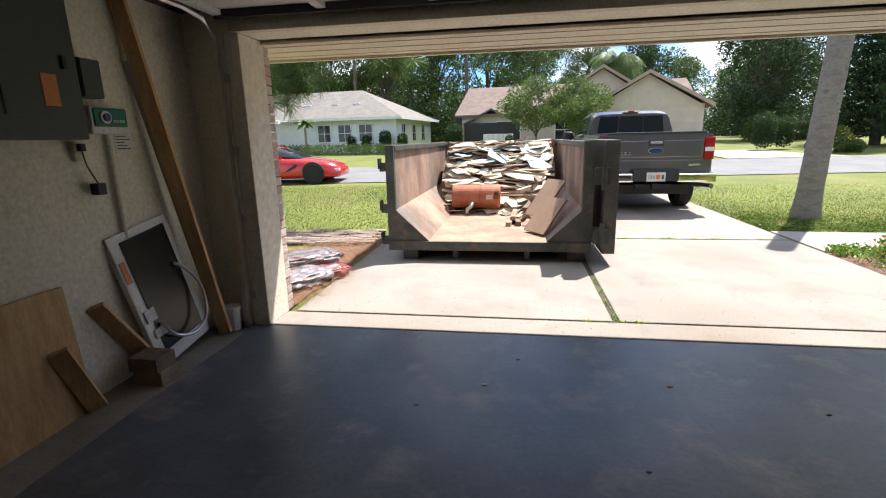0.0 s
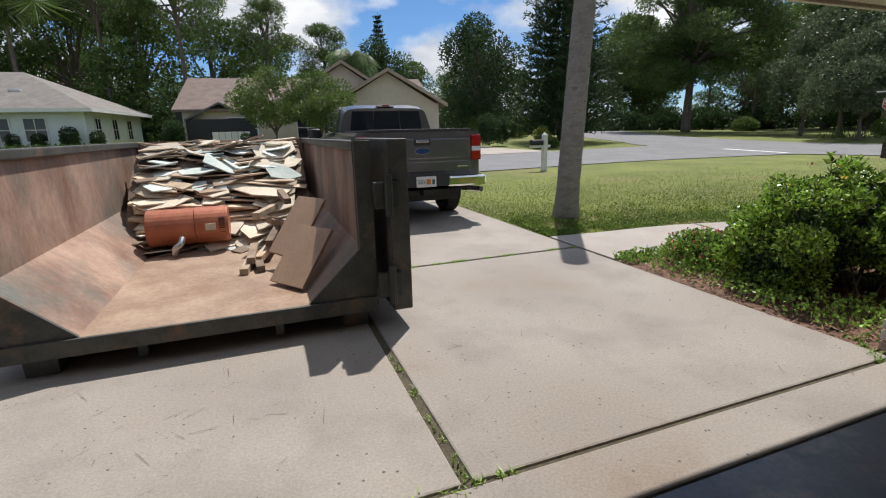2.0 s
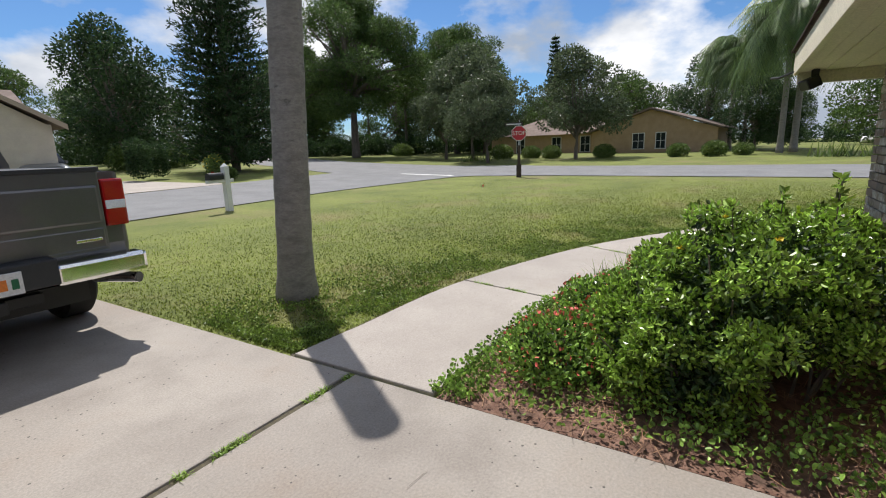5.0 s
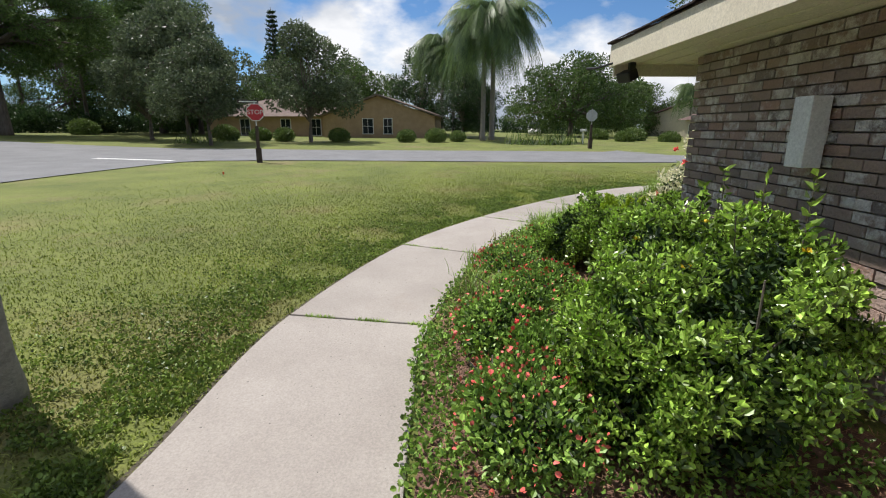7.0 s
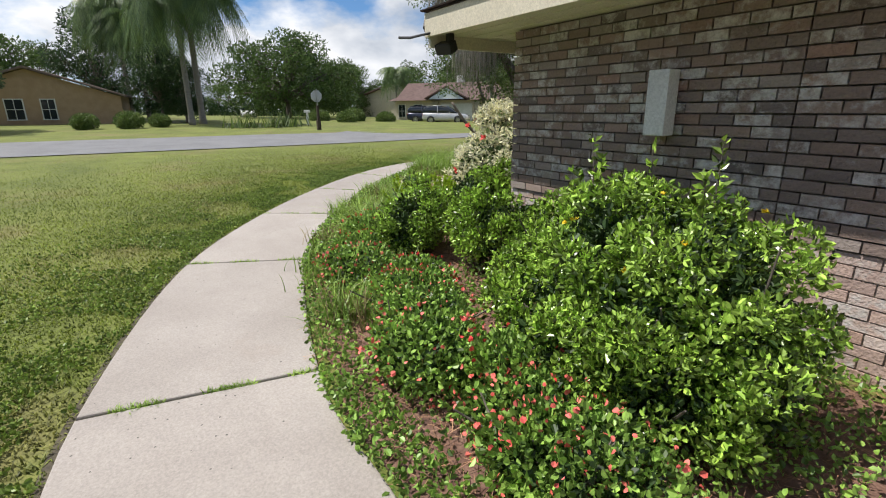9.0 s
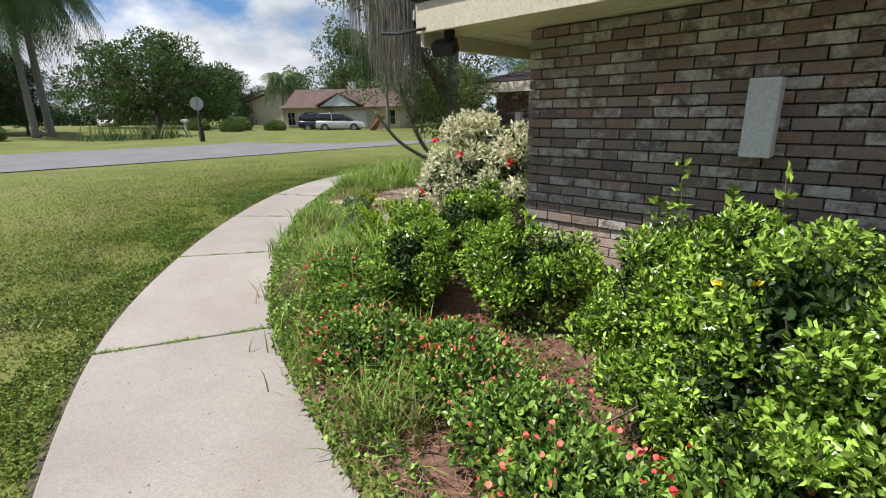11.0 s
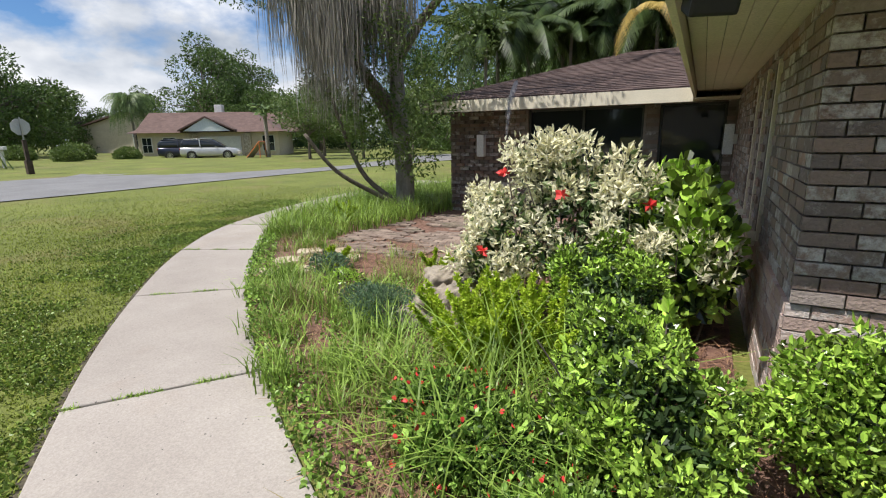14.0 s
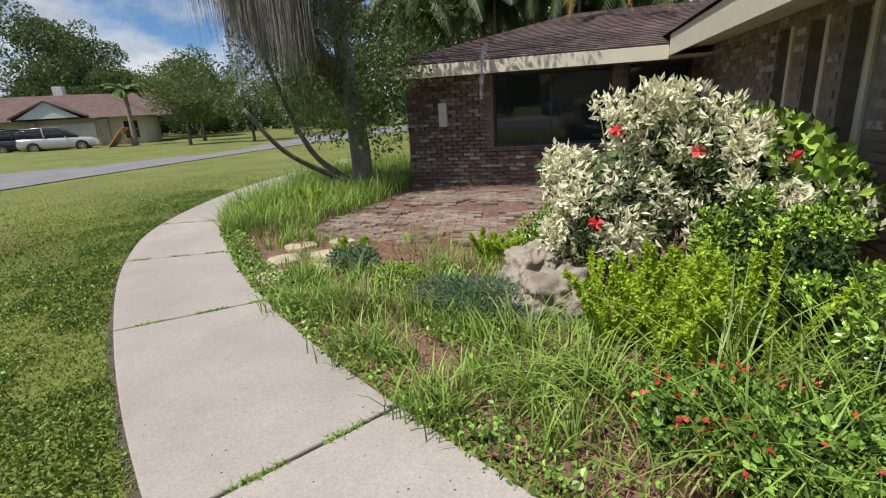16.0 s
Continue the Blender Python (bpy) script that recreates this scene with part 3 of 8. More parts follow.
# ---------------------------------------------------------------- roll-off container with rubble
M["rust_in"] = surf("rusty_steel", (0.20, 0.105, 0.07), (0.40, 0.27, 0.20), 2.2, 0.75, 0.25, 0.1, 30, c3=(0.135, 0.14, 0.122), stain=0.55, stain_scale=1.5, stretch=(1, 1, 0.55))
M["rust_floor"] = surf("rusty_floor", (0.25, 0.165, 0.115), (0.38, 0.275, 0.195), 2.4, 0.8, 0.2, 0.0, 30, c3=(0.19, 0.095, 0.05), stain=0.45, stain_scale=1.1)
M["bin_paint"] = surf("dark_green_paint", (0.045, 0.048, 0.042), (0.088, 0.086, 0.076), 4, 0.55, 0.2, 0.1, 40, c3=(0.20, 0.12, 0.07), stain=0.25, stain_scale=3)
bin_ = tagged(empty("dumpster"), "rusty dark green roll-off dumpster with open rear, half full of rubble", "dumpster")
X0, X1, Y0, Y1, ZB, ZF, ZT = -0.75, 1.54, 1.75, 6.1, 0.15, 0.235, 1.345
part("floor_plate", boxes((X0, X1, Y0, Y1, ZB, ZF)), M["rust_floor"], bin_, "rusty steel floor", )
part("rear_lip", boxes((X0 - 0.01, X1 + 0.01, Y0 - 0.03, Y0, ZB - 0.02, ZF + 0.002), bevel=0.005), M["bin_paint"], bin_)
for s, x in ((1, X0), (-1, X1)):
    bm = bmesh.new()
    prism(bm, [(x, ZF), (x + s * 0.46, ZF), (x + s * 0.07, 0.60), (x + s * 0.05, ZT - 0.03), (x, ZT - 0.03)], Y0 + 0.02, Y1, "y")
    part("side_panel", bm, M["rust_in"], bin_, "rust-streaked steel side with sloped foot")
    bm = boxes((x - s * 0.015, x + s * 0.085, Y0 - 0.005, Y0 + 0.07, ZB + 0.02, ZT), bevel=0.006)
    prism(bm, [(x, ZF + 0.003), (x + s * 0.47, ZF + 0.003), (x + s * 0.08, 0.61), (x, 0.61)], Y0 - 0.004, Y0 + 0.018, "y")
    part("corner_post", bm, M["bin_paint"], bin_)
    part("top_rail", boxes((min(x - s * 0.02, x + s * 0.09), max(x - s * 0.02, x + s * 0.09), Y0 + 0.07, Y1, ZT - 0.07, ZT), bevel=0.012), M["bin_paint"], bin_)
    for k in range(5):
        y = 2.4 + k * 0.85
        part("rib", boxes((min(x, x - s * 0.07), max(x, x - s * 0.07), y, y + 0.09, ZB, ZT - 0.07)), M["bin_paint"], bin_)
part("front_panel", boxes((X0, X1, Y1 - 0.06, Y1, ZB, ZT)), M["rust_in"], bin_)
for x in (-0.52, 0.02, 0.86, 1.40):
    w = 0.09 if x in (-0.52, 1.40) else 0.03
    part("runner", boxes((x - w, x + w, Y0 + 0.06, Y0 + 0.3 if w > 0.05 else Y1, 0.0 if w > 0.05 else 0.02, ZB), bevel=0.008), M["bin_paint"], bin_, "timber and steel runner under the floor")
for x in (-0.42, 1.2):
    part("rail", boxes((x - 0.04, x + 0.04, Y0 + 0.3, Y1, 0.0, ZB)), M["dark_metal"], bin_)
# rear gate, swung right round beside the container
gate = part("gate", boxes((1.66, 1.80, Y0 - 0.09, Y0 + 1.1, 0.13, ZT + 0.01), bevel=0.012), M["bin_paint"], bin_, "dark green rear gate folded open")
for z in (0.34, 0.98):
    bm = boxes((1.55, 1.72, Y0 - 0.12, Y0 - 0.06, z - 0.09, z + 0.09), bevel=0.01)
    tube(bm, [(1.645, Y0 - 0.13, z - 0.14), (1.645, Y0 - 0.13, z + 0.14)], 0.028, 10)
    part("hinge", bm, M["dark_metal"], bin_, "heavy steel hinge")
for z in (1.1, 0.62, 0.24):
    part("latch_lug", boxes((X0 - 0.09, X0 - 0.015, Y0 + 0.0, Y0 + 0.06, z - 0.05, z + 0.05), (X0 - 0.10, X0 - 0.08, Y0 - 0.03, Y0 + 0.08, z - 0.02, z + 0.10), bevel=0.006), M["dark_metal"], bin_)

# rubble: boards, gypsum sheets and lumps, each a thing lying in the heap
M["board"] = surf("scrap_board", (0.36, 0.25, 0.165), (0.55, 0.44, 0.32), 6, 0.8, 0.2, vary=0.45)
M["gypsum"] = surf("gypsum_sheet", (0.46, 0.54, 0.50), (0.68, 0.71, 0.66), 3, 0.85, 0.15, vary=0.25)
M["gypsum2"] = surf("paper_board", (0.50, 0.43, 0.33), (0.64, 0.57, 0.46), 3, 0.85, 0.15, vary=0.25)
M["old_timber"] = surf("old_timber", (0.17, 0.12, 0.085), (0.30, 0.215, 0.155), 6, 0.85, 0.3, vary=0.3)
pr = random.Random(7)


def scrap_mesh(name, kind):
    bm = bmesh.new()
    if kind == "board":
        box(bm, -0.5, 0.5, -0.05, 0.05, -0.012, 0.012, bevel=0.003)
    else:
        n = 6
        o = [((0.5 + pr.uniform(-0.14, 0.1)) * math.cos(2 * math.pi * i / n + 0.3), (0.36 + pr.uniform(-0.1, 0.08)) * math.sin(2 * math.pi * i / n + 0.3)) for i in range(n)]
        prism(bm, o, -0.007, 0.007)
    me = bpy.data.meshes.new(name)
    bm.to_mesh(me); bm.free()
    return me


boards = [scrap_mesh("scrap_board", "board") for _ in range(2)]
sheets = [scrap_mesh("gypsum_sheet", "sheet") for _ in range(4)]
boards[0].materials.append(M["board"]); boards[1].materials.append(M["old_timber"])
for me, k in zip(sheets, ("gypsum", "gypsum2", "gypsum", "gypsum2")):
    me.materials.append(M[k])
heap_bm = bmesh.new()
prism(heap_bm, [(4.15, 0.24), (6.0, 0.24), (6.0, 1.22), (5.3, 1.2), (4.7, 0.88), (4.35, 0.55)], -0.55, 1.36, "x")
tagged(part("rubble", heap_bm, M["old_timber"]), "dense heap of broken wood and plaster rubble in the dumpster", "rubble", kind="stuff")


def heap_top(y):
    ys, zs = [3.3, 3.9, 4.15, 4.35, 4.7, 5.3, 6.0], [0.25, 0.27, 0.38, 0.66, 0.98, 1.30, 1.33]
    return float(np.interp(y, ys, zs))


for i in range(210):
    y = pr.uniform(4.1, 5.95) if i > 40 else pr.uniform(3.9, 4.4)
    x = pr.uniform(-0.45, 1.3)
    z = heap_top(y) - 0.05 + pr.uniform(-0.03, 0.04)
    slope = math.degrees(math.atan2(heap_top(y + 0.1) - heap_top(y - 0.1), 0.2))
    if pr.random() < 0.40:
        me, L = boards[0 if pr.random() < 0.7 else 1], pr.uniform(0.3, 1.0)
        sc = (L, pr.uniform(0.5, 1.7), pr.uniform(0.5, 1.1))
        name, lab = "scrap_board", "broken wooden board in the rubble heap"
        rz = pr.gauss(0, 20)
    else:
        me = pr.choice(sheets)
        s = pr.uniform(0.16, 0.74)
        sc = (s, s * pr.uniform(0.7, 1.2), 1)
        name, lab = "gypsum_sheet", "broken piece of pale plasterboard in the rubble heap"
        rz = pr.uniform(0, 360)
    o = new(name, me)
    half = 0.5 * sc[0]
    x = min(max(x, -0.50 + half * 0.9), 1.32 - half * 0.9)
    o.matrix_world = pose(x, y, z, (slope * pr.uniform(0.05, 0.3) + pr.gauss(0, 5) if name == "scrap_board" else slope * pr.uniform(0.1, 0.85) + pr.gauss(0, 9)), pr.gauss(0, 7), 0) @ pose(0, 0, 0, 0, 0, rz) @ Matrix.Diagonal((*sc, 1))
    tagged(o, lab, "debris", "rubble in the dumpster")
for x, y, z, ry, rz, a, b in ((1.08, 2.30, 0.46, -50, 34, 0.52, 0.40), (1.10, 2.80, 0.61, -52, 30, 0.58, 0.40)):
    bm = bmesh.new()
    box(bm, -a / 2, a / 2, -b / 2, b / 2, -0.012, 0.012, bevel=0.003)
    o = part("cabinet_panel", bm, surf("brown_panel", (0.34, 0.22, 0.14), (0.40, 0.27, 0.18), 3, 0.55, 0.03), None)
    o.matrix_world = pose(x, y, z, 0, ry, rz)
    tagged(o, "flat tan cabinet panel leaning on the dumpster side", "panel", "panels in the dumpster")
for i, (x, y, z, rz, L) in enumerate(((0.66, 3.0, 0.27, 82, 0.55), (0.74, 3.0, 0.28, 95, 0.5), (0.70, 3.1, 0.34, 86, 0.45), (0.83, 3.3, 0.32, 75, 0.7), (0.9, 3.45, 0.42, 80, 0.6), (0.98, 3.7, 0.5, 110, 0.6), (0.85, 3.8, 0.62, 70, 0.6), (1.05, 3.9, 0.75, 95, 0.55))):
    bm = bmesh.new()
    box(bm, -L / 2, L / 2, -0.035, 0.035, -0.03, 0.03, bevel=0.004)
    o = part("timber_offcut", bm, M["old_timber"] if i % 3 else M["board"], None)
    o.matrix_world = pose(x, y, z, 0, pr.uniform(-6, 6), rz)
    tagged(o, "weathered brown timber offcut in the dumpster", "timber", "timber offcuts")
M["copper"] = surf("copper_paint", (0.36, 0.11, 0.055), (0.46, 0.16, 0.085), 4, 0.5, 0.06, 0.2, c3=(0.25, 0.10, 0.06), stain=0.2, stain_scale=3)
wh = tagged(empty("water_heater"), "copper brown cylindrical water heater lying on its side in the dumpster", "water heater")
bm = bmesh.new()
tube(bm, [(-0.28, 3.95, 0.50), (-0.27, 3.95, 0.50), (0.16, 3.95, 0.50)], [0.175, 0.185, 0.185], 28)
part("casing", bm, M["copper"], wh, smooth=False)
bm = bmesh.new()
tube(bm, [(0.165, 3.95, 0.50), (0.46, 3.95, 0.50), (0.475, 3.95, 0.50)], [0.187, 0.187, 0.178], 28)
part("end_section", bm, M["copper"], wh)
part("rating_plate", boxes((0.26, 0.36, 3.755, 3.762, 0.47, 0.54)), M["gypsum2"], wh, "faded rating plate")
for k in range(8):
    part("vent_slot", boxes((0.385, 0.445, 3.758 + abs(k - 3.5) * 0.004, 3.768 + abs(k - 3.5) * 0.006, 0.44 + k * 0.02, 0.449 + k * 0.02)), M["black"], wh)
bm = bmesh.new()
tube(bm, [tuple(p) for p in spline([(-0.03, 3.68, 0.27), (-0.02, 3.66, 0.33), (0.03, 3.67, 0.37), (0.05, 3.72, 0.42)], 5)], 0.03, 10)
part("flue_pipe", bm, M["steel"], wh, "grey metal elbow")

# ---------------------------------------------------------------- vehicles
M["tyre"] = plain("tyre_rubber", (0.018, 0.018, 0.018), 0.85)
M["lamp_red"] = plain("red_lens", (0.35, 0.012, 0.012), 0.12, coat=0.5)
M["lamp_clear"] = plain("clear_lens", (0.75, 0.76, 0.78), 0.1, coat=0.5)


def wheel(parent, x, y, r, w, rim_mat, side):
    bm = bmesh.new()
    prof = [(-w / 2, r * 0.66), (-w / 2, r * 0.9), (-w * 0.38, r), (w * 0.38, r), (w / 2, r * 0.9), (w / 2, r * 0.66)]
    rings = [[bm.verts.new((x + a, y + b * math.sin(2 * math.pi * k / 28), r + b * math.cos(2 * math.pi * k / 28))) for k in range(28)] for a, b in prof]
    for p, q in zip(rings, rings[1:]):
        for k in range(28):
            bm.faces.new((p[k], p[(k + 1) % 28], q[(k + 1) % 28], q[k]))
    bmesh.ops.recalc_face_normals(bm, faces=bm.faces[:])
    wh_ = part("wheel", bm, M["tyre"], parent, "black tyre")
    bm = bmesh.new()
    xo = x + side * w * 0.40
    for k in range(10):
        a = 2 * math.pi * k / 10
        box(bm, -0.012, 0.012, -0.022, 0.022, r * 0.1, r * 0.64, m=Matrix.Translation((xo, y, r)) @ Matrix.Rotation(a, 4, "X"))
    tube(bm, [(xo - 0.02, y, r), (xo + 0.02, y, r)], r * 0.15, 14)
    tube(bm, [(x - side * w * 0.1, y, r), (x - side * w * 0.08, y, r)], r * 0.6, 20)
    rings = [[bm.verts.new((xo + dx, y + rr * math.sin(2 * math.pi * k / 24), r + rr * math.cos(2 * math.pi * k / 24))) for k in range(24)] for dx, rr in ((-0.03, r * 0.67), (0.01, r * 0.67), (0.01, r * 0.61), (-0.03, r * 0.61))]
    for p, q in zip(rings, rings[1:]):
        for k in range(24):
            bm.faces.new((p[k], p[(k + 1) % 24], q[(k + 1) % 24], q[k]))
    part("rim", bm, rim_mat, wh_, "spoked alloy rim")
    return wh_


def loft(bm, stations, power=4.0, n=20, cap=True):
    """Rounded sections: (y, half width at the bottom, half width at the top, bottom, top)."""
    rings = []
    for y, wb, wt, zb, zt in stations:
        ring = []
        for k in range(n):
            a = 2 * math.pi * (k + 0.5) / n
            c, s = math.cos(a), math.sin(a)
            u = math.copysign(abs(c) ** (2 / power), c)
            v = math.copysign(abs(s) ** (2 / power), s)
            t = (v + 1) / 2
            ring.append(bm.verts.new((u * (wb + (wt - wb) * t), y, zb + (zt - zb) * t)))
        rings.append(ring)
    for p, q in zip(rings, rings[1:]):
        for k in range(n):
            bm.faces.new((p[k], p[(k + 1) % n], q[(k + 1) % n], q[k]))
    if cap:
        bm.faces.new(rings[0]); bm.faces.new(list(reversed(rings[-1])))
    bmesh.ops.recalc_face_normals(bm, faces=bm.faces[:])
    return bm


def arch_profile(pts, wheels, r):
    """A side outline whose sill is notched by wheel arches; pts runs along the top from rear to front, sill height last."""
    top, sill = pts
    o = list(top)
    for y in sorted(wheels, reverse=True):
        for k in range(9):
            a = math.pi * k / 8
            o.append((y + r * math.cos(a), max(sill, sill + (r * 1.05) * math.sin(a))))
    return o


# the grey pickup on the driveway, its tail towards the house
M["truck_paint"] = surf("grey_metallic", (0.125, 0.122, 0.126), (0.140, 0.137, 0.140), 3, 0.3, 0.0, 0.55, 200, coat=0.8)
M["grey_trim"] = plain("dark_trim", (0.025, 0.027, 0.03), 0.45)
truck = tagged(empty("pickup_truck"), "dark grey full-size pickup truck parked on the driveway", "pickup truck")
bm = bmesh.new()
prism(bm, arch_profile(([(0.07, 0.60), (0.05, 0.82), (0.07, 1.40), (2.02, 1.42), (2.10, 1.36), (4.2, 1.33), (4.45, 1.27), (5.62, 1.16), (5.82, 1.0), (5.86, 0.55)], 0.48), (1.20, 4.85), 0.46), -0.97, 0.97, "x")
bmesh.ops.bevel(bm, geom=[e for e in bm.edges if abs(e.verts[0].co.x - e.verts[1].co.x) < 1e-4 and min(v.co.z for v in e.verts) > 0.55], offset=0.045, segments=3, profile=0.5, affect="EDGES")
part("body", bm, M["truck_paint"], truck, smooth=False)
bm = boxes((-0.79, 0.79, 0.0, 0.06, 0.77, 1.41), bevel=0.012)
tg = part("tailgate", bm, M["truck_paint"], truck)
part("upper_panel", boxes((-0.77, 0.77, -0.012, 0.02, 1.00, 1.30), bevel=0.02), M["truck_paint"], tg)
part("lower_panel", boxes((-0.77, 0.77, -0.008, 0.02, 0.80, 0.96), bevel=0.01), M["truck_paint"], tg)
part("top_cap", boxes((-0.80, 0.80, -0.015, 0.075, 1.405, 1.44), bevel=0.008), M["grey_trim"], tg, "black tailgate cap")
part("handle", boxes((-0.13, 0.13, -0.02, 0.0, 1.20, 1.30), bevel=0.01), M["grey_trim"], tg)
part("handle_lever", boxes((-0.10, 0.10, -0.035, -0.018, 1.245, 1.285), bevel=0.008), M["chrome"], tg, "chrome lever")
for nm, a, b, mm, yy in (("badge_rim", 0.125, 0.052, M["chrome"], -0.018), ("badge", 0.112, 0.042, plain("badge_blue", (0.02, 0.05, 0.16), 0.25, coat=0.5), -0.021)):
    bm = bmesh.new()
    prism(bm, [(a * math.cos(2 * math.pi * k / 28), 1.12 + b * math.sin(2 * math.pi * k / 28)) for k in range(28)], yy, yy + 0.012, "y")
    part(nm, bm, mm, tg)
for x0, z0 in ((-0.72, 1.06), (-0.60, 1.06), (-0.53, 1.06), (-0.46, 1.06)):
    part("emblem_bar", boxes((x0, x0 + 0.05, -0.02, -0.012, z0, z0 + 0.045), bevel=0.004), M["chrome"], tg)
part("emblem_strip", boxes((0.56, 0.74, -0.015, -0.006, 0.86, 0.885), bevel=0.004), M["chrome"], tg)
part("bed_cover", boxes((-0.80, 0.80, 0.08, 2.0, 1.40, 1.435), bevel=0.01), M["black"], truck, "black soft bed cover")
for s in (-1, 1):
    lamp = part("tail_light", boxes((min(s * 0.80, s * 0.965), max(s * 0.80, s * 0.965), 0.0, 0.12, 0.96, 1.34), bevel=0.018), M["lamp_red"], truck, "red tail light")
    part("reverse_lens", boxes((min(s * 0.81, s * 0.955), max(s * 0.81, s * 0.955), -0.006, 0.02, 1.10, 1.17), bevel=0.006), M["lamp_clear"], lamp)
    bm = boxes((min(s * 0.36, s * 1.0), max(s * 0.36, s * 1.0), -0.13, 0.05, 0.58, 0.74), bevel=0.03)
    part("bumper_end", bm, M["chrome"], truck, "chrome bumper end")
    bm = loft(bmesh.new(), [(4.02, 0.05, 0.05, 1.32, 1.5), (4.10, 0.14, 0.14, 1.30, 1.52), (4.18, 0.10, 0.10, 1.32, 1.5)])
    for v in bm.verts:
        v.co.x += s * 1.10
    part("mirror", bm, M["black"], truck, "black door mirror")
    part("mirror_arm", boxes((min(s * 0.94, s * 1.0), max(s * 0.94, s * 1.0), 4.05, 4.13, 1.34, 1.42)), M["black"], truck)
part("bumper_step", boxes((-0.38, 0.38, -0.14, 0.04, 0.60, 0.80), bevel=0.015), M["grey_trim"], truck, "black step pad of the rear bumper")
part("tow_hitch", boxes((-0.05, 0.05, -0.16, 0.1, 0.47, 0.56), (-0.3, 0.3, 0.0, 0.1, 0.46, 0.54), bevel=0.006), M["black"], truck)
pl = part("licence_plate", boxes((-0.155, 0.155, -0.165, -0.142, 0.60, 0.755), bevel=0.004), M["white"], truck, "white number plate with green writing")
letters("ZE6", 0.075, Matrix.Translation((-0.075, -0.168, 0.675)) @ Matrix.Rotation(radians(90), 4, "X"), plain("plate_green", (0.01, 0.12, 0.05), 0.5), pl)
part("plate_motif", boxes((0.0, 0.065, -0.169, -0.164, 0.64, 0.715)), plain("plate_orange", (0.7, 0.2, 0.03), 0.5), pl)
part("plate_mark", boxes((0.09, 0.13, -0.169, -0.164, 0.64, 0.71)), plain("plate_mark", (0.01, 0.12, 0.05), 0.5), pl)
bm = loft(bmesh.new(), [(2.06, 0.90, 0.74, 1.36, 1.84), (2.3, 0.91, 0.76, 1.36, 1.905), (3.0, 0.91, 0.77, 1.36, 1.93), (3.7, 0.91, 0.76, 1.36, 1.90), (4.25, 0.90, 0.80, 1.34, 1.55), (4.5, 0.90, 0.84, 1.30, 1.36)], 7.0, 28)
cab = part("cab", bm, M["truck_paint"], truck, smooth=False)
for a, b in ((-0.68, -0.27), (-0.25, 0.25), (0.27, 0.68)):
    bm = bmesh.new()
    prism(bm, [(a, 1.45), (b, 1.45), (b * 0.93, 1.79), (a * 0.93, 1.79)], 2.035, 2.055, "y")
    part("rear_window", bm, M["glass"], cab, "dark rear window")
part("brake_light", boxes((-0.17, 0.17, 2.06, 2.16, 1.865, 1.905), bevel=0.008), M["chrome"], cab, "third brake light")
part("brake_lens", boxes((-0.06, 0.06, 2.05, 2.1, 1.87, 1.9), bevel=0.006), M["lamp_red"], cab)
for s in (-1, 1):
    for y0, y1 in ((2.3, 3.05), (3.12, 3.95)):
        bm = bmesh.new()
        prism(bm, [(y0, 1.42), (y1, 1.42), (y1 - 0.1 if y1 > 3.5 else y1, 1.80), (y0 + 0.05, 1.82)], 0.0, 0.01, "x")
        for v in bm.verts:
            v.co.x = s * (0.905 - (v.co.z - 1.40) * 0.27 + v.co.x)
        part("side_window", bm, M["glass"], cab)
for s in (-1, 1):
    for y in (1.20, 4.85):
        wheel(truck, s * 0.84, y, 0.40, 0.27, M["steel"], s)
bm = bmesh.new()
tube(bm, [(0.78, 0.35, 0.50), (0.9, 0.12, 0.50), (0.96, -0.02, 0.50)], 0.045, 12)
part("exhaust_pipe", bm, M["chrome"], truck, "chrome exhaust tip")
part("underbody", boxes((-0.7, 0.7, 0.3, 5.5, 0.33, 0.5)), M["black"], truck)
truck.matrix_world = pose(3.12, 5.32, 0, 0, 0, 0)


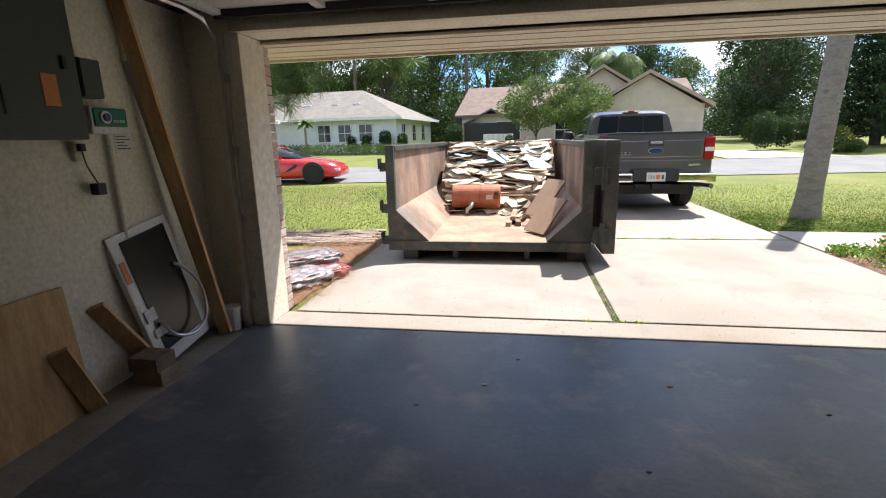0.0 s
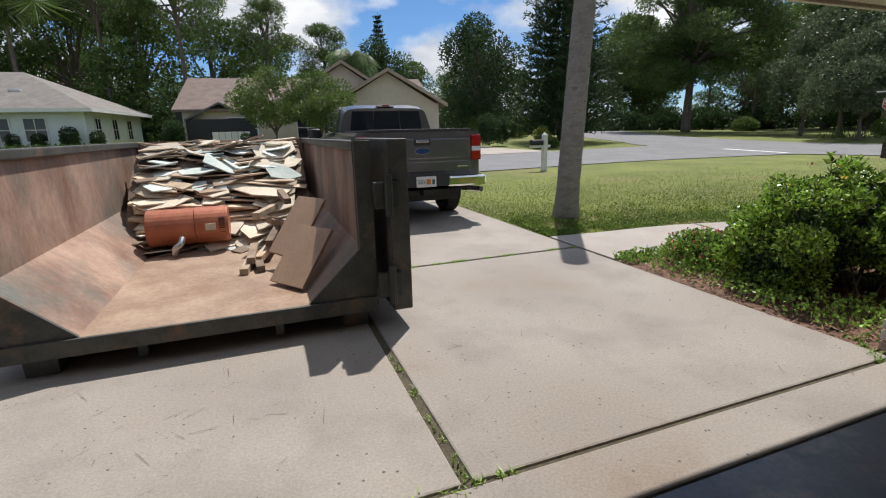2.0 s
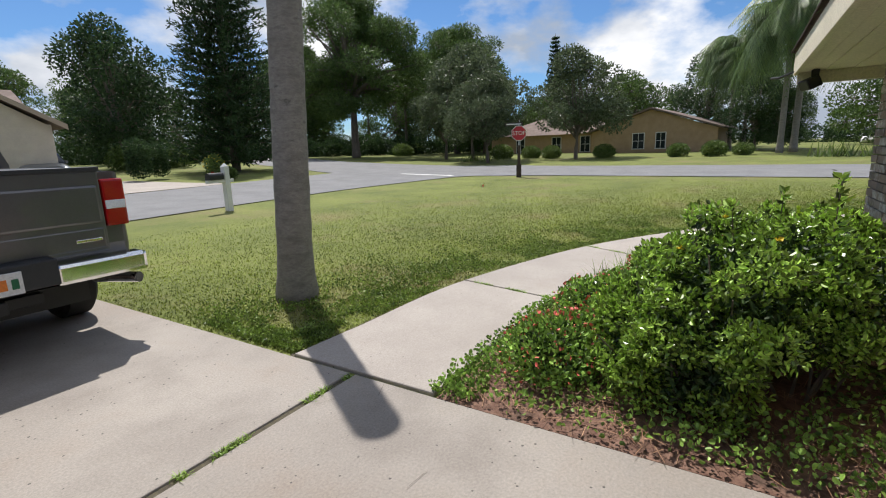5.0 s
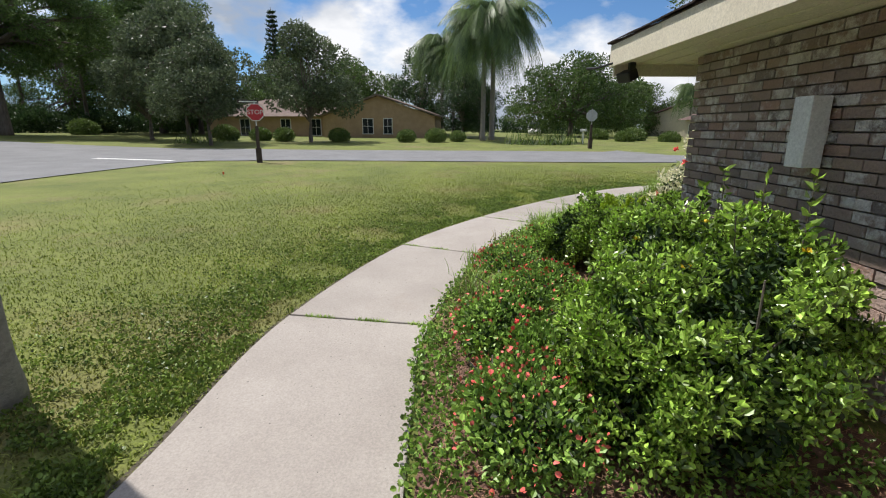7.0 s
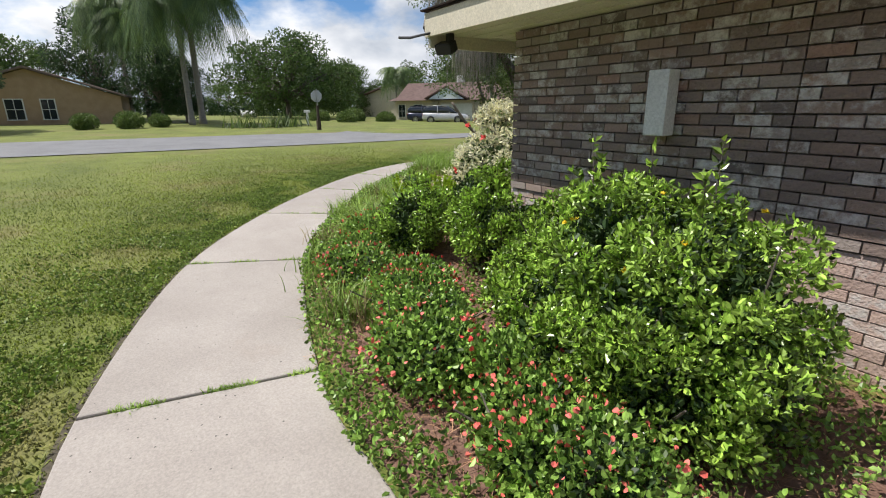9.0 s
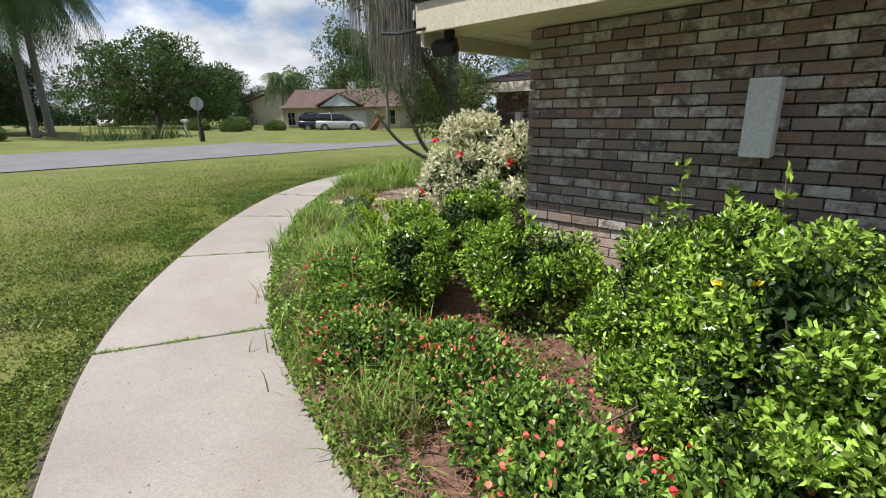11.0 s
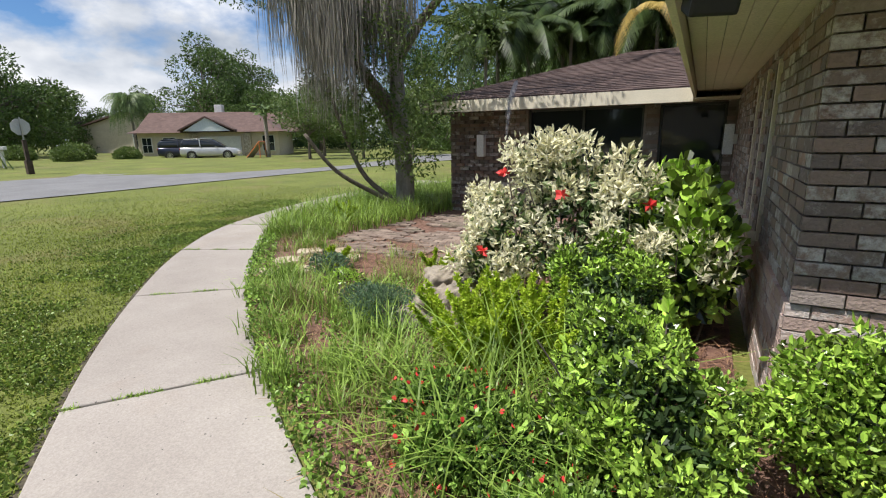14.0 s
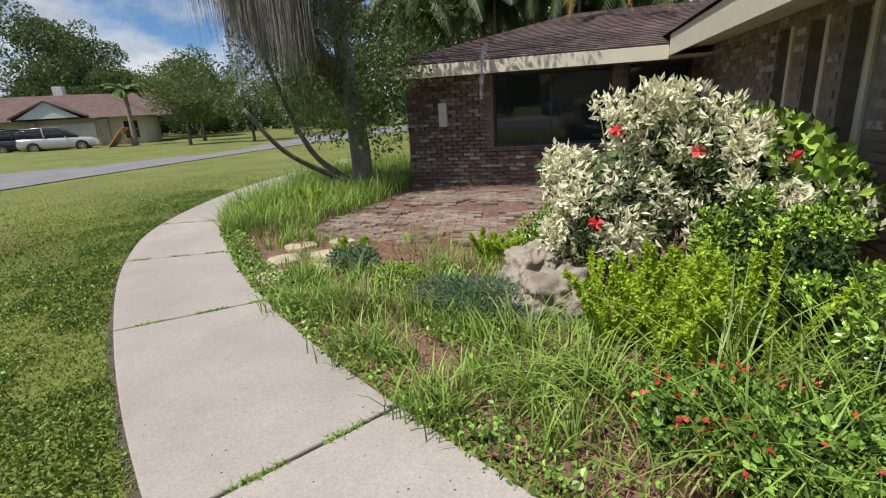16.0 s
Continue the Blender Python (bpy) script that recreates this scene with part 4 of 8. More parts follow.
def car(name, label, paint, body, cabin, wheels, r, track, rim, lamps=True):
    """A car heading along +y: body and cabin sections, wheel stations."""
    c = tagged(empty(name), label, "car")
    b = part("body", loft(bmesh.new(), body, 5.0, 24), paint, c, smooth=True)
    g = part("greenhouse", loft(bmesh.new(), cabin, 5.0, 20), M["glass"], c, "dark tinted windows", smooth=True)
    top = [(y, wt * 0.985, wt * 0.97, zt - 0.05, zt + 0.012) for y, wb, wt, zb, zt in cabin[1:-1]]
    part("roof", loft(bmesh.new(), top, 5.0, 20), paint, c, smooth=True)
    for s in (-1, 1):
        mid = cabin[len(cabin) // 2]
        bm = bmesh.new()
        tube(bm, [(s * mid[1] * 1.0, mid[0], mid[3] + 0.03), (s * (mid[2] + 0.01), mid[0] - 0.05, mid[4] - 0.02)], 0.045, 6)
        part("pillar", bm, paint, c)
        for y in wheels:
            bm = bmesh.new()
            tube(bm, [(s * (track - 0.1), y, r), (s * (track + 0.105), y, r)], r * 1.13, 24)
            part("wheel_arch", bm, M["black"], c)
            wheel(c, s * (track + 0.02), y, r, 0.23, rim, s)
        f = body[-1]
        part("headlight", boxes((min(s * f[1] * 0.55, s * f[1] * 1.0), max(s * f[1] * 0.55, s * f[1] * 1.0), f[0] - 0.22, f[0] - 0.02, f[4] - 0.12, f[4] - 0.02), bevel=0.02), M["lamp_clear"], c)
        e = body[0]
        part("tail_light", boxes((min(s * e[1] * 0.6, s * e[1] * 1.0), max(s * e[1] * 0.6, s * e[1] * 1.0), e[0] - 0.01, e[0] + 0.1, e[4] - 0.2, e[4] - 0.06), bevel=0.02), M["lamp_red"], c)
        part("mirror", loft(bmesh.new(), [(cabin[-1][0] - 0.75, 0.02, 0.02, cabin[-1][3], cabin[-1][3] + 0.1), (cabin[-1][0] - 0.65, 0.1, 0.1, cabin[-1][3], cabin[-1][3] + 0.13)]), paint, c).location.x = s * (cabin[0][1] + 0.1)
    return c


M["red_paint"] = plain("red_car_paint", (0.60, 0.012, 0.014), 0.22, 0.1, coat=1.0)
red = car("sports_car", "low red sports coupe parked at the kerb of the street", M["red_paint"],
          [(0.0, 0.80, 0.78, 0.38, 0.86), (0.12, 0.90, 0.86, 0.22, 0.98), (0.9, 0.97, 0.90, 0.14, 1.0), (1.7, 0.95, 0.86, 0.13, 0.93), (2.6, 0.93, 0.84, 0.13, 0.87), (3.3, 0.93, 0.86, 0.13, 0.84), (3.9, 0.92, 0.82, 0.14, 0.76), (4.3, 0.86, 0.66, 0.17, 0.62), (4.46, 0.74, 0.52, 0.22, 0.50)],
          [(0.35, 0.60, 0.45, 0.88, 0.98), (1.1, 0.76, 0.52, 0.88, 1.15), (1.75, 0.80, 0.55, 0.88, 1.23), (2.3, 0.80, 0.54, 0.86, 1.19), (3.15, 0.74, 0.60, 0.80, 0.85)], (0.86, 3.57), 0.335, 0.80, M["black"])
for s in (-1, 1):
    bm = bmesh.new()
    prism(bm, [(2.75, 0.42), (3.05, 0.60), (3.02, 0.66), (2.62, 0.40)], s * 0.925, s * 0.95, "x")
    part("side_vent", bm, M["black"], red, "black side vent")
red.matrix_world = pose(-9.75, 12.15, tz(-8, 12.2) + 0.005, 0, 0, -83)
SUV_B = [(0.0, 0.84, 0.78, 0.42, 1.02), (0.1, 0.90, 0.86, 0.3, 1.08), (1.0, 0.93, 0.87, 0.24, 1.08), (2.4, 0.93, 0.87, 0.22, 1.05), (3.4, 0.93, 0.86, 0.24, 1.02), (4.3, 0.88, 0.76, 0.28, 0.90), (4.65, 0.78, 0.70, 0.36, 0.72)]
SUV_C = [(0.05, 0.80, 0.66, 1.02, 1.45), (0.35, 0.84, 0.70, 1.02, 1.68), (1.6, 0.85, 0.70, 1.02, 1.73), (2.5, 0.85, 0.68, 1.02, 1.68), (3.5, 0.82, 0.74, 0.98, 1.05)]
s1 = car("suv", "grey crossover car parked in a driveway across the street", plain("grey_paint", (0.20, 0.21, 0.22), 0.3, 0.5, coat=0.8), SUV_B, SUV_C, (0.9, 3.65), 0.36, 0.80, M["steel"])
s1.matrix_world = pose(11.0, 29.4, tz(11, 28), 0, 0, 172)
s2 = car("suv", "silver SUV parked on the far driveway", plain("silver_paint", (0.52, 0.53, 0.54), 0.3, 0.4, coat=0.8), SUV_B, SUV_C, (0.9, 3.65), 0.36, 0.80, M["steel"])
s2.matrix_world = pose(46.6, -22.7, 0, 0, 0, 134)
s3 = car("suv", "dark blue SUV parked beside the silver one", plain("dark_blue_paint", (0.02, 0.025, 0.05), 0.3, 0.3, coat=0.8), SUV_B, SUV_C, (0.9, 3.65), 0.36, 0.80, M["steel"])
s3.matrix_world = pose(49.3, -22.4, 0, 0, 0, 140)
s4 = car("van", "white van parked far down the side street", M["white"], SUV_B, [(y, a, b, c, d + 0.25) for y, a, b, c, d in SUV_C], (0.9, 3.65), 0.36, 0.80, M["steel"])
s4.matrix_world = pose(74, -11.5, tz(74, -11.5), 0, 0, 80)
s5 = car("car", "white car parked far away under the trees", M["white"], SUV_B, SUV_C, (0.9, 3.65), 0.36, 0.80, M["steel"])
s5.matrix_world = pose(41.5, 70, tz(41, 70), 0, 0, 100)

# ---------------------------------------------------------------- things in the garage
M["panel_grey"] = plain("panel_grey", (0.055, 0.065, 0.06), 0.5, 0.2)
ep = tagged(empty("electrical_panel"), "dark grey metal electrical panel on the garage wall", "electrical panel")
part("box", boxes((-1.62, -1.51, -1.80, -1.33, 1.44, 2.28), bevel=0.008), M["panel_grey"], ep)
d = part("door", boxes((-1.515, -1.50, -1.74, -1.40, 1.55, 2.10), bevel=0.005), M["panel_grey"], ep)
part("label_sheet", boxes((-1.502, -1.497, -1.55, -1.47, 1.60, 1.75)), plain("orange_label", (0.55, 0.20, 0.05), 0.6), d, "orange warning label")
part("latch", boxes((-1.50, -1.485, -1.43, -1.41, 1.78, 1.84)), M["black"], d)
jb = tagged(empty("junction_box"), "small grey metal junction box on the garage wall", "junction box")
part("box", boxes((-1.62, -1.53, -1.30, -1.17, 1.66, 1.86), bevel=0.006), M["panel_grey"], jb)
part("cover", boxes((-1.53, -1.522, -1.295, -1.175, 1.665, 1.855), bevel=0.003), M["panel_grey"], jb)
sc = tagged(empty("sprinkler_controller"), "white sprinkler controller with green face on the garage wall", "controller")
part("case", boxes((-1.62, -1.54, -1.27, -1.02, 1.47, 1.62), bevel=0.012), M["white"], sc)
part("face", boxes((-1.541, -1.532, -1.255, -1.04, 1.51, 1.61), bevel=0.01), plain("green_face", (0.01, 0.16, 0.12), 0.4), sc, "green control face")
bm = bmesh.new()
tube(bm, [(-1.535, -1.19, 1.56), (-1.52, -1.19, 1.56)], 0.035, 18)
part("dial", bm, M["white"], sc, "round white dial")
bm = bmesh.new()
tube(bm, [(-1.522, -1.19, 1.56), (-1.512, -1.19, 1.56)], 0.022, 14)
part("knob", bm, plain("knob_blue", (0.03, 0.07, 0.2), 0.4), sc)
for k in range(4):
    part("button", boxes((-1.534, -1.526, -1.135 + k * 0.02, -1.122 + k * 0.02, 1.535, 1.548)), M["white"], sc)
tagged(part("paper_notice", boxes((-1.62, -1.617, -1.06, -0.93, 1.36, 1.56)), M["white"]), "white printed notice taped to the garage wall", "notice")
nt_ = bpy.data.objects["paper_notice"]
for k in range(8):
    part("text_bar", boxes((-1.617, -1.6155, -1.05, -0.95 - 0.02 * (k % 3), 1.385 + k * 0.018, 1.391 + k * 0.018)), M["panel_grey"], nt_)
ou = tagged(empty("wall_socket"), "cream wall socket with a plugged-in adapter cord", "socket")
part("plate", boxes((-1.62, -1.59, -1.36, -1.30, 1.33, 1.43), bevel=0.006), M["trim"], ou)
part("plug", boxes((-1.59, -1.56, -1.345, -1.315, 1.38, 1.42), bevel=0.004), M["black"], ou)
bm = bmesh.new()
tube(bm, [tuple(p) for p in spline([(-1.575, -1.33, 1.38), (-1.58, -1.31, 1.30), (-1.575, -1.285, 1.24), (-1.57, -1.27, 1.20)], 4)], 0.004, 6)
part("cord", bm, M["black"], ou)
part("adapter", boxes((-1.60, -1.545, -1.30, -1.245, 1.14, 1.205), bevel=0.006), M["black"], ou, "black power adapter hanging on its cord")
bm = bmesh.new()
tube(bm, [(-1.60, -1.12, 1.47), (-1.60, -1.115, 0.92), (-1.60, -1.10, 0.3)], 0.014, 8)
tube(bm, [(-1.60, -1.25, 1.86), (-1.60, -1.26, 2.1), (-1.60, -1.33, 2.3), (-1.60, -1.35, 2.6)], 0.016, 8)
tagged(part("conduit", bm, M["garage_wall"]), "thin painted conduit running up the garage wall", "conduit")


def plank(name, a, b, w, t, mat, label, category, roll=0.0):
    a, b = Vector(a), Vector(b)
    L = (b - a).length
    bm = bmesh.new()
    box(bm, -w / 2, w / 2, -t / 2, t / 2, 0, L, bevel=0.003)
    o = part(name, bm, mat)
    o.matrix_world = Matrix.Translation(a) @ (b - a).to_track_quat("Z", "Y").to_matrix().to_4x4() @ Matrix.Rotation(radians(roll), 4, "Z")
    return tagged(o, label, category)


plank("lumber", (-1.42, -0.56, 0.02), (-1.58, -0.95, 2.40), 0.09, 0.04, M["wood"], "long pine two-by-four leaning against the garage wall", "lumber", 35)
plank("wood_strip", (-1.50, -0.50, 0.02), (-1.595, -0.90, 1.90), 0.035, 0.02, surf("grey_strip", (0.30, 0.27, 0.22), (0.36, 0.33, 0.27), 4, 0.8), "thin greyish wooden strip leaning against the wall", "lumber", 30)
plank("lumber_offcut", (-1.55, -1.10, 0.02), (-1.59, -1.42, 0.53), 0.09, 0.035, M["wood"], "short pine offcut leaning against the wall", "lumber", 40)
plank("lumber_offcut", (-1.50, -1.60, 0.02), (-1.54, -1.72, 0.40), 0.09, 0.035, M["wood"], "short pine offcut leaning on the plywood", "lumber", 60)
bm = bmesh.new()
box(bm, -0.01, 0.01, -0.62, 0.30, 0, 0.70, bevel=0.002)
o = part("plywood_sheet", bm, M["plywood"]); o.matrix_world = pose(-1.55, -1.88, 0.0, 0, -4, 0)
tagged(o, "sheet of figured plywood leaning against the garage wall", "plywood")
bm = bmesh.new()
box(bm, -0.009, 0.009, -0.5, 0.1, 0, 0.72, bevel=0.002)
o = part("plywood_sheet", bm, M["plywood"]); o.matrix_world = pose(-1.585, -2.0, 0.0, 0, -2, 0)
tagged(o, "second plywood offcut behind the first", "plywood")
bl = tagged(empty("timber_blocks"), "two dark stained timber blocks stacked on the floor", "timber block")
part("block", boxes((-1.52, -1.33, -1.33, -1.17, 0.0, 0.09), bevel=0.006), M["old_timber"], bl)
part("block", boxes((-1.53, -1.34, -1.34, -1.18, 0.092, 0.18), bevel=0.006), M["old_timber"], bl)
cu_ = tagged(empty("paint_tub"), "white plastic tub standing in the garage corner", "tub")
bm = bmesh.new()
tube(bm, [(-1.42, -0.45, 0.0), (-1.42, -0.45, 0.17)], [0.055, 0.065], 18)
part("tub", bm, M["white"], cu_)
bm = bmesh.new()
tube(bm, [(-1.42, -0.45, 0.165), (-1.42, -0.45, 0.19)], 0.07, 18)
part("lid", bm, M["white"], cu_)
ck = tagged(empty("oven_front"), "white-framed appliance with black panel and metal hose leaning on the wall", "appliance")
part("frame", boxes((-0.04, 0.0, -0.27, 0.27, 0.0, 0.90), bevel=0.006), plain("white_enamel", (0.72, 0.73, 0.74), 0.3), ck, "white enamelled frame")
part("black_panel", boxes((-0.05, -0.037, -0.20, 0.21, 0.06, 0.86), bevel=0.004), M["black"], ck, "black panel")
part("black_panel", boxes((0.0, 0.006, -0.19, 0.22, 0.09, 0.85), bevel=0.004), plain("satin_black", (0.006, 0.006, 0.007), 0.22, spec=0.35), ck)
part("sticker", boxes((0.004, 0.008, -0.255, -0.215, 0.60, 0.74)), plain("orange_sticker", (0.7, 0.22, 0.06), 0.5), ck, "orange and white sticker")
part("bracket", boxes((0.003, 0.012, -0.24, -0.15, 0.32, 0.40), (0.003, 0.012, -0.22, -0.12, 0.20, 0.26)), M["white"], ck)
bm = bmesh.new()
tube(bm, [tuple(p) for p in spline([(0.02, -0.15, 0.28), (0.05, -0.10, 0.16), (0.07, 0.05, 0.10), (0.08, 0.2, 0.16), (0.07, 0.27, 0.34), (0.05, 0.22, 0.50), (0.02, 0.16, 0.58)], 8)], 0.011, 8)
part("hose", bm, M["steel"], ck, "ribbed metal conduit hose")
ck.matrix_world = pose(-1.488, -0.883, 0.041, 9.9, -6.4, -2.8) @ Matrix.Diagonal((1, 0.888, 0.997, 1))
floor_bits = tagged(empty("floor_litter"), "small scraps lying on the garage floor", "litter")
for x, y, s in ((0.55, -1.1, 0.03), (0.2, -1.35, 0.022), (1.6, -1.0, 0.03), (1.3, -1.75, 0.02), (0.75, -0.75, 0.02), (2.3, -1.2, 0.02)):
    bm = bmesh.new()
    prism(bm, [(x, y), (x + s, y + s * 0.3), (x + s * 0.8, y + s * 0.8), (x - s * 0.2, y + s * 0.5)], 0.0, 0.004)
    part("scrap", bm, M["board"] if s > 0.021 else M["black"], floor_bits)

# bags of garden material beside the drive
M["clear_bag"] = surf("clear_plastic", (0.15, 0.125, 0.13), (0.30, 0.265, 0.275), 9, 0.2, 0.7, fine=14, c3=(0.30, 0.08, 0.07), stain=0.42, stain_scale=5, coat=0.6)
M["red_bag"] = surf("red_plastic", (0.20, 0.035, 0.03), (0.32, 0.075, 0.065), 9, 0.25, 0.7, fine=14, c3=(0.34, 0.30, 0.30), stain=0.35, stain_scale=7, coat=0.6)


def bag(x, y, z, sx, sy, sz, rz, mat, label, seed):
    bm = bmesh.new()
    bmesh.ops.create_icosphere(bm, subdivisions=5, radius=1.0)
    for v in bm.verts:
        n = noise.noise(v.co * 1.7 + Vector((seed, 0, 0))) * 0.25 + noise.noise(v.co * 4 + Vector((0, seed, 0))) * 0.20 + abs(noise.noise(v.co * 9 + Vector((seed, seed, 0)))) * 0.16
        c = v.co * (1 + n)
        v.co = Vector((math.copysign(abs(c.x) ** 0.7, c.x) * sx, math.copysign(abs(c.y) ** 0.7, c.y) * sy, max(-0.8, math.copysign(abs(c.z) ** 0.85, c.z)) * sz + sz * 0.8))
    o = part("garden_bag", bm, mat, smooth=True)
    o.matrix_world = pose(x, y, z, 0, 0, rz)
    return tagged(o, label, "plastic bag", "bags beside the drive")


bag(-1.45, 0.72, 0.0, 0.26, 0.34, 0.085, -30, M["clear_bag"], "crumpled clear plastic bag lying on pine straw", 1)
bag(-1.24, 0.98, 0.0, 0.15, 0.24, 0.07, -38, M["red_bag"], "red and clear plastic bag lying on pine straw", 4)
bag(-1.52, 1.12, 0.11, 0.22, 0.36, 0.07, -50, M["clear_bag"], "clear plastic bag thrown over the others", 9)

# ---------------------------------------------------------------- lamps and fittings on the house
def wall_lamp(m, label):
    l = tagged(empty("wall_light"), label, "wall light", "wall lights")
    part("shade", boxes((-0.075, 0.075, 0.05, 0.17, -0.21, 0.21), bevel=0.006), M["white"], l, "white box shade")
    part("mount", boxes((-0.05, 0.05, 0.0, 0.05, -0.07, 0.07), bevel=0.004), M["white"], l)
    l.matrix_world = m
    return l


wall_lamp(pose(6.02, 0.004, 1.465), "white box-shaped wall light on the brick wall")
wall_lamp(pose(11.88, -6.19, 1.32), "white box-shaped wall light on the wing wall")
wall_lamp(pose(7.60, -5.3, 1.40, 0, 0, -90), "white box-shaped wall light near the inner corner")
fl = tagged(empty("flood_light"), "black security flood light under the eave corner", "flood light")
part("bracket", boxes((8.0, 8.06, 0.42, 0.48, 2.03, 2.115), bevel=0.006), M["black"], fl)
o = part("lamp_head", boxes((-0.09, 0.09, -0.06, 0.06, -0.05, 0.05), bevel=0.015), M["black"], fl); o.matrix_basis = pose(8.05, 0.48, 1.99, -25, 0, 20)
o = part("lamp_head", boxes((-0.06, 0.06, -0.05, 0.05, -0.05, 0.06), bevel=0.015), M["black"], fl); o.matrix_basis = pose(8.26, 0.52, 2.20, 30, 0, 40)
bm = bmesh.new()
tube(bm, [(8.12, 0.6, 2.12), (8.3, 0.72, 2.09), (8.42, 0.78, 2.10)], 0.012, 8)
part("sensor_arm", bm, M["black"], fl)

# ---------------------------------------------------------------- mailbox and signs
mb = tagged(empty("mailbox"), "black mailbox on a white post at the street edge", "mailbox")
part("post", boxes((-0.075, 0.075, -0.075, 0.075, -0.1, 1.22), bevel=0.006), M["white"], mb, "white painted post")
bm = bmesh.new()
bmesh.ops.create_cone(bm, segments=4, radius1=0.095, radius2=0.01, depth=0.08, cap_ends=True, matrix=Matrix.Translation((0, 0, 1.26)) @ Matrix.Rotation(radians(45), 4, "Z"))
part("cap", bm, M["white"], mb)
part("arm", boxes((-0.62, 0.22, -0.05, 0.05, 0.80, 0.88), bevel=0.005), M["white"], mb, "white cross arm")
bm = bmesh.new()
prism(bm, [(0.085 * math.cos(math.pi * k / 10), 0.98 + 0.085 * math.sin(math.pi * k / 10)) for k in range(11)] + [(-0.085, 0.885), (0.085, 0.885)], -0.58, -0.12, "x")
part("letter_box", bm, M["black"], mb, "black metal box")
part("flag", boxes((-0.30, -0.28, 0.09, 0.10, 0.98, 1.10), (-0.36, -0.28, 0.09, 0.10, 1.06, 1.10)), M["lamp_red"], mb, "small red flag")
mb.matrix_world = pose(10.0, 12.75, 0, 0, 0, 8)
M["sign_red"] = plain("sign_red", (0.45, 0.02, 0.03), 0.35)
M["sign_grey"] = plain("sign_back", (0.50, 0.51, 0.52), 0.45, 0.4)


M["post_wood"] = surf("dark_post_wood", (0.035, 0.024, 0.018), (0.075, 0.052, 0.040), 6, 0.8, 0.3)


def octagon(r):
    return [(r * math.cos(math.pi / 8 + math.pi / 4 * k), r * math.sin(math.pi / 8 + math.pi / 4 * k)) for k in range(8)]


def stop_sign(m, back, name_board):
    s = tagged(empty("stop_sign"), "red octagonal stop sign on a brown timber post" if not back else "stop sign seen from its plain grey back on a dark post", "stop sign")
    part("post", boxes((-0.07, 0.07, -0.07, 0.07, -0.1, 1.55), bevel=0.008), M["post_wood"], s, "dark brown timber post")
    part("sleeve", boxes((-0.12, 0.12, -0.12, 0.12, -0.1, 0.62), bevel=0.012), M["post_wood"], s)
    part("pole", boxes((-0.025, 0.025, -0.025, 0.025, 1.5, 2.55)), M["steel"], s)
    bm = bmesh.new(); prism(bm, octagon(0.385), -0.06, -0.052, "y")
    for v in bm.verts:
        v.co.z += 2.12
    part("sign_back", bm, M["sign_grey"], s)
    bm = bmesh.new(); prism(bm, octagon(0.385), -0.066, -0.061, "y")
    for v in bm.verts:
        v.co.z += 2.12
    pb = part("border", bm, M["white"], s)
    bm = bmesh.new(); prism(bm, octagon(0.355), -0.071, -0.067, "y")
    for v in bm.verts:
        v.co.z += 2.12
    f = part("face", bm, M["sign_red"], s, "red face")
    letters("STOP", 0.27, Matrix.Translation((0, -0.074, 2.12)) @ Matrix.Rotation(radians(90), 4, "X"), M["white"], f)
    if name_board:
        for a, z in ((0, 2.56), (90, 2.70)):
            o = part("street_name", boxes((-0.42, 0.42, -0.01, 0.01, -0.075, 0.075), bevel=0.004), plain("board_dark", (0.06, 0.045, 0.04), 0.5), s, "dark street name board")
            o.matrix_basis = pose(-0.25 if a == 0 else 0, 0, z, 0, 0, a)
            part("text_bar", boxes((-0.36, 0.36, -0.014, -0.0105, -0.025, 0.025)), M["white"], o)
    s.matrix_world = m
    return s


stop_sign(pose(24.4, 10.3, 0, 0, 0, -70), False, True)
stop_sign(pose(35.2, -7.7, tz(35.2, -7.7), 0, 0, 90), True, False)
sm = tagged(empty("mailbox"), "white mailbox far across the side street", "mailbox")
part("post", boxes((-0.06, 0.06, -0.06, 0.06, -0.1, 1.0)), M["white"], sm)
part("letter_box", boxes((-0.3, 0.3, -0.1, 0.1, 1.0, 1.2), bevel=0.04), M["white"], sm)
sm.matrix_world = pose(42, -9.2, tz(42, -9.2), 0, 0, 20)
mk = tagged(empty("marker_flag"), "small orange survey flag stuck in the lawn", "marker flag")
part("stem", boxes((-0.003, 0.003, -0.003, 0.003, -0.03, 0.14)), M["steel"], mk)
part("flag", boxes((0, 0.12, -0.002, 0.002, 0.06, 0.14)), plain("orange_flag", (0.8, 0.12, 0.05), 0.6), mk)
mk.matrix_world = pose(18.2, 9.2, -0.02)

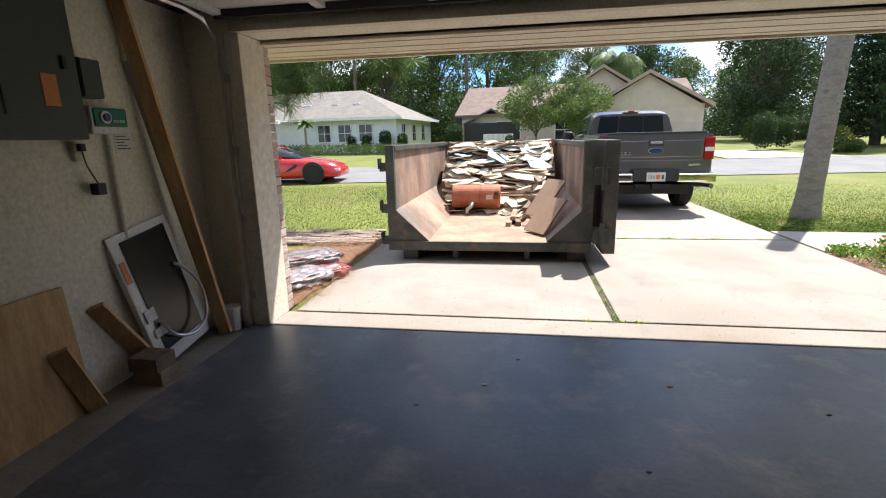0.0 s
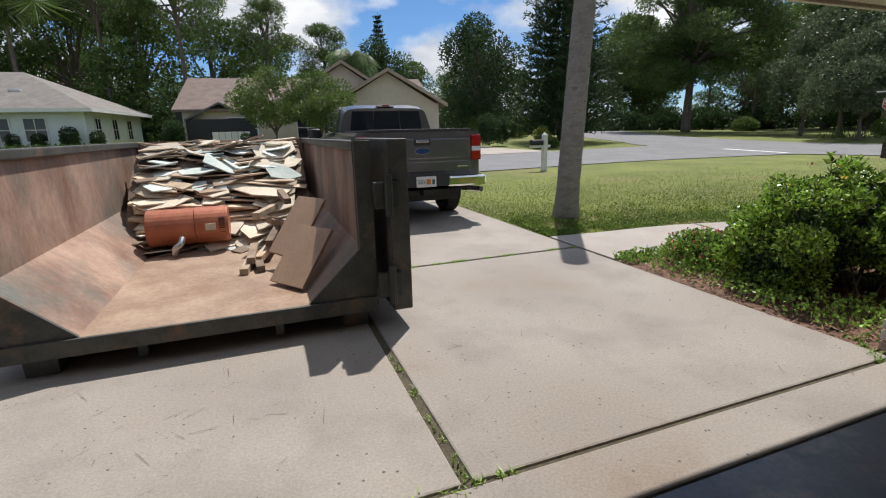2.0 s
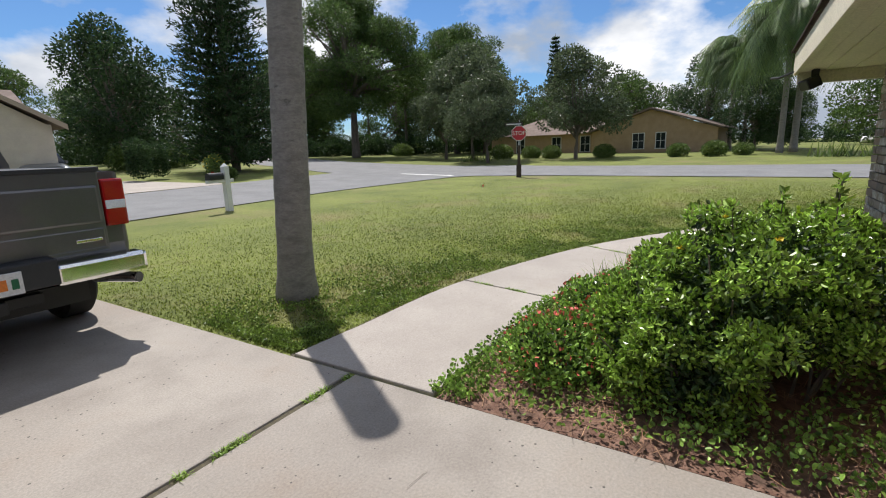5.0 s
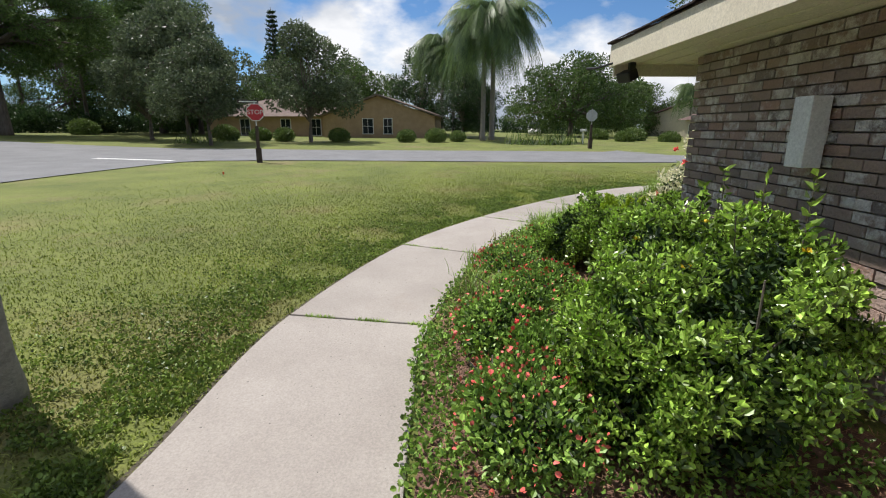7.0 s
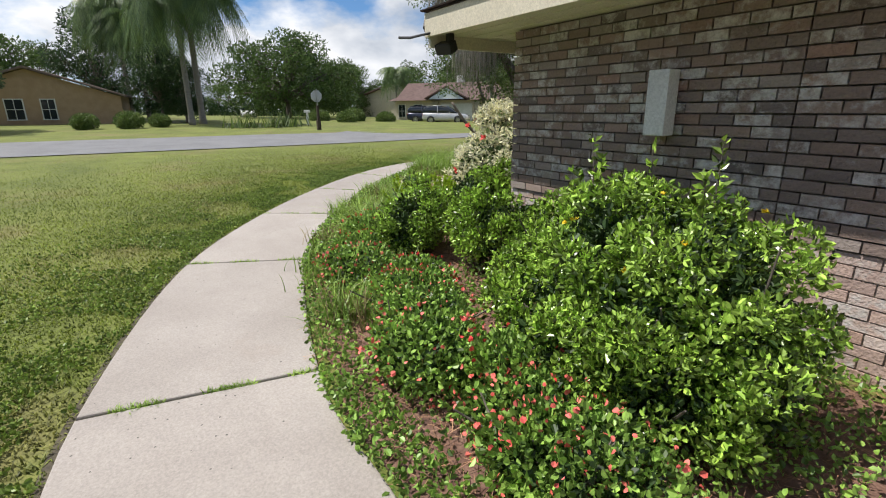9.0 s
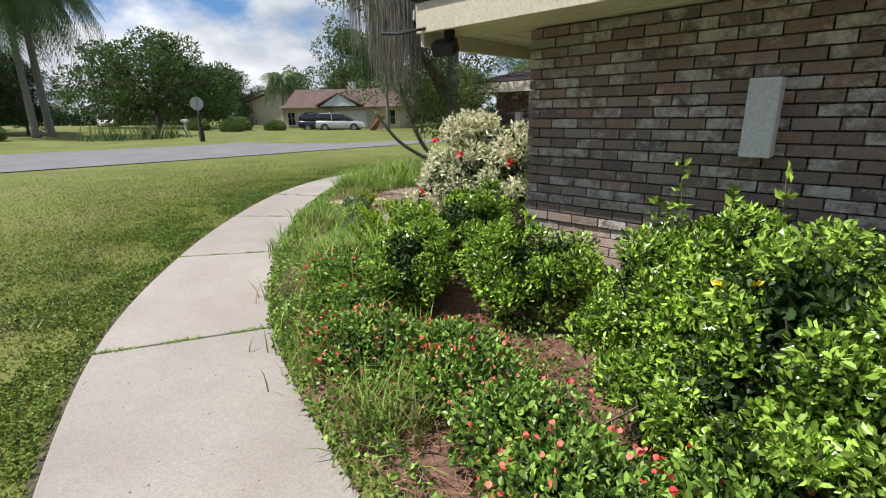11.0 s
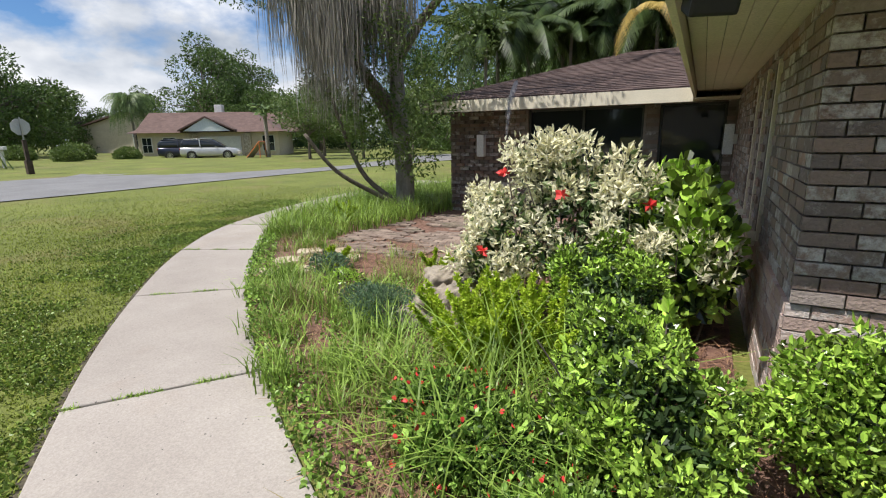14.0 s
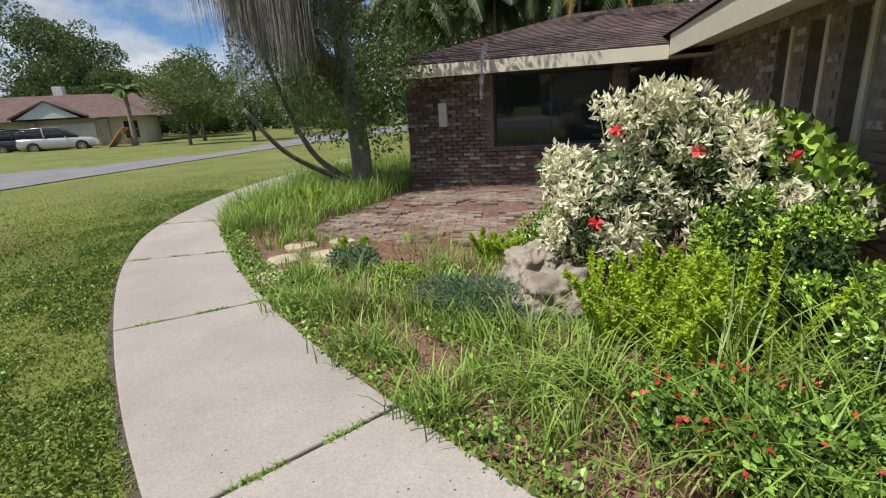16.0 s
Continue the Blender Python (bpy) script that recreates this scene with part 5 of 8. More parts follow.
# ---------------------------------------------------------------- trees
def limb_tree(name, label, h, blobs, n, leaf, mat, seed, trunk_r=0.18, trunk_mat="bark", lean=(0, 0), limbs=True, fork=0.35, ratio=0.55, up=0.5, shell=0.6, droop=0.0):
    """A tapered trunk with a limb to each clump of the crown, and a crown of single leaves. It stands at the origin."""
    rg = np.random.default_rng(seed)
    t = tagged(empty(name), label, "tree")
    bm = bmesh.new()
    top = Vector((lean[0], lean[1], h * fork))
    pts = [Vector((0, 0, -0.15)), Vector((lean[0] * 0.2 + rg.normal() * 0.03, lean[1] * 0.2, h * fork * 0.35)), Vector((lean[0] * 0.55, lean[1] * 0.55 + rg.normal() * 0.05, h * fork * 0.7)), top]
    tube(bm, [tuple(p) for p in spline([tuple(p) for p in pts], 4)], list(np.linspace(trunk_r * 1.35, trunk_r * 0.4, 13)), 10)
    part("trunk", bm, M[trunk_mat], t, smooth=True)
    if limbs:
        bm = bmesh.new()
        for b in blobs:
            e = Vector(b[:3])
            s = top.lerp(Vector((lean[0] * 0.5, lean[1] * 0.5, h * fork * 0.5)), rg.uniform(0, 0.5))
            m1 = s.lerp(e, 0.5) + Vector((rg.normal() * 0.2, rg.normal() * 0.2, (e - s).length * 0.08))
            tube(bm, [tuple(p) for p in spline([tuple(s), tuple(m1), tuple(e)], 4)], list(np.linspace(trunk_r * 0.5, trunk_r * 0.1, 9)), 6)
            for _ in range(4):
                q = e + Vector((rg.normal() * b[3], rg.normal() * b[4], rg.normal() * b[5])) * 0.5
                tube(bm, [tuple(e), tuple(q)], [trunk_r * 0.12, trunk_r * 0.04], 5)
        part("branchwork", bm, M[trunk_mat], t)
    p, d = in_blobs(blobs, n, rg, shell)
    leaves("crown", p, leaf, M[mat], t, rg, up, ratio, d * 0.6, droop)
    return t


def blobset(n, R, h0, h1, r0, r1, seed, flat=0.75, cone=0.0):
    g = random.Random(seed)
    out = []
    for i in range(n):
        z = g.uniform(h0, h1)
        f = (z - h0) / (h1 - h0)
        rad = R * (math.sqrt(max(0.05, 1 - (2 * f - 0.8) ** 2 * 0.8)) if not cone else 1 - f * cone)
        a = g.uniform(0, 6.283)
        q = rad * math.sqrt(g.uniform(0.1, 1))
        r = g.uniform(r0, r1)
        out.append((q * math.cos(a), q * math.sin(a), z, r, r, r * flat))
    return out


def put(src, spots, group):
    """Copies of a tree at (x, y, turn, size); the first one is moved there itself."""
    for i, (x, y, rz, s) in enumerate(spots):
        m = pose(x, y, tz(x, y) - 0.03, 0, 0, rz) @ Matrix.Scale(s, 4)
        tgt = src if i == 0 else copy_thing(src, m)
        tgt.matrix_world = m
        if len(spots) > 1:
            tgt["group"] = group


# woods behind the houses across the street
wood_a = limb_tree("oak_tree", "tall dark broad-leaved tree in the woods behind the houses", 14, blobset(34, 4.8, 1.0, 13, 1.5, 2.6, 1), 11500, 0.34, "oak_leaf", 1, 0.28)
put(wood_a, [(-52, 55, 0, 1), (-44, 60, 70, 1.1), (-37, 54, 130, 0.95), (-29, 58, 200, 1.15), (-22, 53, 260, 1), (-15, 56, 20, 1.15), (-9, 52, 95, 0.95), (-3, 57, 160, 1.0), (-33, 66, 40, 1.3), (-18, 68, 120, 1.3), (-58, 48, 10, 1.1), (-66, 42, 80, 1.2), (4, 62, 250, 0.9),
             (60, 62, 30, 1.0), (70, 52, 140, 1.0), (78, 42, 200, 1.05), (66, 34, 80, 0.8), (88, 30, 10, 1.0), (52, 74, 60, 1.1), (40, 86, 20, 1.1), (26, 84, 110, 1.0), (100, 12, 0, 0.75), (108, -6, 70, 0.7), (98, -50, 30, 0.8), (110, -30, 30, 0.8)], "woods behind the houses")
pine_blobs = [(b[0], b[1], b[2], b[3], b[4], b[5]) for b in blobset(22, 3.6, 7.5, 15.5, 0.8, 1.5, 2, 0.6)]
wood_b = limb_tree("pine_tree", "tall pine with a bare trunk and open tufted crown", 16, pine_blobs, 9000, 0.36, "pine_leaf", 2, 0.2, fork=0.75, ratio=0.18, up=0.2, shell=0.2)
put(wood_b, [(-4.5, 47, 0, 1.0), (-24, 48, 100, 1.15), (-17, 49, 50, 1.05), (-34, 50, 160, 1.1), (2.5, 52, 200, 0.85), (-47, 50, 250, 1.1), (9, 58, 80, 0.8), (-11, 50, 10, 1.05), (63, 45, 40, 0.95), (72, 60, 40, 1.0)], "pines in the woods")
for k in range(46):
    a = radians(-78 + k * 5.2)
    r_ = 108 + 14 * math.sin(k * 2.1)
    x, y = 10 + r_ * math.cos(a), 5 + r_ * math.sin(a)
    m = pose(x, y, tz(x, y) - 0.6, 0, 0, k * 77) @ Matrix.Scale((0.55 if k < 24 else 0.85) + 0.2 * ((k * 7) % 5) / 4, 4)
    c_ = copy_thing(wood_a, m); c_["group"] = "far woods"
    c_.matrix_world = m
# large spreading pine by the crossing
big = limb_tree("pine_tree", "large spreading pine with a rounded open crown", 19, blobset(74, 9.0, 6.0, 18, 1.4, 2.4, 5, 0.6) + [(0, 0, 10.5, 3.2, 3.2, 2.0), (1, -1, 13.5, 3.6, 3.6, 2.2), (-2, 1, 8.6, 2.6, 2.6, 1.4)], 62000, 0.42, "pine_leaf", 5, 0.42, fork=0.5, ratio=0.25, up=0.3, shell=0.3)
put(big, [(48, 42, 0, 1.0), (63, 36, 130, 0.9), (58, 62, 60, 0.9), (84, 56, 60, 1.0)], "spreading pines")
mag = limb_tree("magnolia_tree", "dark magnolia with glossy leaves", 12, blobset(30, 4.2, 2.2, 11.3, 1.1, 1.9, 6, 0.9), 12000, 0.30, "dark_leaf", 6, 0.2, fork=0.3)
put(mag, [(21.2, 42, 0, 0.9), (26.5, 54, 90, 0.85), (30, 58, 200, 0.85), (14.5, 58, 200, 0.9), (63, 4.4, 40, 0.78), (51.5, 0.0, 130, 0.52), (50, -1.6, 20, 0.42)], "magnolias")
ok = limb_tree("live_oak", "broad dark live oak with a low dense crown", 10, blobset(40, 8.0, 2.4, 9.0, 1.3, 2.3, 8, 0.8), 20000, 0.32, "oak_leaf", 8, 0.35, fork=0.3)
put(ok, [(63, -13.8, 0, 0.96), (76, -22, 120, 0.9), (64, -46, 60, 0.9), (74, -52, 200, 1.1), (56, -50, 60, 0.9), (90, -32, 0, 0.9), (60, 30, 40, 0.8), (66, 24, 150, 0.7), (75, 16, 90, 1.0)], "live oaks")
cm = limb_tree("crape_myrtle", "rounded grey-green multi-stemmed tree with pinkish flowers", 7.5, blobset(26, 3.0, 2.4, 6.6, 0.8, 1.4, 11, 0.85), 13000, 0.20, "grey_leaf", 11, 0.12, fork=0.25)
put(cm, [(37.5, 18.5, 0, 0.95), (41.5, 22, 80, 1.35), (42, 12.6, 160, 1.15), (45, 27, 240, 1.2)], "crape myrtles")
lt = limb_tree("crape_myrtle", "light green multi-stemmed tree before the house", 4.2, [b for b in blobset(16, 1.7, 2.0, 3.8, 0.5, 0.9, 12, 0.75)], 6500, 0.14, "light_leaf", 12, 0.06, fork=0.3)
put(lt, [(1.8, 25.5, 0, 1.05), (4.0, 25.0, 120, 1.0)], "light green trees")


def conifer(name, label, h, R, n, mat, seed, layers=34):
    """A symmetric conifer: whorls of level branches carrying needles."""
    rg = np.random.default_rng(seed)
    t = tagged(empty(name), label, "tree")
    bm = bmesh.new()
    tube(bm, [(0, 0, -0.2), (0, 0, h * 0.5), (0, 0, h)], [0.32, 0.2, 0.03], 10)
    part("trunk", bm, M["bark"], t, smooth=True)
    bm = bmesh.new()
    P, D = [], []
    for i in range(layers):
        f = i / layers
        z = 0.6 + f * (h - 0.8)
        L = R * (1 - f) ** 0.8 + 0.25
        for k in range(9):
            a = 2 * math.pi * k / 9 + i * 0.7 + rg.normal() * 0.1
            d = np.array([math.cos(a), math.sin(a), 0.12 + 0.3 * f])
            LL = L * rg.uniform(0.8, 1.08)
            tube(bm, [(0, 0, z), tuple(d * LL * 0.6 + [0, 0, z]), tuple(d * LL + [0, 0, z + 0.1 * LL])], [0.04, 0.03, 0.008], 4)
            m = int(n / layers / 9 * (0.4 + 1.4 * (1 - f)))
            s = rg.uniform(0.15, 1, m)
            p = d[None] * LL * s[:, None] + [0, 0, z] + rg.normal(size=(m, 3)) * [0.12, 0.12, 0.05] * LL * 0.5
            P.append(p); D.append(np.tile(d * 0.8 + [0, 0, 0.25], (m, 1)))
    part("branches", bm, M["bark"], t)
    leaves("crown", np.concatenate(P), 0.34, M[mat], t, rg, 0.3, 0.3, np.concatenate(D))
    return t


put(conifer("norfolk_pine", "tall dark conical Norfolk pine with level branches", 19, 4.3, 26000, "dark_leaf", 21), [(22.6, 30.2, 0, 0.95)], "")
put(conifer("norfolk_pine", "slender far Norfolk pine above the trees", 17, 2.3, 9000, "dark_leaf", 22, 26), [(76, 26, 0, 1.0), (17.5, 66, 0, 0.95)], "far Norfolk pines")


def frond(bm_list, base, az, L, droop, rise, rg, width=0.5, leaflet=0.09, n=34):
    """One feather frond: an arched midrib with leaflets to both sides. Returns leaflet vertices."""
    d = np.array([math.cos(az), math.sin(az), 0])
    pts, V = [], []
    for i in range(n + 1):
        s = i / n
        p = np.array(base) + d * L * (s - 0.18 * droop * s * s) + np.array([0, 0, L * (rise * s - droop * s * s)])
        pts.append(p)
    side = np.array([-d[1], d[0], 0])
    for i in range(2, n):
        t = pts[i + 1] - pts[i - 1]; t = t / np.linalg.norm(t)
        w = width * math.sin(math.pi * min(1, 0.12 + 0.88 * i / n)) ** 0.6
        for sg in (-1, 1):
            q = side * sg * w * 0.75 + t * w * 0.5 + np.array([0, 0, -w * (0.25 + 0.5 * droop)]) + rg.normal(size=3) * 0.03 * w
            a = pts[i]
            V += [a - t * leaflet * 0.5, a + t * leaflet * 0.5, a + q]
    return pts, V


def palm(name, label, h, r, fronds, L, mat, seed, droop=(0.4, 1.1), trunk="palm_bark", lean=(0, 0), width=0.5, rise=(0.2, 0.8)):
    rg = np.random.default_rng(seed)
    t = tagged(empty(name), label, "palm tree")
    bm = bmesh.new()
    n = 26
    tube(bm, [(lean[0] * (i / n) ** 1.2, lean[1] * (i / n) ** 1.2, -0.1 + h * i / n) for i in range(n + 1)], [r * (1.28 - 0.28 * min(1, i / 3)) * (1 - 0.22 * i / n) * (1.02 if i % 2 else 0.985) for i in range(n + 1)], 14)
    part("trunk", bm, M[trunk], t, smooth=True)
    if not fronds:
        return t
    V = []
    bm = bmesh.new()
    for i in range(fronds):
        pts, v = frond(None, (lean[0], lean[1], h - 0.1), rg.uniform(0, 6.28), L * rg.uniform(0.75, 1.1), rg.uniform(*droop), rg.uniform(*rise), rg, width)
        tube(bm, [tuple(p) for p in pts[::3]], list(np.linspace(0.03, 0.006, len(pts[::3]))), 4)
        V += v
    part("crown_core", bm, M[mat], t)
    V = np.array(V)
    mesh_np("frond_crown", V, np.arange(len(V)).reshape(-1, 3), M[mat], t)
    return t


p1 = palm("queen_palm", "tall queen palm with long drooping fronds", 9.4, 0.2, 120, 4.6, "palm_leaf", 31, (0.75, 1.75), width=1.0)
put(p1, [(47.0, -2.4, 0, 1.16), (46.0, -1.5, 80, 1.05), (57, 2.0, 160, 1.05), (55.5, 0.8, 30, 0.9), (10.5, 49, 30, 0.85), (66, -30, 30, 0.7)], "queen palms")
wp = palm("small_palm", "small palm in front of the white house", 2.4, 0.10, 16, 0.9, "palm_leaf", 33, (0.4, 0.9), width=0.25)
put(wp, [(-14.6, 30.0, 0, 1.0), (40.6, -26.5, 40, 1.8)], "small palms")
# the palm trunk on the lawn: its crown is above the view
pt = palm("palm_tree", "topped palm with a ringed grey trunk on the lawn", 4.7, 0.185, 0, 2.6, "palm_leaf", 35, lean=(0.05, -0.32))
pt.matrix_world = pose(5.42, 4.92, -0.02)

# ---------------------------------------------------------------- houses across the streets
M["roof_grey"] = surf("grey_shingle", (0.17, 0.155, 0.14), (0.23, 0.21, 0.19), 2.0, 0.9, 0.3, fine=25)
M["roof_brown"] = surf("tan_brown_shingle", (0.14, 0.10, 0.085), (0.20, 0.15, 0.125), 2.0, 0.9, 0.3, fine=25)
M["roof_red"] = surf("red_brown_shingle", (0.095, 0.058, 0.05), (0.14, 0.09, 0.078), 2.0, 0.9, 0.3, fine=25)
M["wall_white"] = surf("pale_render", (0.62, 0.68, 0.68), (0.70, 0.75, 0.74), 2.0, 0.8, 0.1)
M["wall_beige"] = surf("beige_render", (0.52, 0.45, 0.36), (0.58, 0.51, 0.41), 2.0, 0.8, 0.1)
M["wall_tan"] = surf("tan_render", (0.36, 0.24, 0.14), (0.42, 0.29, 0.18), 2.0, 0.8, 0.1)
M["stone"] = surf("field_stone", (0.25, 0.21, 0.16), (0.55, 0.49, 0.40), 9, 0.9, 0.5, fine=25)


def gable(bm, x0, x1, y0, y1, z0, zr, axis, over=0.45):
    """A gable roof shell 0.12 thick; the ridge runs along the axis."""
    if axis == "y":
        c = (x0 + x1) / 2
        o = [(x0 - over, z0), (c, zr), (x1 + over, z0), (x1 + over, z0 - 0.14), (c, zr - 0.16), (x0 - over, z0 - 0.14)]
        prism(bm, o, y0 - over, y1 + over, "y")
    else:
        c = (y0 + y1) / 2
        o = [(y0 - over, z0), (c, zr), (y1 + over, z0), (y1 + over, z0 - 0.14), (c, zr - 0.16), (y0 - over, z0 - 0.14)]
        prism(bm, o, x0 - over, x1 + over, "x")
    return bm


def gable_wall(bm, a, b, z0, zr, at, axis, t=0.15):
    prism(bm, [(a, z0), (b, z0), ((a + b) / 2, zr)], at - t / 2, at + t / 2, axis)
    return bm


def far_window(parent, x, y, z, w, h, face, frame="white"):
    """A window on a wall whose outside looks along face: 'x', '-x' or '-y'."""
    e = {"-y": pose(x, y, z), "x": pose(x, y, z, 0, 0, 90), "-x": pose(x, y, z, 0, 0, -90)}[face]
    bm = boxes((-w / 2 - 0.07, -w / 2, -0.05, 0.02, 0, h), (w / 2, w / 2 + 0.07, -0.05, 0.02, 0, h), (-w / 2 - 0.07, w / 2 + 0.07, -0.05, 0.02, h, h + 0.07), (-w / 2 - 0.09, w / 2 + 0.09, -0.08, 0.02, -0.07, 0), (-0.02, 0.02, -0.035, 0.0, 0, h), (-w / 2, w / 2, -0.035, 0.0, h / 2 - 0.02, h / 2 + 0.02))
    f = part("window", bm, M[frame], parent)
    f.matrix_basis = e
    part("pane", boxes((-w / 2, w / 2, -0.02, -0.012, 0, h)), M["glass"], f, "dark glass")
    return f


def hip(bm, x0, x1, y0, y1, z, zr):
    w, d = x1 - x0, y1 - y0
    if w >= d:
        r = [(x0 + d / 2, (y0 + y1) / 2, zr), (x1 - d / 2, (y0 + y1) / 2, zr)]
        e = [(x0, y0, z), (x1, y0, z), (x1, y1, z), (x0, y1, z)]
    else:
        r = [((x0 + x1) / 2, y0 + w / 2, zr), ((x0 + x1) / 2, y1 - w / 2, zr)]
        e = [(x1, y0, z), (x1, y1, z), (x0, y1, z), (x0, y0, z)]
    E_ = [bm.verts.new(p) for p in e]; R_ = [bm.verts.new(p) for p in r]
    bm.faces.new(list(reversed(E_)))
    for q in ((E_[0], E_[1], R_[1], R_[0]), (E_[1], E_[2], R_[1]), (E_[2], E_[3], R_[0], R_[1]), (E_[3], E_[0], R_[0])):
        bm.faces.new(q)
    bmesh.ops.recalc_face_normals(bm, faces=bm.faces[:])
    return bm


def house(name, label):
    return tagged(empty(name), label, "house")


# white house with a grey hipped roof
hA = house("house", "low white house with a grey hipped roof and clipped hedges")
part("wall", boxes((-9, 9, 0, 9, 0, 2.6), (-17, -8, -2.5, 6, 0, 2.6)), M["wall_white"], hA, "pale rendered walls")
part("roof", hip(bmesh.new(), -9.6, 9.6, -0.6, 9.6, 2.6, 5.0), M["roof_grey"], hA, "grey shingle roof")
part("roof", hip(bmesh.new(), -17.6, -6.5, -3.1, 7.5, 2.55, 4.6), M["roof_grey"], hA)
part("fascia", boxes((-9.62, 9.62, -0.64, -0.58, 2.42, 2.62), (9.58, 9.64, -0.6, 9.6, 2.42, 2.62), (-17.62, -7, -3.14, -3.08, 2.38, 2.57)), M["white"], hA)
for x in (-4.2, 1.0, 3.4, 5.2):
    part("roof_vent", boxes((x - 0.3, x + 0.3, 1.6, 2.2, 3.42, 3.78), bevel=0.08), M["sign_grey"], hA, "grey roof vent")
part("pergola", boxes((-6.3, 0.8, -2.3, -2.1, 2.25, 2.45), (-6.3, 0.8, -0.3, -0.1, 2.3, 2.45), *[(-6.2 + k * 0.55, -6.1 + k * 0.55, -2.4, 0.0, 2.45, 2.53) for k in range(13)]), M["white"], hA, "white entrance pergola")
for x in (-5.2, -0.9):
    part("stone_pillar", boxes((x - 0.75, x + 0.75, -2.2, -1.6, 0, 2.25), bevel=0.05), M["stone"], hA, "fieldstone pillar")
part("entrance", boxes((-4.2, -1.8, -0.06, 0.0, 0, 2.3)), M["glass"], hA, "dark entrance doors")
for x in (3.2, 4.9, 6.6):
    far_window(hA, x, -0.02, 0.9, 1.0, 1.2, "-y")
for y, w in ((1.5, 0.7), (4.0, 0.8), (6.5, 0.8)):
    far_window(hA, 9.02, y, 0.9, w, 1.2, "x")
far_window(hA, -12.5, -2.52, 0.8, 2.4, 1.3, "-y")
hA.matrix_world = pose(-17.0, 32.0, tz(-14, 32) - 0.05, 0, 0, -6)
bm = boxes((0, 5, 0, 5, 0, 2.6))
sc2 = house("pool_cage", "dark screened pool enclosure behind the white house")
part("screen", bm, plain("dark_screen", (0.03, 0.032, 0.035), 0.8), sc2)
part("roof", gable(bmesh.new(), 0, 5, 0, 5, 2.6, 3.9, "y", 0.1), plain("screen_roof", (0.10, 0.105, 0.11), 0.6), sc2)
sc2.matrix_world = pose(-4.6, 39, tz(-3, 39), 0, 0, -6)
sc3 = copy_thing(sc2, pose(-3.0, 30.5, tz(-2, 30), 0, 0, 0) @ Matrix.Scale(0.75, 4))
sc3["label"] = "dark screened porch beside the beige house"

# beige gabled house
hB = house("house", "beige gabled house with a brown roof behind the pickup")
part("wall", boxes((-5.5, 9.2, 2.5, 12, 0, 2.65), (3.2, 9.2, -1.2, 2.6, 0, 2.65)), M["wall_beige"], hB, "beige rendered walls")
bm = gable_wall(bmesh.new(), -0.2, 8.0, 2.55, 5.25, 2.55, "y")
gable_wall(bm, 3.2, 9.2, 2.55, 4.35, -1.15, "y")
part("gable_wall", bm, M["wall_beige"], hB)
part("roof", gable(bmesh.new(), -0.2, 8.0, 2.55, 12, 2.62, 5.45, "y"), M["roof_brown"], hB, "tan brown shingle roof")
part("roof", gable(bmesh.new(), 3.2, 9.2, -1.2, 6, 2.62, 4.55, "y"), M["roof_brown"], hB)
part("roof", gable(bmesh.new(), -5.5, 9.4, 2.6, 12, 2.62, 4.9, "x"), M["roof_brown"], hB)
bm = bmesh.new()
for x0, x1, y, zr in ((-0.2, 8.0, 2.08, 5.45), (3.2, 9.2, -1.67, 4.55)):
    c = (x0 + x1) / 2
    for sgn, xe in ((1, x0 - 0.45), (-1, x1 + 0.45)):
        prism(bm, [(xe, 2.42), (c, zr - 0.18), (c, zr + 0.02), (xe, 2.64)], y, y + 0.04, "y")
part("bargeboard", bm, surf("brown_trim", (0.33, 0.26, 0.19), (0.38, 0.30, 0.22), 3, 0.7), hB, "brown barge boards")
part("garage_door", boxes((4.1, 8.5, -1.26, -1.2, 0, 2.15), *[(4.1, 8.5, -1.28, -1.26, 0.53 * k, 0.53 * k + 0.49) for k in range(4)]), M["wall_beige"], hB)
far_window(hB, -2.2, 2.48, 0.85, 1.6, 1.25, "-y")
far_window(hB, 1.6, 2.48, 0.85, 1.2, 1.25, "-y")
part("lamp", boxes((3.6, 3.8, -1.35, -1.2, 1.7, 2.0), bevel=0.03), M["black"], hB)
hB.matrix_world = pose(2.0, 28.0, tz(7, 28) - 0.05, 0, 0, -6)
fence = tagged(empty("fence"), "short white panel fence beside the beige house", "fence")
for k in range(6):
    part("panel", boxes((k * 0.34, k * 0.34 + 0.32, 0, 0.05, 0, 1.2), bevel=0.01), M["white"], fence)
fence.matrix_world = pose(-1.6, 29.6, tz(-1, 29.6))

# tan house across the side street
hC = house("house", "tan rendered house with dark shingle roof among shrubs")
part("wall", boxes((0, 9, 1.5, 16, 0, 2.4), (-2.5, 6, -8.65, 2.55, 0, 2.4)), M["wall_tan"], hC, "tan rendered walls")
bm = gable_wall(bmesh.new(), -8.65, 2.55, 2.35, 4.25, -2.45, "x")
part("gable_wall", bm, M["wall_tan"], hC)
part("roof", gable(bmesh.new(), -2.5, 8, -8.65, 2.55, 2.42, 4.45, "x"), M["roof_brown"], hC, "dark brown shingle roof")
part("roof", hip(bmesh.new(), -0.6, 9.6, 1.0, 16.6, 2.4, 4.4), M["roof_brown"], hC)
for y in (4.2, 7.5, 12):
    far_window(hC, -0.03, y, 0.5, 1.0, 1.6, "-x")
far_window(hC, -2.53, -2.0, 0.7, 1.0, 1.4, "-x")
far_window(hC, -2.53, -4.0, 0.7, 0.8, 1.4, "-x")
part("downpipe", boxes((-0.1, -0.02, 2.7, 2.78, 0, 2.3)), M["white"], hC)
hC.matrix_world = pose(54.2, 11.1, 0.22, 0, 0, -6)
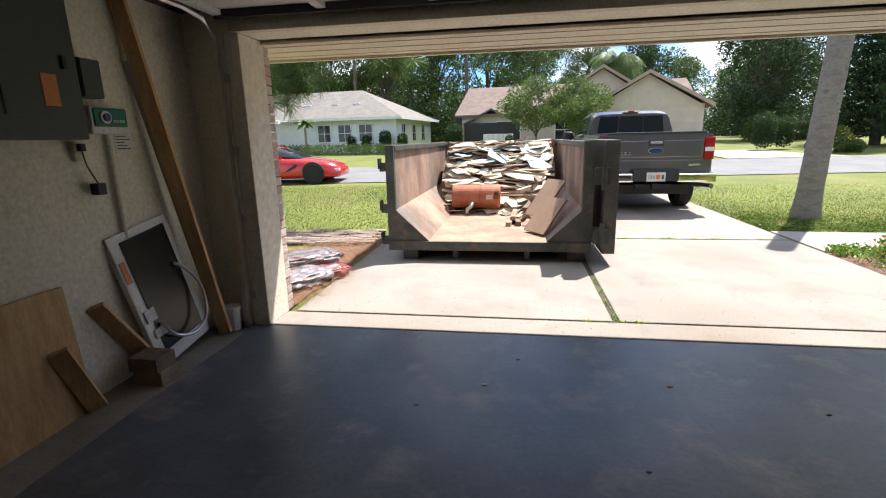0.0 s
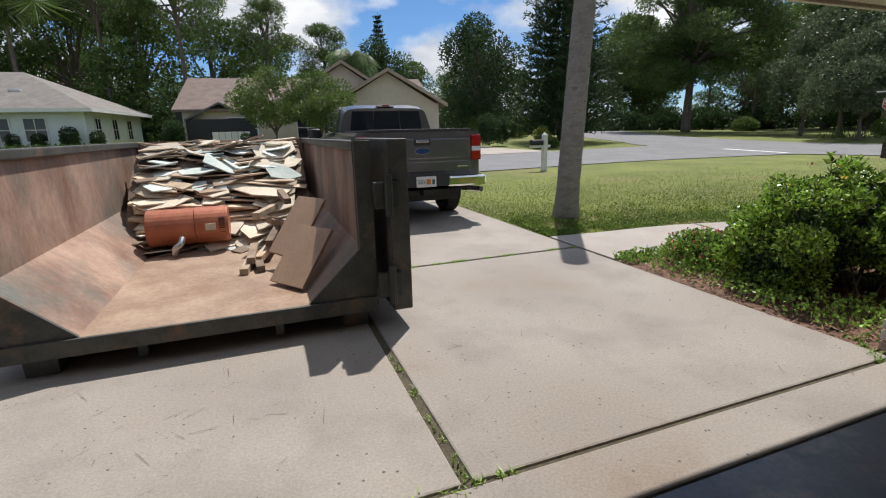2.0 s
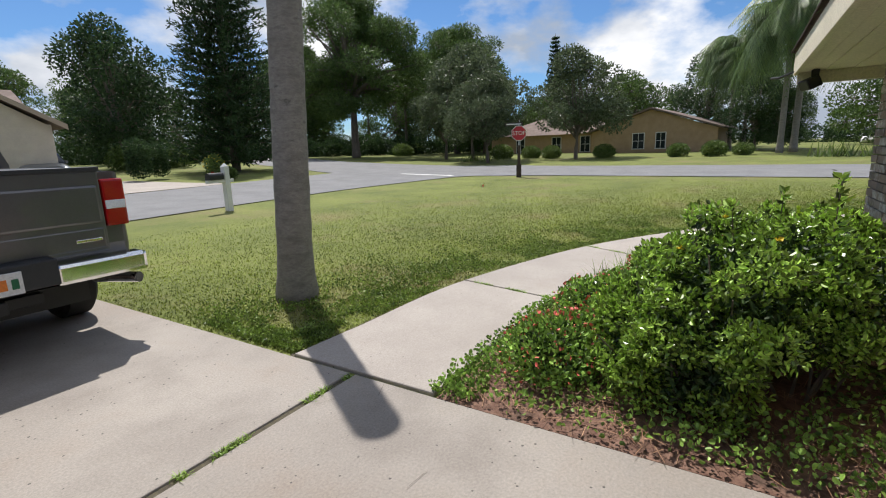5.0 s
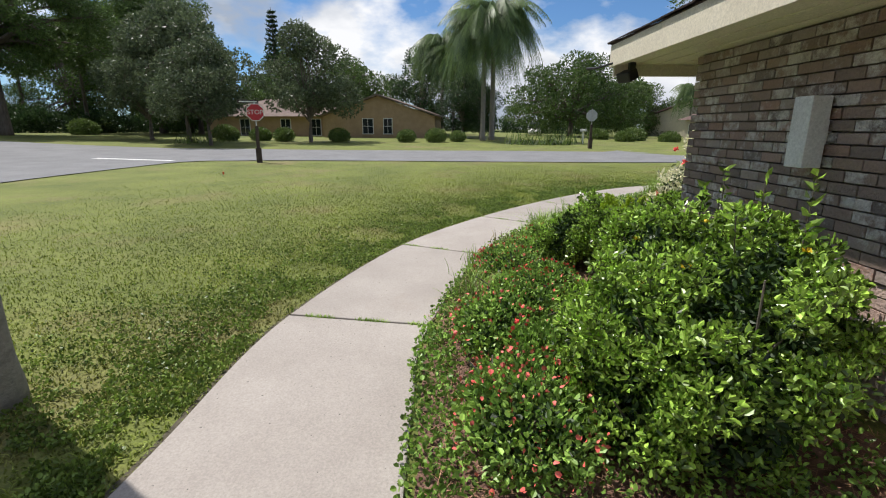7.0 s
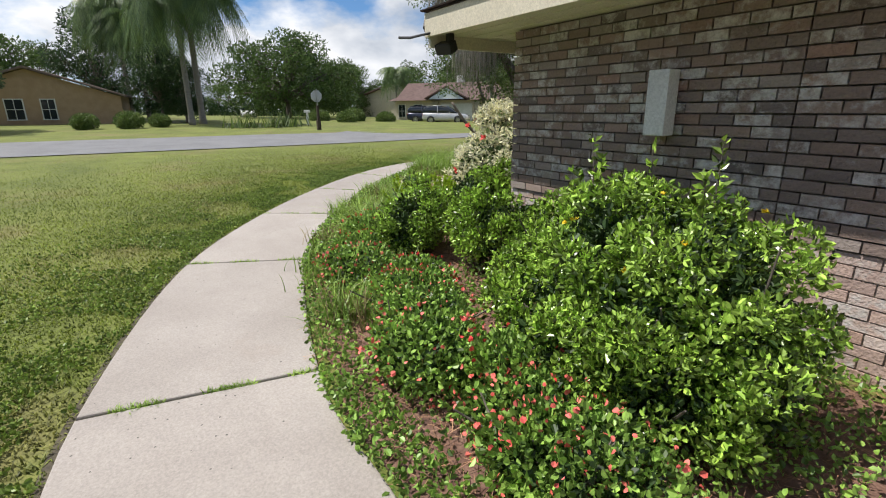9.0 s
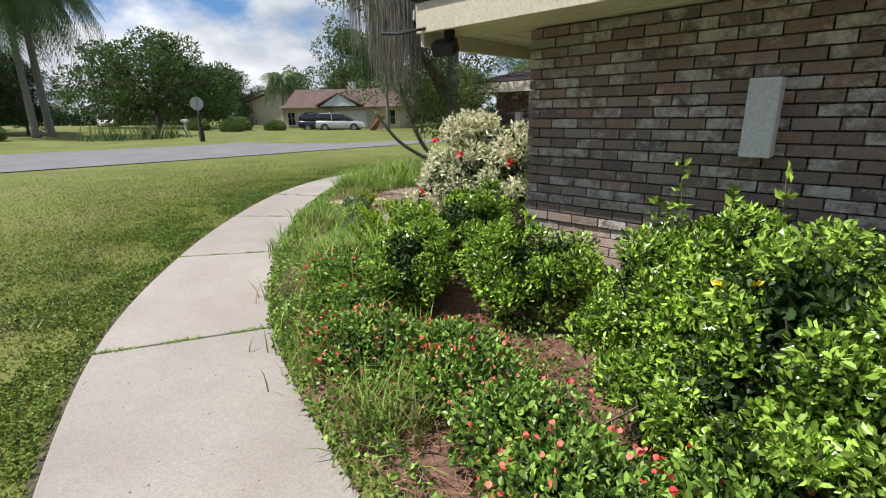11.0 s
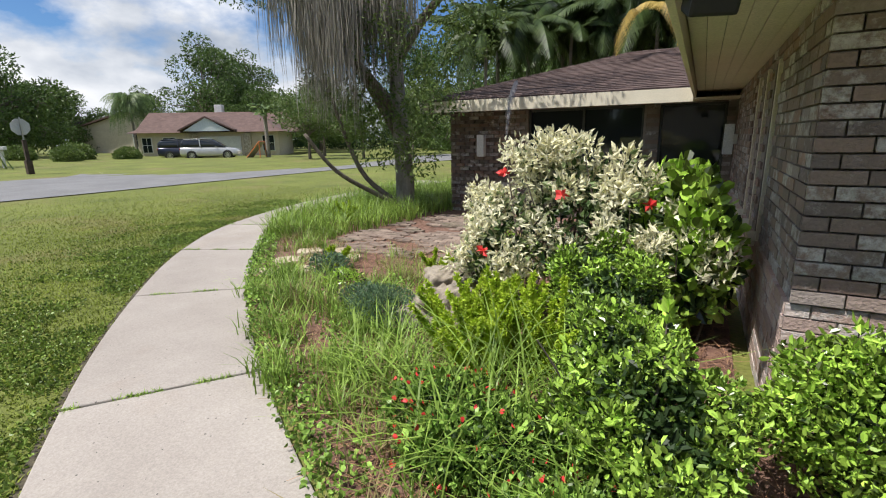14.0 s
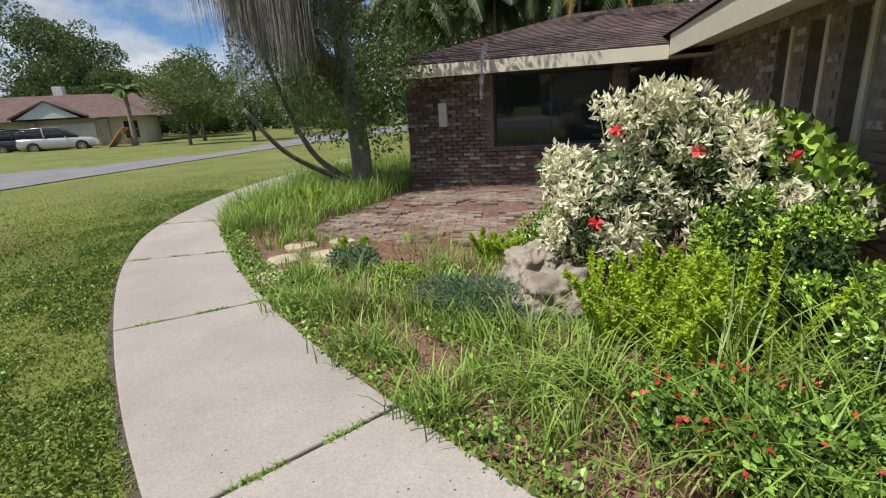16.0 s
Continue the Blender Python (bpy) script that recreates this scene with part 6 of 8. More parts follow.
hC2 = house("house", "grey two-storey house roof far behind the tan house")
part("wall", boxes((0, 9, 0, 9, 0, 4.6)), M["wall_white"], hC2)
part("roof", gable(bmesh.new(), 0, 9, 0, 9, 4.6, 6.4, "x"), M["roof_grey"], hC2)
far_window(hC2, -0.03, 4.5, 3.0, 1.0, 1.1, "-x")
hC2.matrix_world = pose(74, 11.0, 0.3)

# brown-roofed house down the side street
hD = house("house", "long low house with a red-brown roof and double garage")
part("wall", boxes((0, 8, 0, 16, 0, 2.5), (8, 14, 4, 20, 0, 2.5)), M["wall_beige"], hD, "cream rendered walls")
part("roof", hip(bmesh.new(), -0.7, 9.4, -0.8, 16.8, 2.5, 4.7), M["roof_red"], hD, "red-brown shingle roof")
part("roof", gable(bmesh.new(), 6, 14, -6.5, 19, 2.6, 5.0, "y"), M["roof_red"], hD)
bm = gable_wall(bmesh.new(), 5.2, 10.4, 2.6, 3.9, -0.95, "x")
part("gable_wall", bm, M["wall_white"], hD, "white louvred gable")
part("roof", gable(bmesh.new(), -0.9, 4, 4.9, 10.7, 2.75, 4.05, "x", 0.25), M["roof_red"], hD)
part("garage_door", boxes((-0.06, 0.0, 4.4, 9.0, 0, 2.1), *[(-0.08, -0.06, 4.4, 9.0, 0.52 * k, 0.52 * k + 0.48) for k in range(4)]), M["white"], hD, "white double garage door")
for y in (3.6, 9.7):
    part("stone_pillar", boxes((-0.35, 0.1, y - 0.45, y + 0.45, 0, 2.4), bevel=0.03), M["stone"], hD, "fieldstone pillar")
far_window(hD, -0.03, 1.2, 0.6, 1.3, 1.5, "-x")
far_window(hD, -0.03, 12.5, 0.6, 1.3, 1.4, "-x")
far_window(hD, -0.03, 15, 0.6, 1.0, 1.4, "-x")
part("chimney", boxes((9, 10, 9.4, 10.4, 3.5, 5.8), bevel=0.04), M["white"], hD)
hD.matrix_world = pose(44.45, -31.36, -0.02, 0, 0, -54.4) @ Matrix.Diagonal((0.95, 0.8, 0.94, 1))
hE = house("house", "beige house with a red-brown roof beside the oak")
part("wall", boxes((0, 8, 0, 12, 0, 2.5)), M["wall_beige"], hE)
part("roof", gable(bmesh.new(), 0, 8, 0, 12, 2.5, 4.6, "x"), M["roof_red"], hE)
bm = gable_wall(bmesh.new(), 0, 12, 2.45, 4.4, 0.07, "x")
part("gable_wall", bm, M["wall_beige"], hE)
far_window(hE, -0.03, 5, 0.7, 1.2, 1.3, "-x")
hE.matrix_world = pose(75.2, -42.6, 0, 0, 0, -54) @ Matrix.Scale(1.3, 4)
gl = tagged(empty("sports_goal"), "orange-framed practice goal with pale net on the far lawn", "goal")
bm = bmesh.new()
for a, b in (((0, 0, 0), (0, 0, 1.4)), ((2, 0, 0), (2, 0, 1.4)), ((0, 0, 1.4), (2, 0, 1.4)), ((0, 0, 1.4), (0, 1.2, 0)), ((2, 0, 1.4), (2, 1.2, 0))):
    tube(bm, [a, b], 0.04, 8)
part("goal_frame", bm, plain("orange_frame", (0.6, 0.18, 0.06), 0.5), gl)
bm = bmesh.new()
prism(bm, [(0, 1.38), (1.2, 0.0), (1.19, 0.0), (0, 1.37)], 0.02, 1.98, "x")
part("net", bm, plain("pale_net", (0.5, 0.45, 0.38), 0.9), gl)
gl.matrix_world = pose(40.6, -25.6, 0, 0, 0, -55)
strip("driveway_2", [(39.0, -16.6), (40, -19.5), (43, -25)], [(48, -16.8), (49.6, -19), (50, -23.5)], M["walkway"], 0.012, "pale concrete driveway of the far house", "driveway")
strip("driveway_3", [(10.3, 20.2), (10.4, 24), (10.2, 27)], [(15.6, 20.8), (14.8, 24), (14.4, 27)], M["walkway"], 0.012, "pale concrete driveway of the beige house", "driveway")


def shrub(name, label, blobs, n, leaf, mat, m, seed, ratio=0.55, up=0.4, shell=0.5, category="shrub", stems=True, group="", lumps=0, rounded=False, inner=False):
    """A low shrub: woody stems and single leaves."""
    rg = np.random.default_rng(seed)
    t = tagged(empty(name), label, category, group)
    if stems:
        bm = bmesh.new()
        for b in blobs:
            for _ in range(4):
                e = Vector((b[0] + rg.normal() * b[3] * 0.5, b[1] + rg.normal() * b[4] * 0.5, b[2] + b[5] * rg.uniform(0.1, 0.8)))
                s = Vector((b[0] * 0.8 + rg.normal() * 0.06, b[1] * 0.8 + rg.normal() * 0.06, -0.04))
                tube(bm, [tuple(s), tuple(s.lerp(e, 0.5) + Vector((rg.normal() * 0.04, rg.normal() * 0.04, 0))), tuple(e)], [0.012, 0.009, 0.004], 5)
        part("woody_base", bm, M["bark"], t)
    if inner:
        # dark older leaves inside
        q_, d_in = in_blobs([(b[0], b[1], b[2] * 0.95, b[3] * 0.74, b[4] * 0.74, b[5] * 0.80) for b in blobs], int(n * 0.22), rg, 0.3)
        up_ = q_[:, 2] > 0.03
        leaves("old_foliage", q_[up_], leaf * 1.25, M["shade_leaf"], t, rg, up, ratio, d_in[up_] * 0.5, rounded=rounded)
    if lumps:
        # small leafy tufts on the outside of each mass, with gaps between them
        tufts = []
        for b in blobs:
            for _ in range(lumps):
                v = rg.normal(size=3); v[2] = abs(v[2]) - 0.65; v /= np.linalg.norm(v)
                r_ = rg.uniform(0.05, 0.14); f_ = rg.uniform(0.72, 1.02)
                tufts.append((b[0] + v[0] * b[3] * f_, b[1] + v[1] * b[4] * f_, max(0.06, b[2] + v[2] * b[5] * f_), r_, r_, r_ * 0.9))
        blobs = tufts
    p, d = in_blobs(blobs, n, rg, shell)
    ok_ = p[:, 2] > 0.01
    leaves("foliage", p[ok_], leaf, M[mat], t, rg, up, ratio, d[ok_] * (0.5 if lumps else 0.8) + np.array([0, 0, 0.4]), rounded=rounded)
    t.matrix_world = m
    return t


# hedges and shrubs before the far houses
hedge_blobs = [(x * 0.5, 0, 0.35, 0.45, 0.5, 0.38) for x in range(-7, 8)]
hg = shrub("hedge", "low clipped green hedge before the white house", hedge_blobs, 4000, 0.12, "oak_leaf", pose(-18, 29.6, tz(-18, 29.6), 0, 0, -4), 51, category="hedge", stems=False)
for x, y, s in ((-10.6, 29.0, 1.0), (-25.5, 28.5, 1.1), (-33, 28, 1.2)):
    copy_thing(hg, pose(x, y, tz(x, y), 0, 0, -4) @ Matrix.Scale(s, 4))
bx = shrub("shrub", "clipped upright green shrub by the white house", [(0, 0, 0.5 + 0.35 * k, 0.42, 0.42, 0.4) for k in range(3)], 2600, 0.10, "dark_leaf", pose(-8.8, 30.6, tz(-9, 30.6)), 52, stems=False)
for x, y, s in ((-10.4, 31.2, 0.8), (-11.6, 31.4, 0.8), (-7.6, 31.0, 0.85), (-21, 28.6, 0.9), (14.6, 26.6, 1.3), (16.0, 27.4, 1.15), (0.2, 28.8, 0.7), (-3.6, 30, 1.2), (-1.7, 34, 1.3), (-4.6, 35, 1.0)):
    copy_thing(bx, pose(x, y, tz(x, y)) @ Matrix.Scale(s, 4))
rs = shrub("shrub", "rounded green shrub on the far lawn", [(0, 0, 0.45, 0.85, 0.85, 0.6), (0.6, 0.3, 0.4, 0.5, 0.5, 0.45)], 3200, 0.13, "light_leaf", pose(42.4, 10.4, tz(42, 10)), 53, stems=False)
for x, y, s in ((43.5, 15.2, 1.0), (44.5, 17.5, 1.0), (42.6, 5.0, 0.9), (42.6, 2.6, 1.0), (43.4, 0.8, 0.8), (44.6, 20.5, 1.2), (48.2, -19.2, 1.1), (50.4, -16.6, 1.4), (47.6, -14.8, 1.1), (53, -14, 1.2), (17.3, 24.0, 0.7), (20, 39, 1.6), (24, 40, 1.4), (29, 47, 1.5), (33, 50, 1.4), (40, 52, 1.5), (55, 40, 1.5), (64, 44, 1.5)):
    copy_thing(rs, pose(x, y, tz(x, y), 0, 0, x * 37 % 360) @ Matrix.Scale(s, 4))
th = shrub("thicket", "dark dense understorey bushes below the far trees", [(x * 1.5, 0.5 * math.sin(x * 2.3), 1.0 + 0.35 * math.sin(x * 1.7), 1.3, 1.1, 1.25 + 0.3 * math.sin(x * 3.1)) for x in range(-4, 5)], 5200, 0.30, "dark_leaf", pose(34, 64, tz(34, 64), 0, 0, 0), 58, stems=False, category="bushes", group="bushes below the far trees")
for k, (x, y, rz) in enumerate(((46, 62, -20), (58, 58, -30), (68, 50, -50), (76, 40, -60), (82, 28, -70), (86, 14, -80), (88, 0, 90), (24, 66, 0), (12, 64, 0), (62, 44, -40), (52, 50, -30), (90, -16, 80), (84, -40, 60), (72, -56, 40), (56, -58, 10), (40, -60, 0), (-30, 52, 0), (-14, 50, 0), (-44, 50, 0))):
    copy_thing(th, pose(x, y, tz(x, y) - 0.1, 0, 0, rz) @ Matrix.Scale(1.0 + 0.12 * (k % 3), 4))
yb = shrub("flowering_shrub", "small shrub with yellow flowers by the street", [(0, 0, 0.7, 0.45, 0.45, 0.55)], 900, 0.12, "light_leaf", pose(16.6, 23.4, tz(16.6, 23.4)), 54)
rg = np.random.default_rng(3)
p_, d_ = in_blobs([(0, 0, 0.75, 0.48, 0.48, 0.5)], 60, rg, 0.9)
leaves("blossom", p_, 0.09, plain("yellow_petal", (0.75, 0.55, 0.03), 0.6), yb, rg, 0.3, 0.9, d_)
ag = tagged(empty("agave_clump"), "spiky yellow-green strap-leaved clump on the far corner", "shrub")
P_ = []
for k in range(90):
    a, L = rg.uniform(0, 6.28), rg.uniform(0.8, 1.4)
    b = np.array([rg.normal() * 0.5, rg.normal() * 1.2, 0])
    dd = np.array([math.cos(a) * 0.6, math.sin(a) * 0.6, 0.9])
    sd = np.array([-math.sin(a), math.cos(a), 0]) * 0.05
    P_ += [b - sd, b + sd, b + dd * L]
mesh_np("foliage", np.array(P_), np.arange(len(P_)).reshape(-1, 3), M["light_leaf"], ag)
ag.matrix_world = pose(39.5, -4.8, tz(39.5, -4.8))
copy_thing(ag, pose(40.5, -7.0, tz(40.5, -7), 0, 0, 60))
copy_thing(ag, pose(40.0, 20.5, tz(40, 20), 0, 0, 60) @ Matrix.Scale(0.8, 4))

# ---------------------------------------------------------------- garden beds
def sheet_poly(name, outline, material, dz, label, category="garden bed", step=0.12, amp=0.03, seed=0):
    """A gently uneven bed inside an outline."""
    xs = [p[0] for p in outline]; ys = [p[1] for p in outline]
    X = np.arange(min(xs), max(xs) + step, step); Y = np.arange(min(ys), max(ys) + step, step)
    gx, gy = np.meshgrid(X, Y)
    inside = np.zeros(gx.shape, bool)
    n = len(outline)
    for i in range(n):
        (x1, y1), (x2, y2) = outline[i], outline[(i + 1) % n]
        c = ((y1 > gy) != (y2 > gy)) & (gx < (x2 - x1) * (gy - y1) / (y2 - y1 + 1e-12) + x1)
        inside ^= c
    z = np.zeros(gx.shape)
    for i in range(gx.shape[0]):
        for k in range(gx.shape[1]):
            z[i, k] = dz + amp * noise.noise(Vector((gx[i, k] * 2.3, gy[i, k] * 2.3, seed)))
    v = np.stack([gx, gy, z], -1).reshape(-1, 3)
    nx = len(X)
    ok_ = inside[:-1, :-1] & inside[1:, :-1] & inside[:-1, 1:] & inside[1:, 1:]
    i = np.argwhere(ok_)
    b = i[:, 0] * nx + i[:, 1]
    f = np.stack([b, b + 1, b + nx + 1, b + nx], 1)
    return tagged(mesh_np(name, v, f, material, smooth=True), label, category, kind="structure")


bed_edge = [tuple(p.to_2d()) for p in RS if p.x < 15.6 and p.y > -9.5]
sheet_poly("ground_bed", [(4.36, 0.10)] + [(x, y - 0.02) for x, y in bed_edge] + [(13.2, -9.3), (12.7, -6.2), (7.6, -6.2), (7.6, 0.02)], M["mulch"], -0.005, "garden bed of red-brown pine straw mulch", amp=0.03)
tagged(part("ground_bed_edge", boxes((4.34, 4.52, 0.10, 2.47, -0.06, -0.010)), M["mulch"]), "mulch at the edge of the drive", "garden bed", kind="structure")
sheet_poly("ground_straw", [(-3.0, 0.05), (-1.13, 0.05), (-1.13, 2.4), (-1.16, 3.6), (-1.9, 2.1), (-3.0, 2.0)], surf("fresh_straw", (0.13, 0.065, 0.035), (0.27, 0.145, 0.075), 16, 0.95, 0.9, fine=80), 0.0, "orange-brown pine straw beside the drive", amp=0.035, seed=4)

# ---------------------------------------------------------------- shrubs along the walk
near = [
    ((5.12, 1.02), [(0, 0, 0.55, 0.46, 0.44, 0.46), (0.3, -0.35, 0.60, 0.42, 0.34, 0.46), (0.1, 0.35, 0.44, 0.36, 0.27, 0.36), (0.45, 0.1, 0.70, 0.34, 0.34, 0.36), (-0.05, 0.4, 0.26, 0.38, 0.28, 0.25), (0.42, 0.44, 0.28, 0.38, 0.28, 0.26), (-0.26, 0.1, 0.32, 0.28, 0.34, 0.30), (0.32, -0.62, 0.58, 0.34, 0.22, 0.40)], 13000, "bush_dark"),
    ((5.72, 0.86), [(0, 0, 0.55, 0.44, 0.44, 0.46), (0.22, -0.3, 0.62, 0.34, 0.34, 0.42), (-0.1, 0.35, 0.42, 0.34, 0.27, 0.34), (0.1, -0.4, 0.7, 0.26, 0.26, 0.33), (0.15, 0.42, 0.28, 0.38, 0.28, 0.26)], 9400, "bush_leaf"),
    ((6.26, 0.64), [(0, 0, 0.46, 0.34, 0.36, 0.40), (-0.1, -0.22, 0.56, 0.28, 0.25, 0.36), (0.02, 0.25, 0.36, 0.28, 0.24, 0.28)], 4600, "bush_leaf"),
    ((7.26, 0.50), [(0, 0, 0.40, 0.30, 0.30, 0.33), (0.16, 0.06, 0.38, 0.24, 0.24, 0.29), (-0.2, -0.1, 0.42, 0.24, 0.23, 0.31)], 4400, "bush_leaf"),
    ((8.12, 0.86), [(0, 0, 0.38, 0.30, 0.28, 0.33), (0.14, -0.2, 0.44, 0.26, 0.23, 0.30), (-0.08, 0.17, 0.3, 0.24, 0.20, 0.26)], 4300, "bush_dark"),
    ((8.42, -0.12), [(0, 0, 0.42, 0.35, 0.36, 0.36), (0.1, -0.38, 0.48, 0.32, 0.28, 0.34)], 4400, "bush_leaf"),
    ((8.10, -1.35), [(0, 0, 0.65, 0.32, 0.42, 0.55), (0.05, -0.35, 0.85, 0.32, 0.34, 0.42), (-0.1, 0.3, 0.6, 0.28, 0.28, 0.45)], 2600, "bush_leaf"),
    ((9.75, -2.0), [(0, 0, 0.22, 0.24, 0.24, 0.24), (0.15, 0.15, 0.2, 0.2, 0.2, 0.2)], 1200, "bush_leaf"),
]
for i, ((x, y), blobs, n, mat) in enumerate(near):
    big_leaf = i == 6
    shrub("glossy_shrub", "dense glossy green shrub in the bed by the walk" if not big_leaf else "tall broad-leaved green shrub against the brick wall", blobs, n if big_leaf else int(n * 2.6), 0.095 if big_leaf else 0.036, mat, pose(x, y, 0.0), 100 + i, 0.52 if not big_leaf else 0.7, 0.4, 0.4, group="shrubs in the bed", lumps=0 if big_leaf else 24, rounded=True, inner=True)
# a few yellow blossoms of a vine on the first shrubs
yr = np.random.default_rng(210)
for x, y, z in ((5.1, 1.25, 0.88), (5.35, 1.05, 1.04), (5.28, 1.38, 0.74), (5.75, 1.2, 0.86), (5.0, 0.8, 0.98), (5.9, 1.1, 0.8)):
    a = np.arange(5) * 1.26
    bl_ = leaves("blossom", np.repeat(np.array([[0.0, 0.0, 0.0]]), 5, 0), 0.026, plain("yellow_vine_petal", (0.80, 0.58, 0.03), 0.6), None, yr, 0.3, 0.9, np.stack([np.cos(a), np.sin(a), np.ones(5) * 0.5], 1) * 2.2)
    bl_.location = (x, y, z)
    tagged(bl_, "small yellow blossom among the shrub leaves", "flower", "yellow blossoms")
# upright shoots above the shrubs
for i, (x, y, h) in enumerate(((5.35, 0.55, 1.25), (5.7, 0.5, 1.2), (6.2, 0.45, 1.22), (6.0, 0.75, 1.12), (6.35, 0.48, 1.0), (5.2, 0.9, 1.12), (7.25, 0.45, 0.82), (6.3, 0.6, 0.98), (8.1, 0.8, 0.8), (7.45, 0.5, 0.76))):
    rg = np.random.default_rng(200 + i)
    t = tagged(empty("shrub_shoot"), "upright leafy shoot rising above the shrubs", "shrub", "shoots above the shrubs")
    bm = bmesh.new()
    e = (rg.normal() * 0.06, rg.normal() * 0.06, h)
    tube(bm, [(0, 0, 0), (e[0] * 0.4, e[1] * 0.4, h * 0.5), e], [0.008, 0.006, 0.003], 5)
    part("stem", bm, M["bark"], t)
    f = rg.uniform(0.55, 1.02, 46)
    p = np.stack([e[0] * f, e[1] * f, h * f], 1) + rg.normal(size=(46, 3)) * 0.008
    a = rg.uniform(0, 6.28, 46)
    leaves("foliage", p, 0.06, M["bush_leaf"], t, rg, 0.2, 0.5, np.stack([np.cos(a), np.sin(a), np.full(46, 0.8)], 1) * 1.4)
    t.matrix_world = pose(x, y, 0)

# crown of thorns with small red flowers, and creeping ground cover
M["thorn_leaf"] = leafy("thorn_leaf", (0.140, 0.250, 0.045), (0.300, 0.460, 0.088), 0.4, 0.2, 0.7, 6)
M["petal"] = surf("coral_petal", (0.72, 0.10, 0.08), (0.85, 0.22, 0.17), 12, 0.6, island=0.2)
M["petal_red"] = surf("red_petal", (0.68, 0.03, 0.03), (0.80, 0.08, 0.07), 12, 0.6, island=0.2)
for i, (x, y, r, h, fl_) in enumerate(((4.95, 1.95, 0.36, 0.34, 130), (5.25, 1.85, 0.34, 0.30, 110), (6.0, 1.95, 0.34, 0.36, 90), (6.35, 1.75, 0.34, 0.36, 60), (6.85, 1.55, 0.36, 0.28, 80), (7.6, 1.65, 0.36, 0.32, 100), (7.15, 1.35, 0.32, 0.28, 70), (8.75, 0.95, 0.36, 0.30, 60), (9.05, 0.75, 0.30, 0.28, 50), (5.6, 1.7, 0.3, 0.34, 60), (8.3, 1.3, 0.3, 0.24, 40))):
    rg = np.random.default_rng(300 + i)
    bl_ = [(0, 0, h * 0.5, r, r * 0.85, h * 0.55), (r * 0.5, 0.1, h * 0.45, r * 0.6, r * 0.6, h * 0.5)]
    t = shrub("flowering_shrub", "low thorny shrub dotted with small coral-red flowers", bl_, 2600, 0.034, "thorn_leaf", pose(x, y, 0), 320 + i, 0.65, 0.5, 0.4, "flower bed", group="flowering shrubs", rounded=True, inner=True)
    p, d = in_blobs(bl_, int(fl_ * 1.9), rg, 0.92)
    k = p[:, 2] > 0.08
    leaves("blossom", p[k] + d[k] * 0.03, 0.023, M["petal" if i < 6 else "petal_red"], t, rg, 0.5, 1.0, d[k], rounded=True)
rg = np.random.default_rng(77)


def along(edge, n, w0, w1, lo, hi):
    """Points along an edge, w0 to w1 to its right."""
    i = rg.uniform(lo, hi, n)
    k = i.astype(int); f = (i - k)[:, None]
    E_ = np.array([(p.x, p.y) for p in edge])
    k = np.clip(k, 0, len(E_) - 2)
    p = E_[k] * (1 - f) + E_[k + 1] * f
    d = E_[k + 1] - E_[k]; d = d / (np.linalg.norm(d, axis=1)[:, None] + 1e-9)
    return p + np.stack([d[:, 1], -d[:, 0]], 1) * rg.uniform(w0, w1, n)[:, None]


q = along(RS, 6500, -0.03, 0.26, 0, 60)
gc_ = leaves("ground_cover", np.column_stack([q, rg.uniform(0.01, 0.085, len(q))]), 0.030, M["thorn_leaf"], None, rg, 0.9, 0.75, rounded=True)
tagged(gc_, "creeping green ground cover along the edge of the walk", "ground cover", kind="stuff")
q = np.column_stack([rg.uniform(4.36, 4.95, 1500), rg.uniform(0.1, 2.4, 1500)])
q2 = np.column_stack([rg.uniform(4.7, 12.2, 26000), rg.uniform(-1.2, 2.2, 26000)])
q2 = q2[(q2[:, 0] > 8.3) | (q2[:, 1] > 0.1)]
lim = np.interp(q2[:, 0], [p.x for p in RS], [p.y for p in RS])
q2 = q2[q2[:, 1] < lim]
q2 = q2[[noise.noise(Vector((a * 1.6, b * 1.6, 3))) > 0.02 for a, b in q2]]
q = np.concatenate([q, q2])
tagged(leaves("ground_cover", np.column_stack([q, rg.uniform(0.01, 0.13, len(q))]), 0.030, M["thorn_leaf"], None, rg, 0.85, 0.7, rounded=True), "low green weeds and seedlings over the mulch", "ground cover", kind="stuff")


def blades(name, base, length, width, material, parent, rg, lean=0.5, segs=3):
    """Arching blades of grass, each a tapering strip."""
    n = len(base)
    a = rg.uniform(0, 6.28, n)
    L = length * rg.uniform(0.6, 1.25, n)
    d = np.stack([np.cos(a), np.sin(a)], 1)
    s = np.stack([-np.sin(a), np.cos(a), np.zeros(n)], 1)
    ln = lean * rg.uniform(0.3, 1.3, n)
    V = np.empty((n, 2 * segs + 1, 3))
    for k in range(segs + 1):
        f = k / segs
        h = L * (f - 0.45 * ln * f * f)
        o = L * ln * f * f
        c = np.column_stack([base[:, 0] + d[:, 0] * o, base[:, 1] + d[:, 1] * o, base[:, 2] + h])
        if k < segs:
            w = (width * (1 - 0.6 * f)) * 0.5
            V[:, 2 * k], V[:, 2 * k + 1] = c - s * w, c + s * w
        else:
            V[:, 2 * segs] = c
    m = 2 * segs + 1
    b = np.arange(n)[:, None] * m
    F = []
    for k in range(segs - 1):
        F += [b + [2 * k, 2 * k + 1, 2 * k + 3], b + [2 * k, 2 * k + 3, 2 * k + 2]]
    F += [b + [2 * segs - 2, 2 * segs - 1, 2 * segs]]
    return mesh_np(name, V, np.concatenate(F, 1).reshape(-1, 3), material, parent)


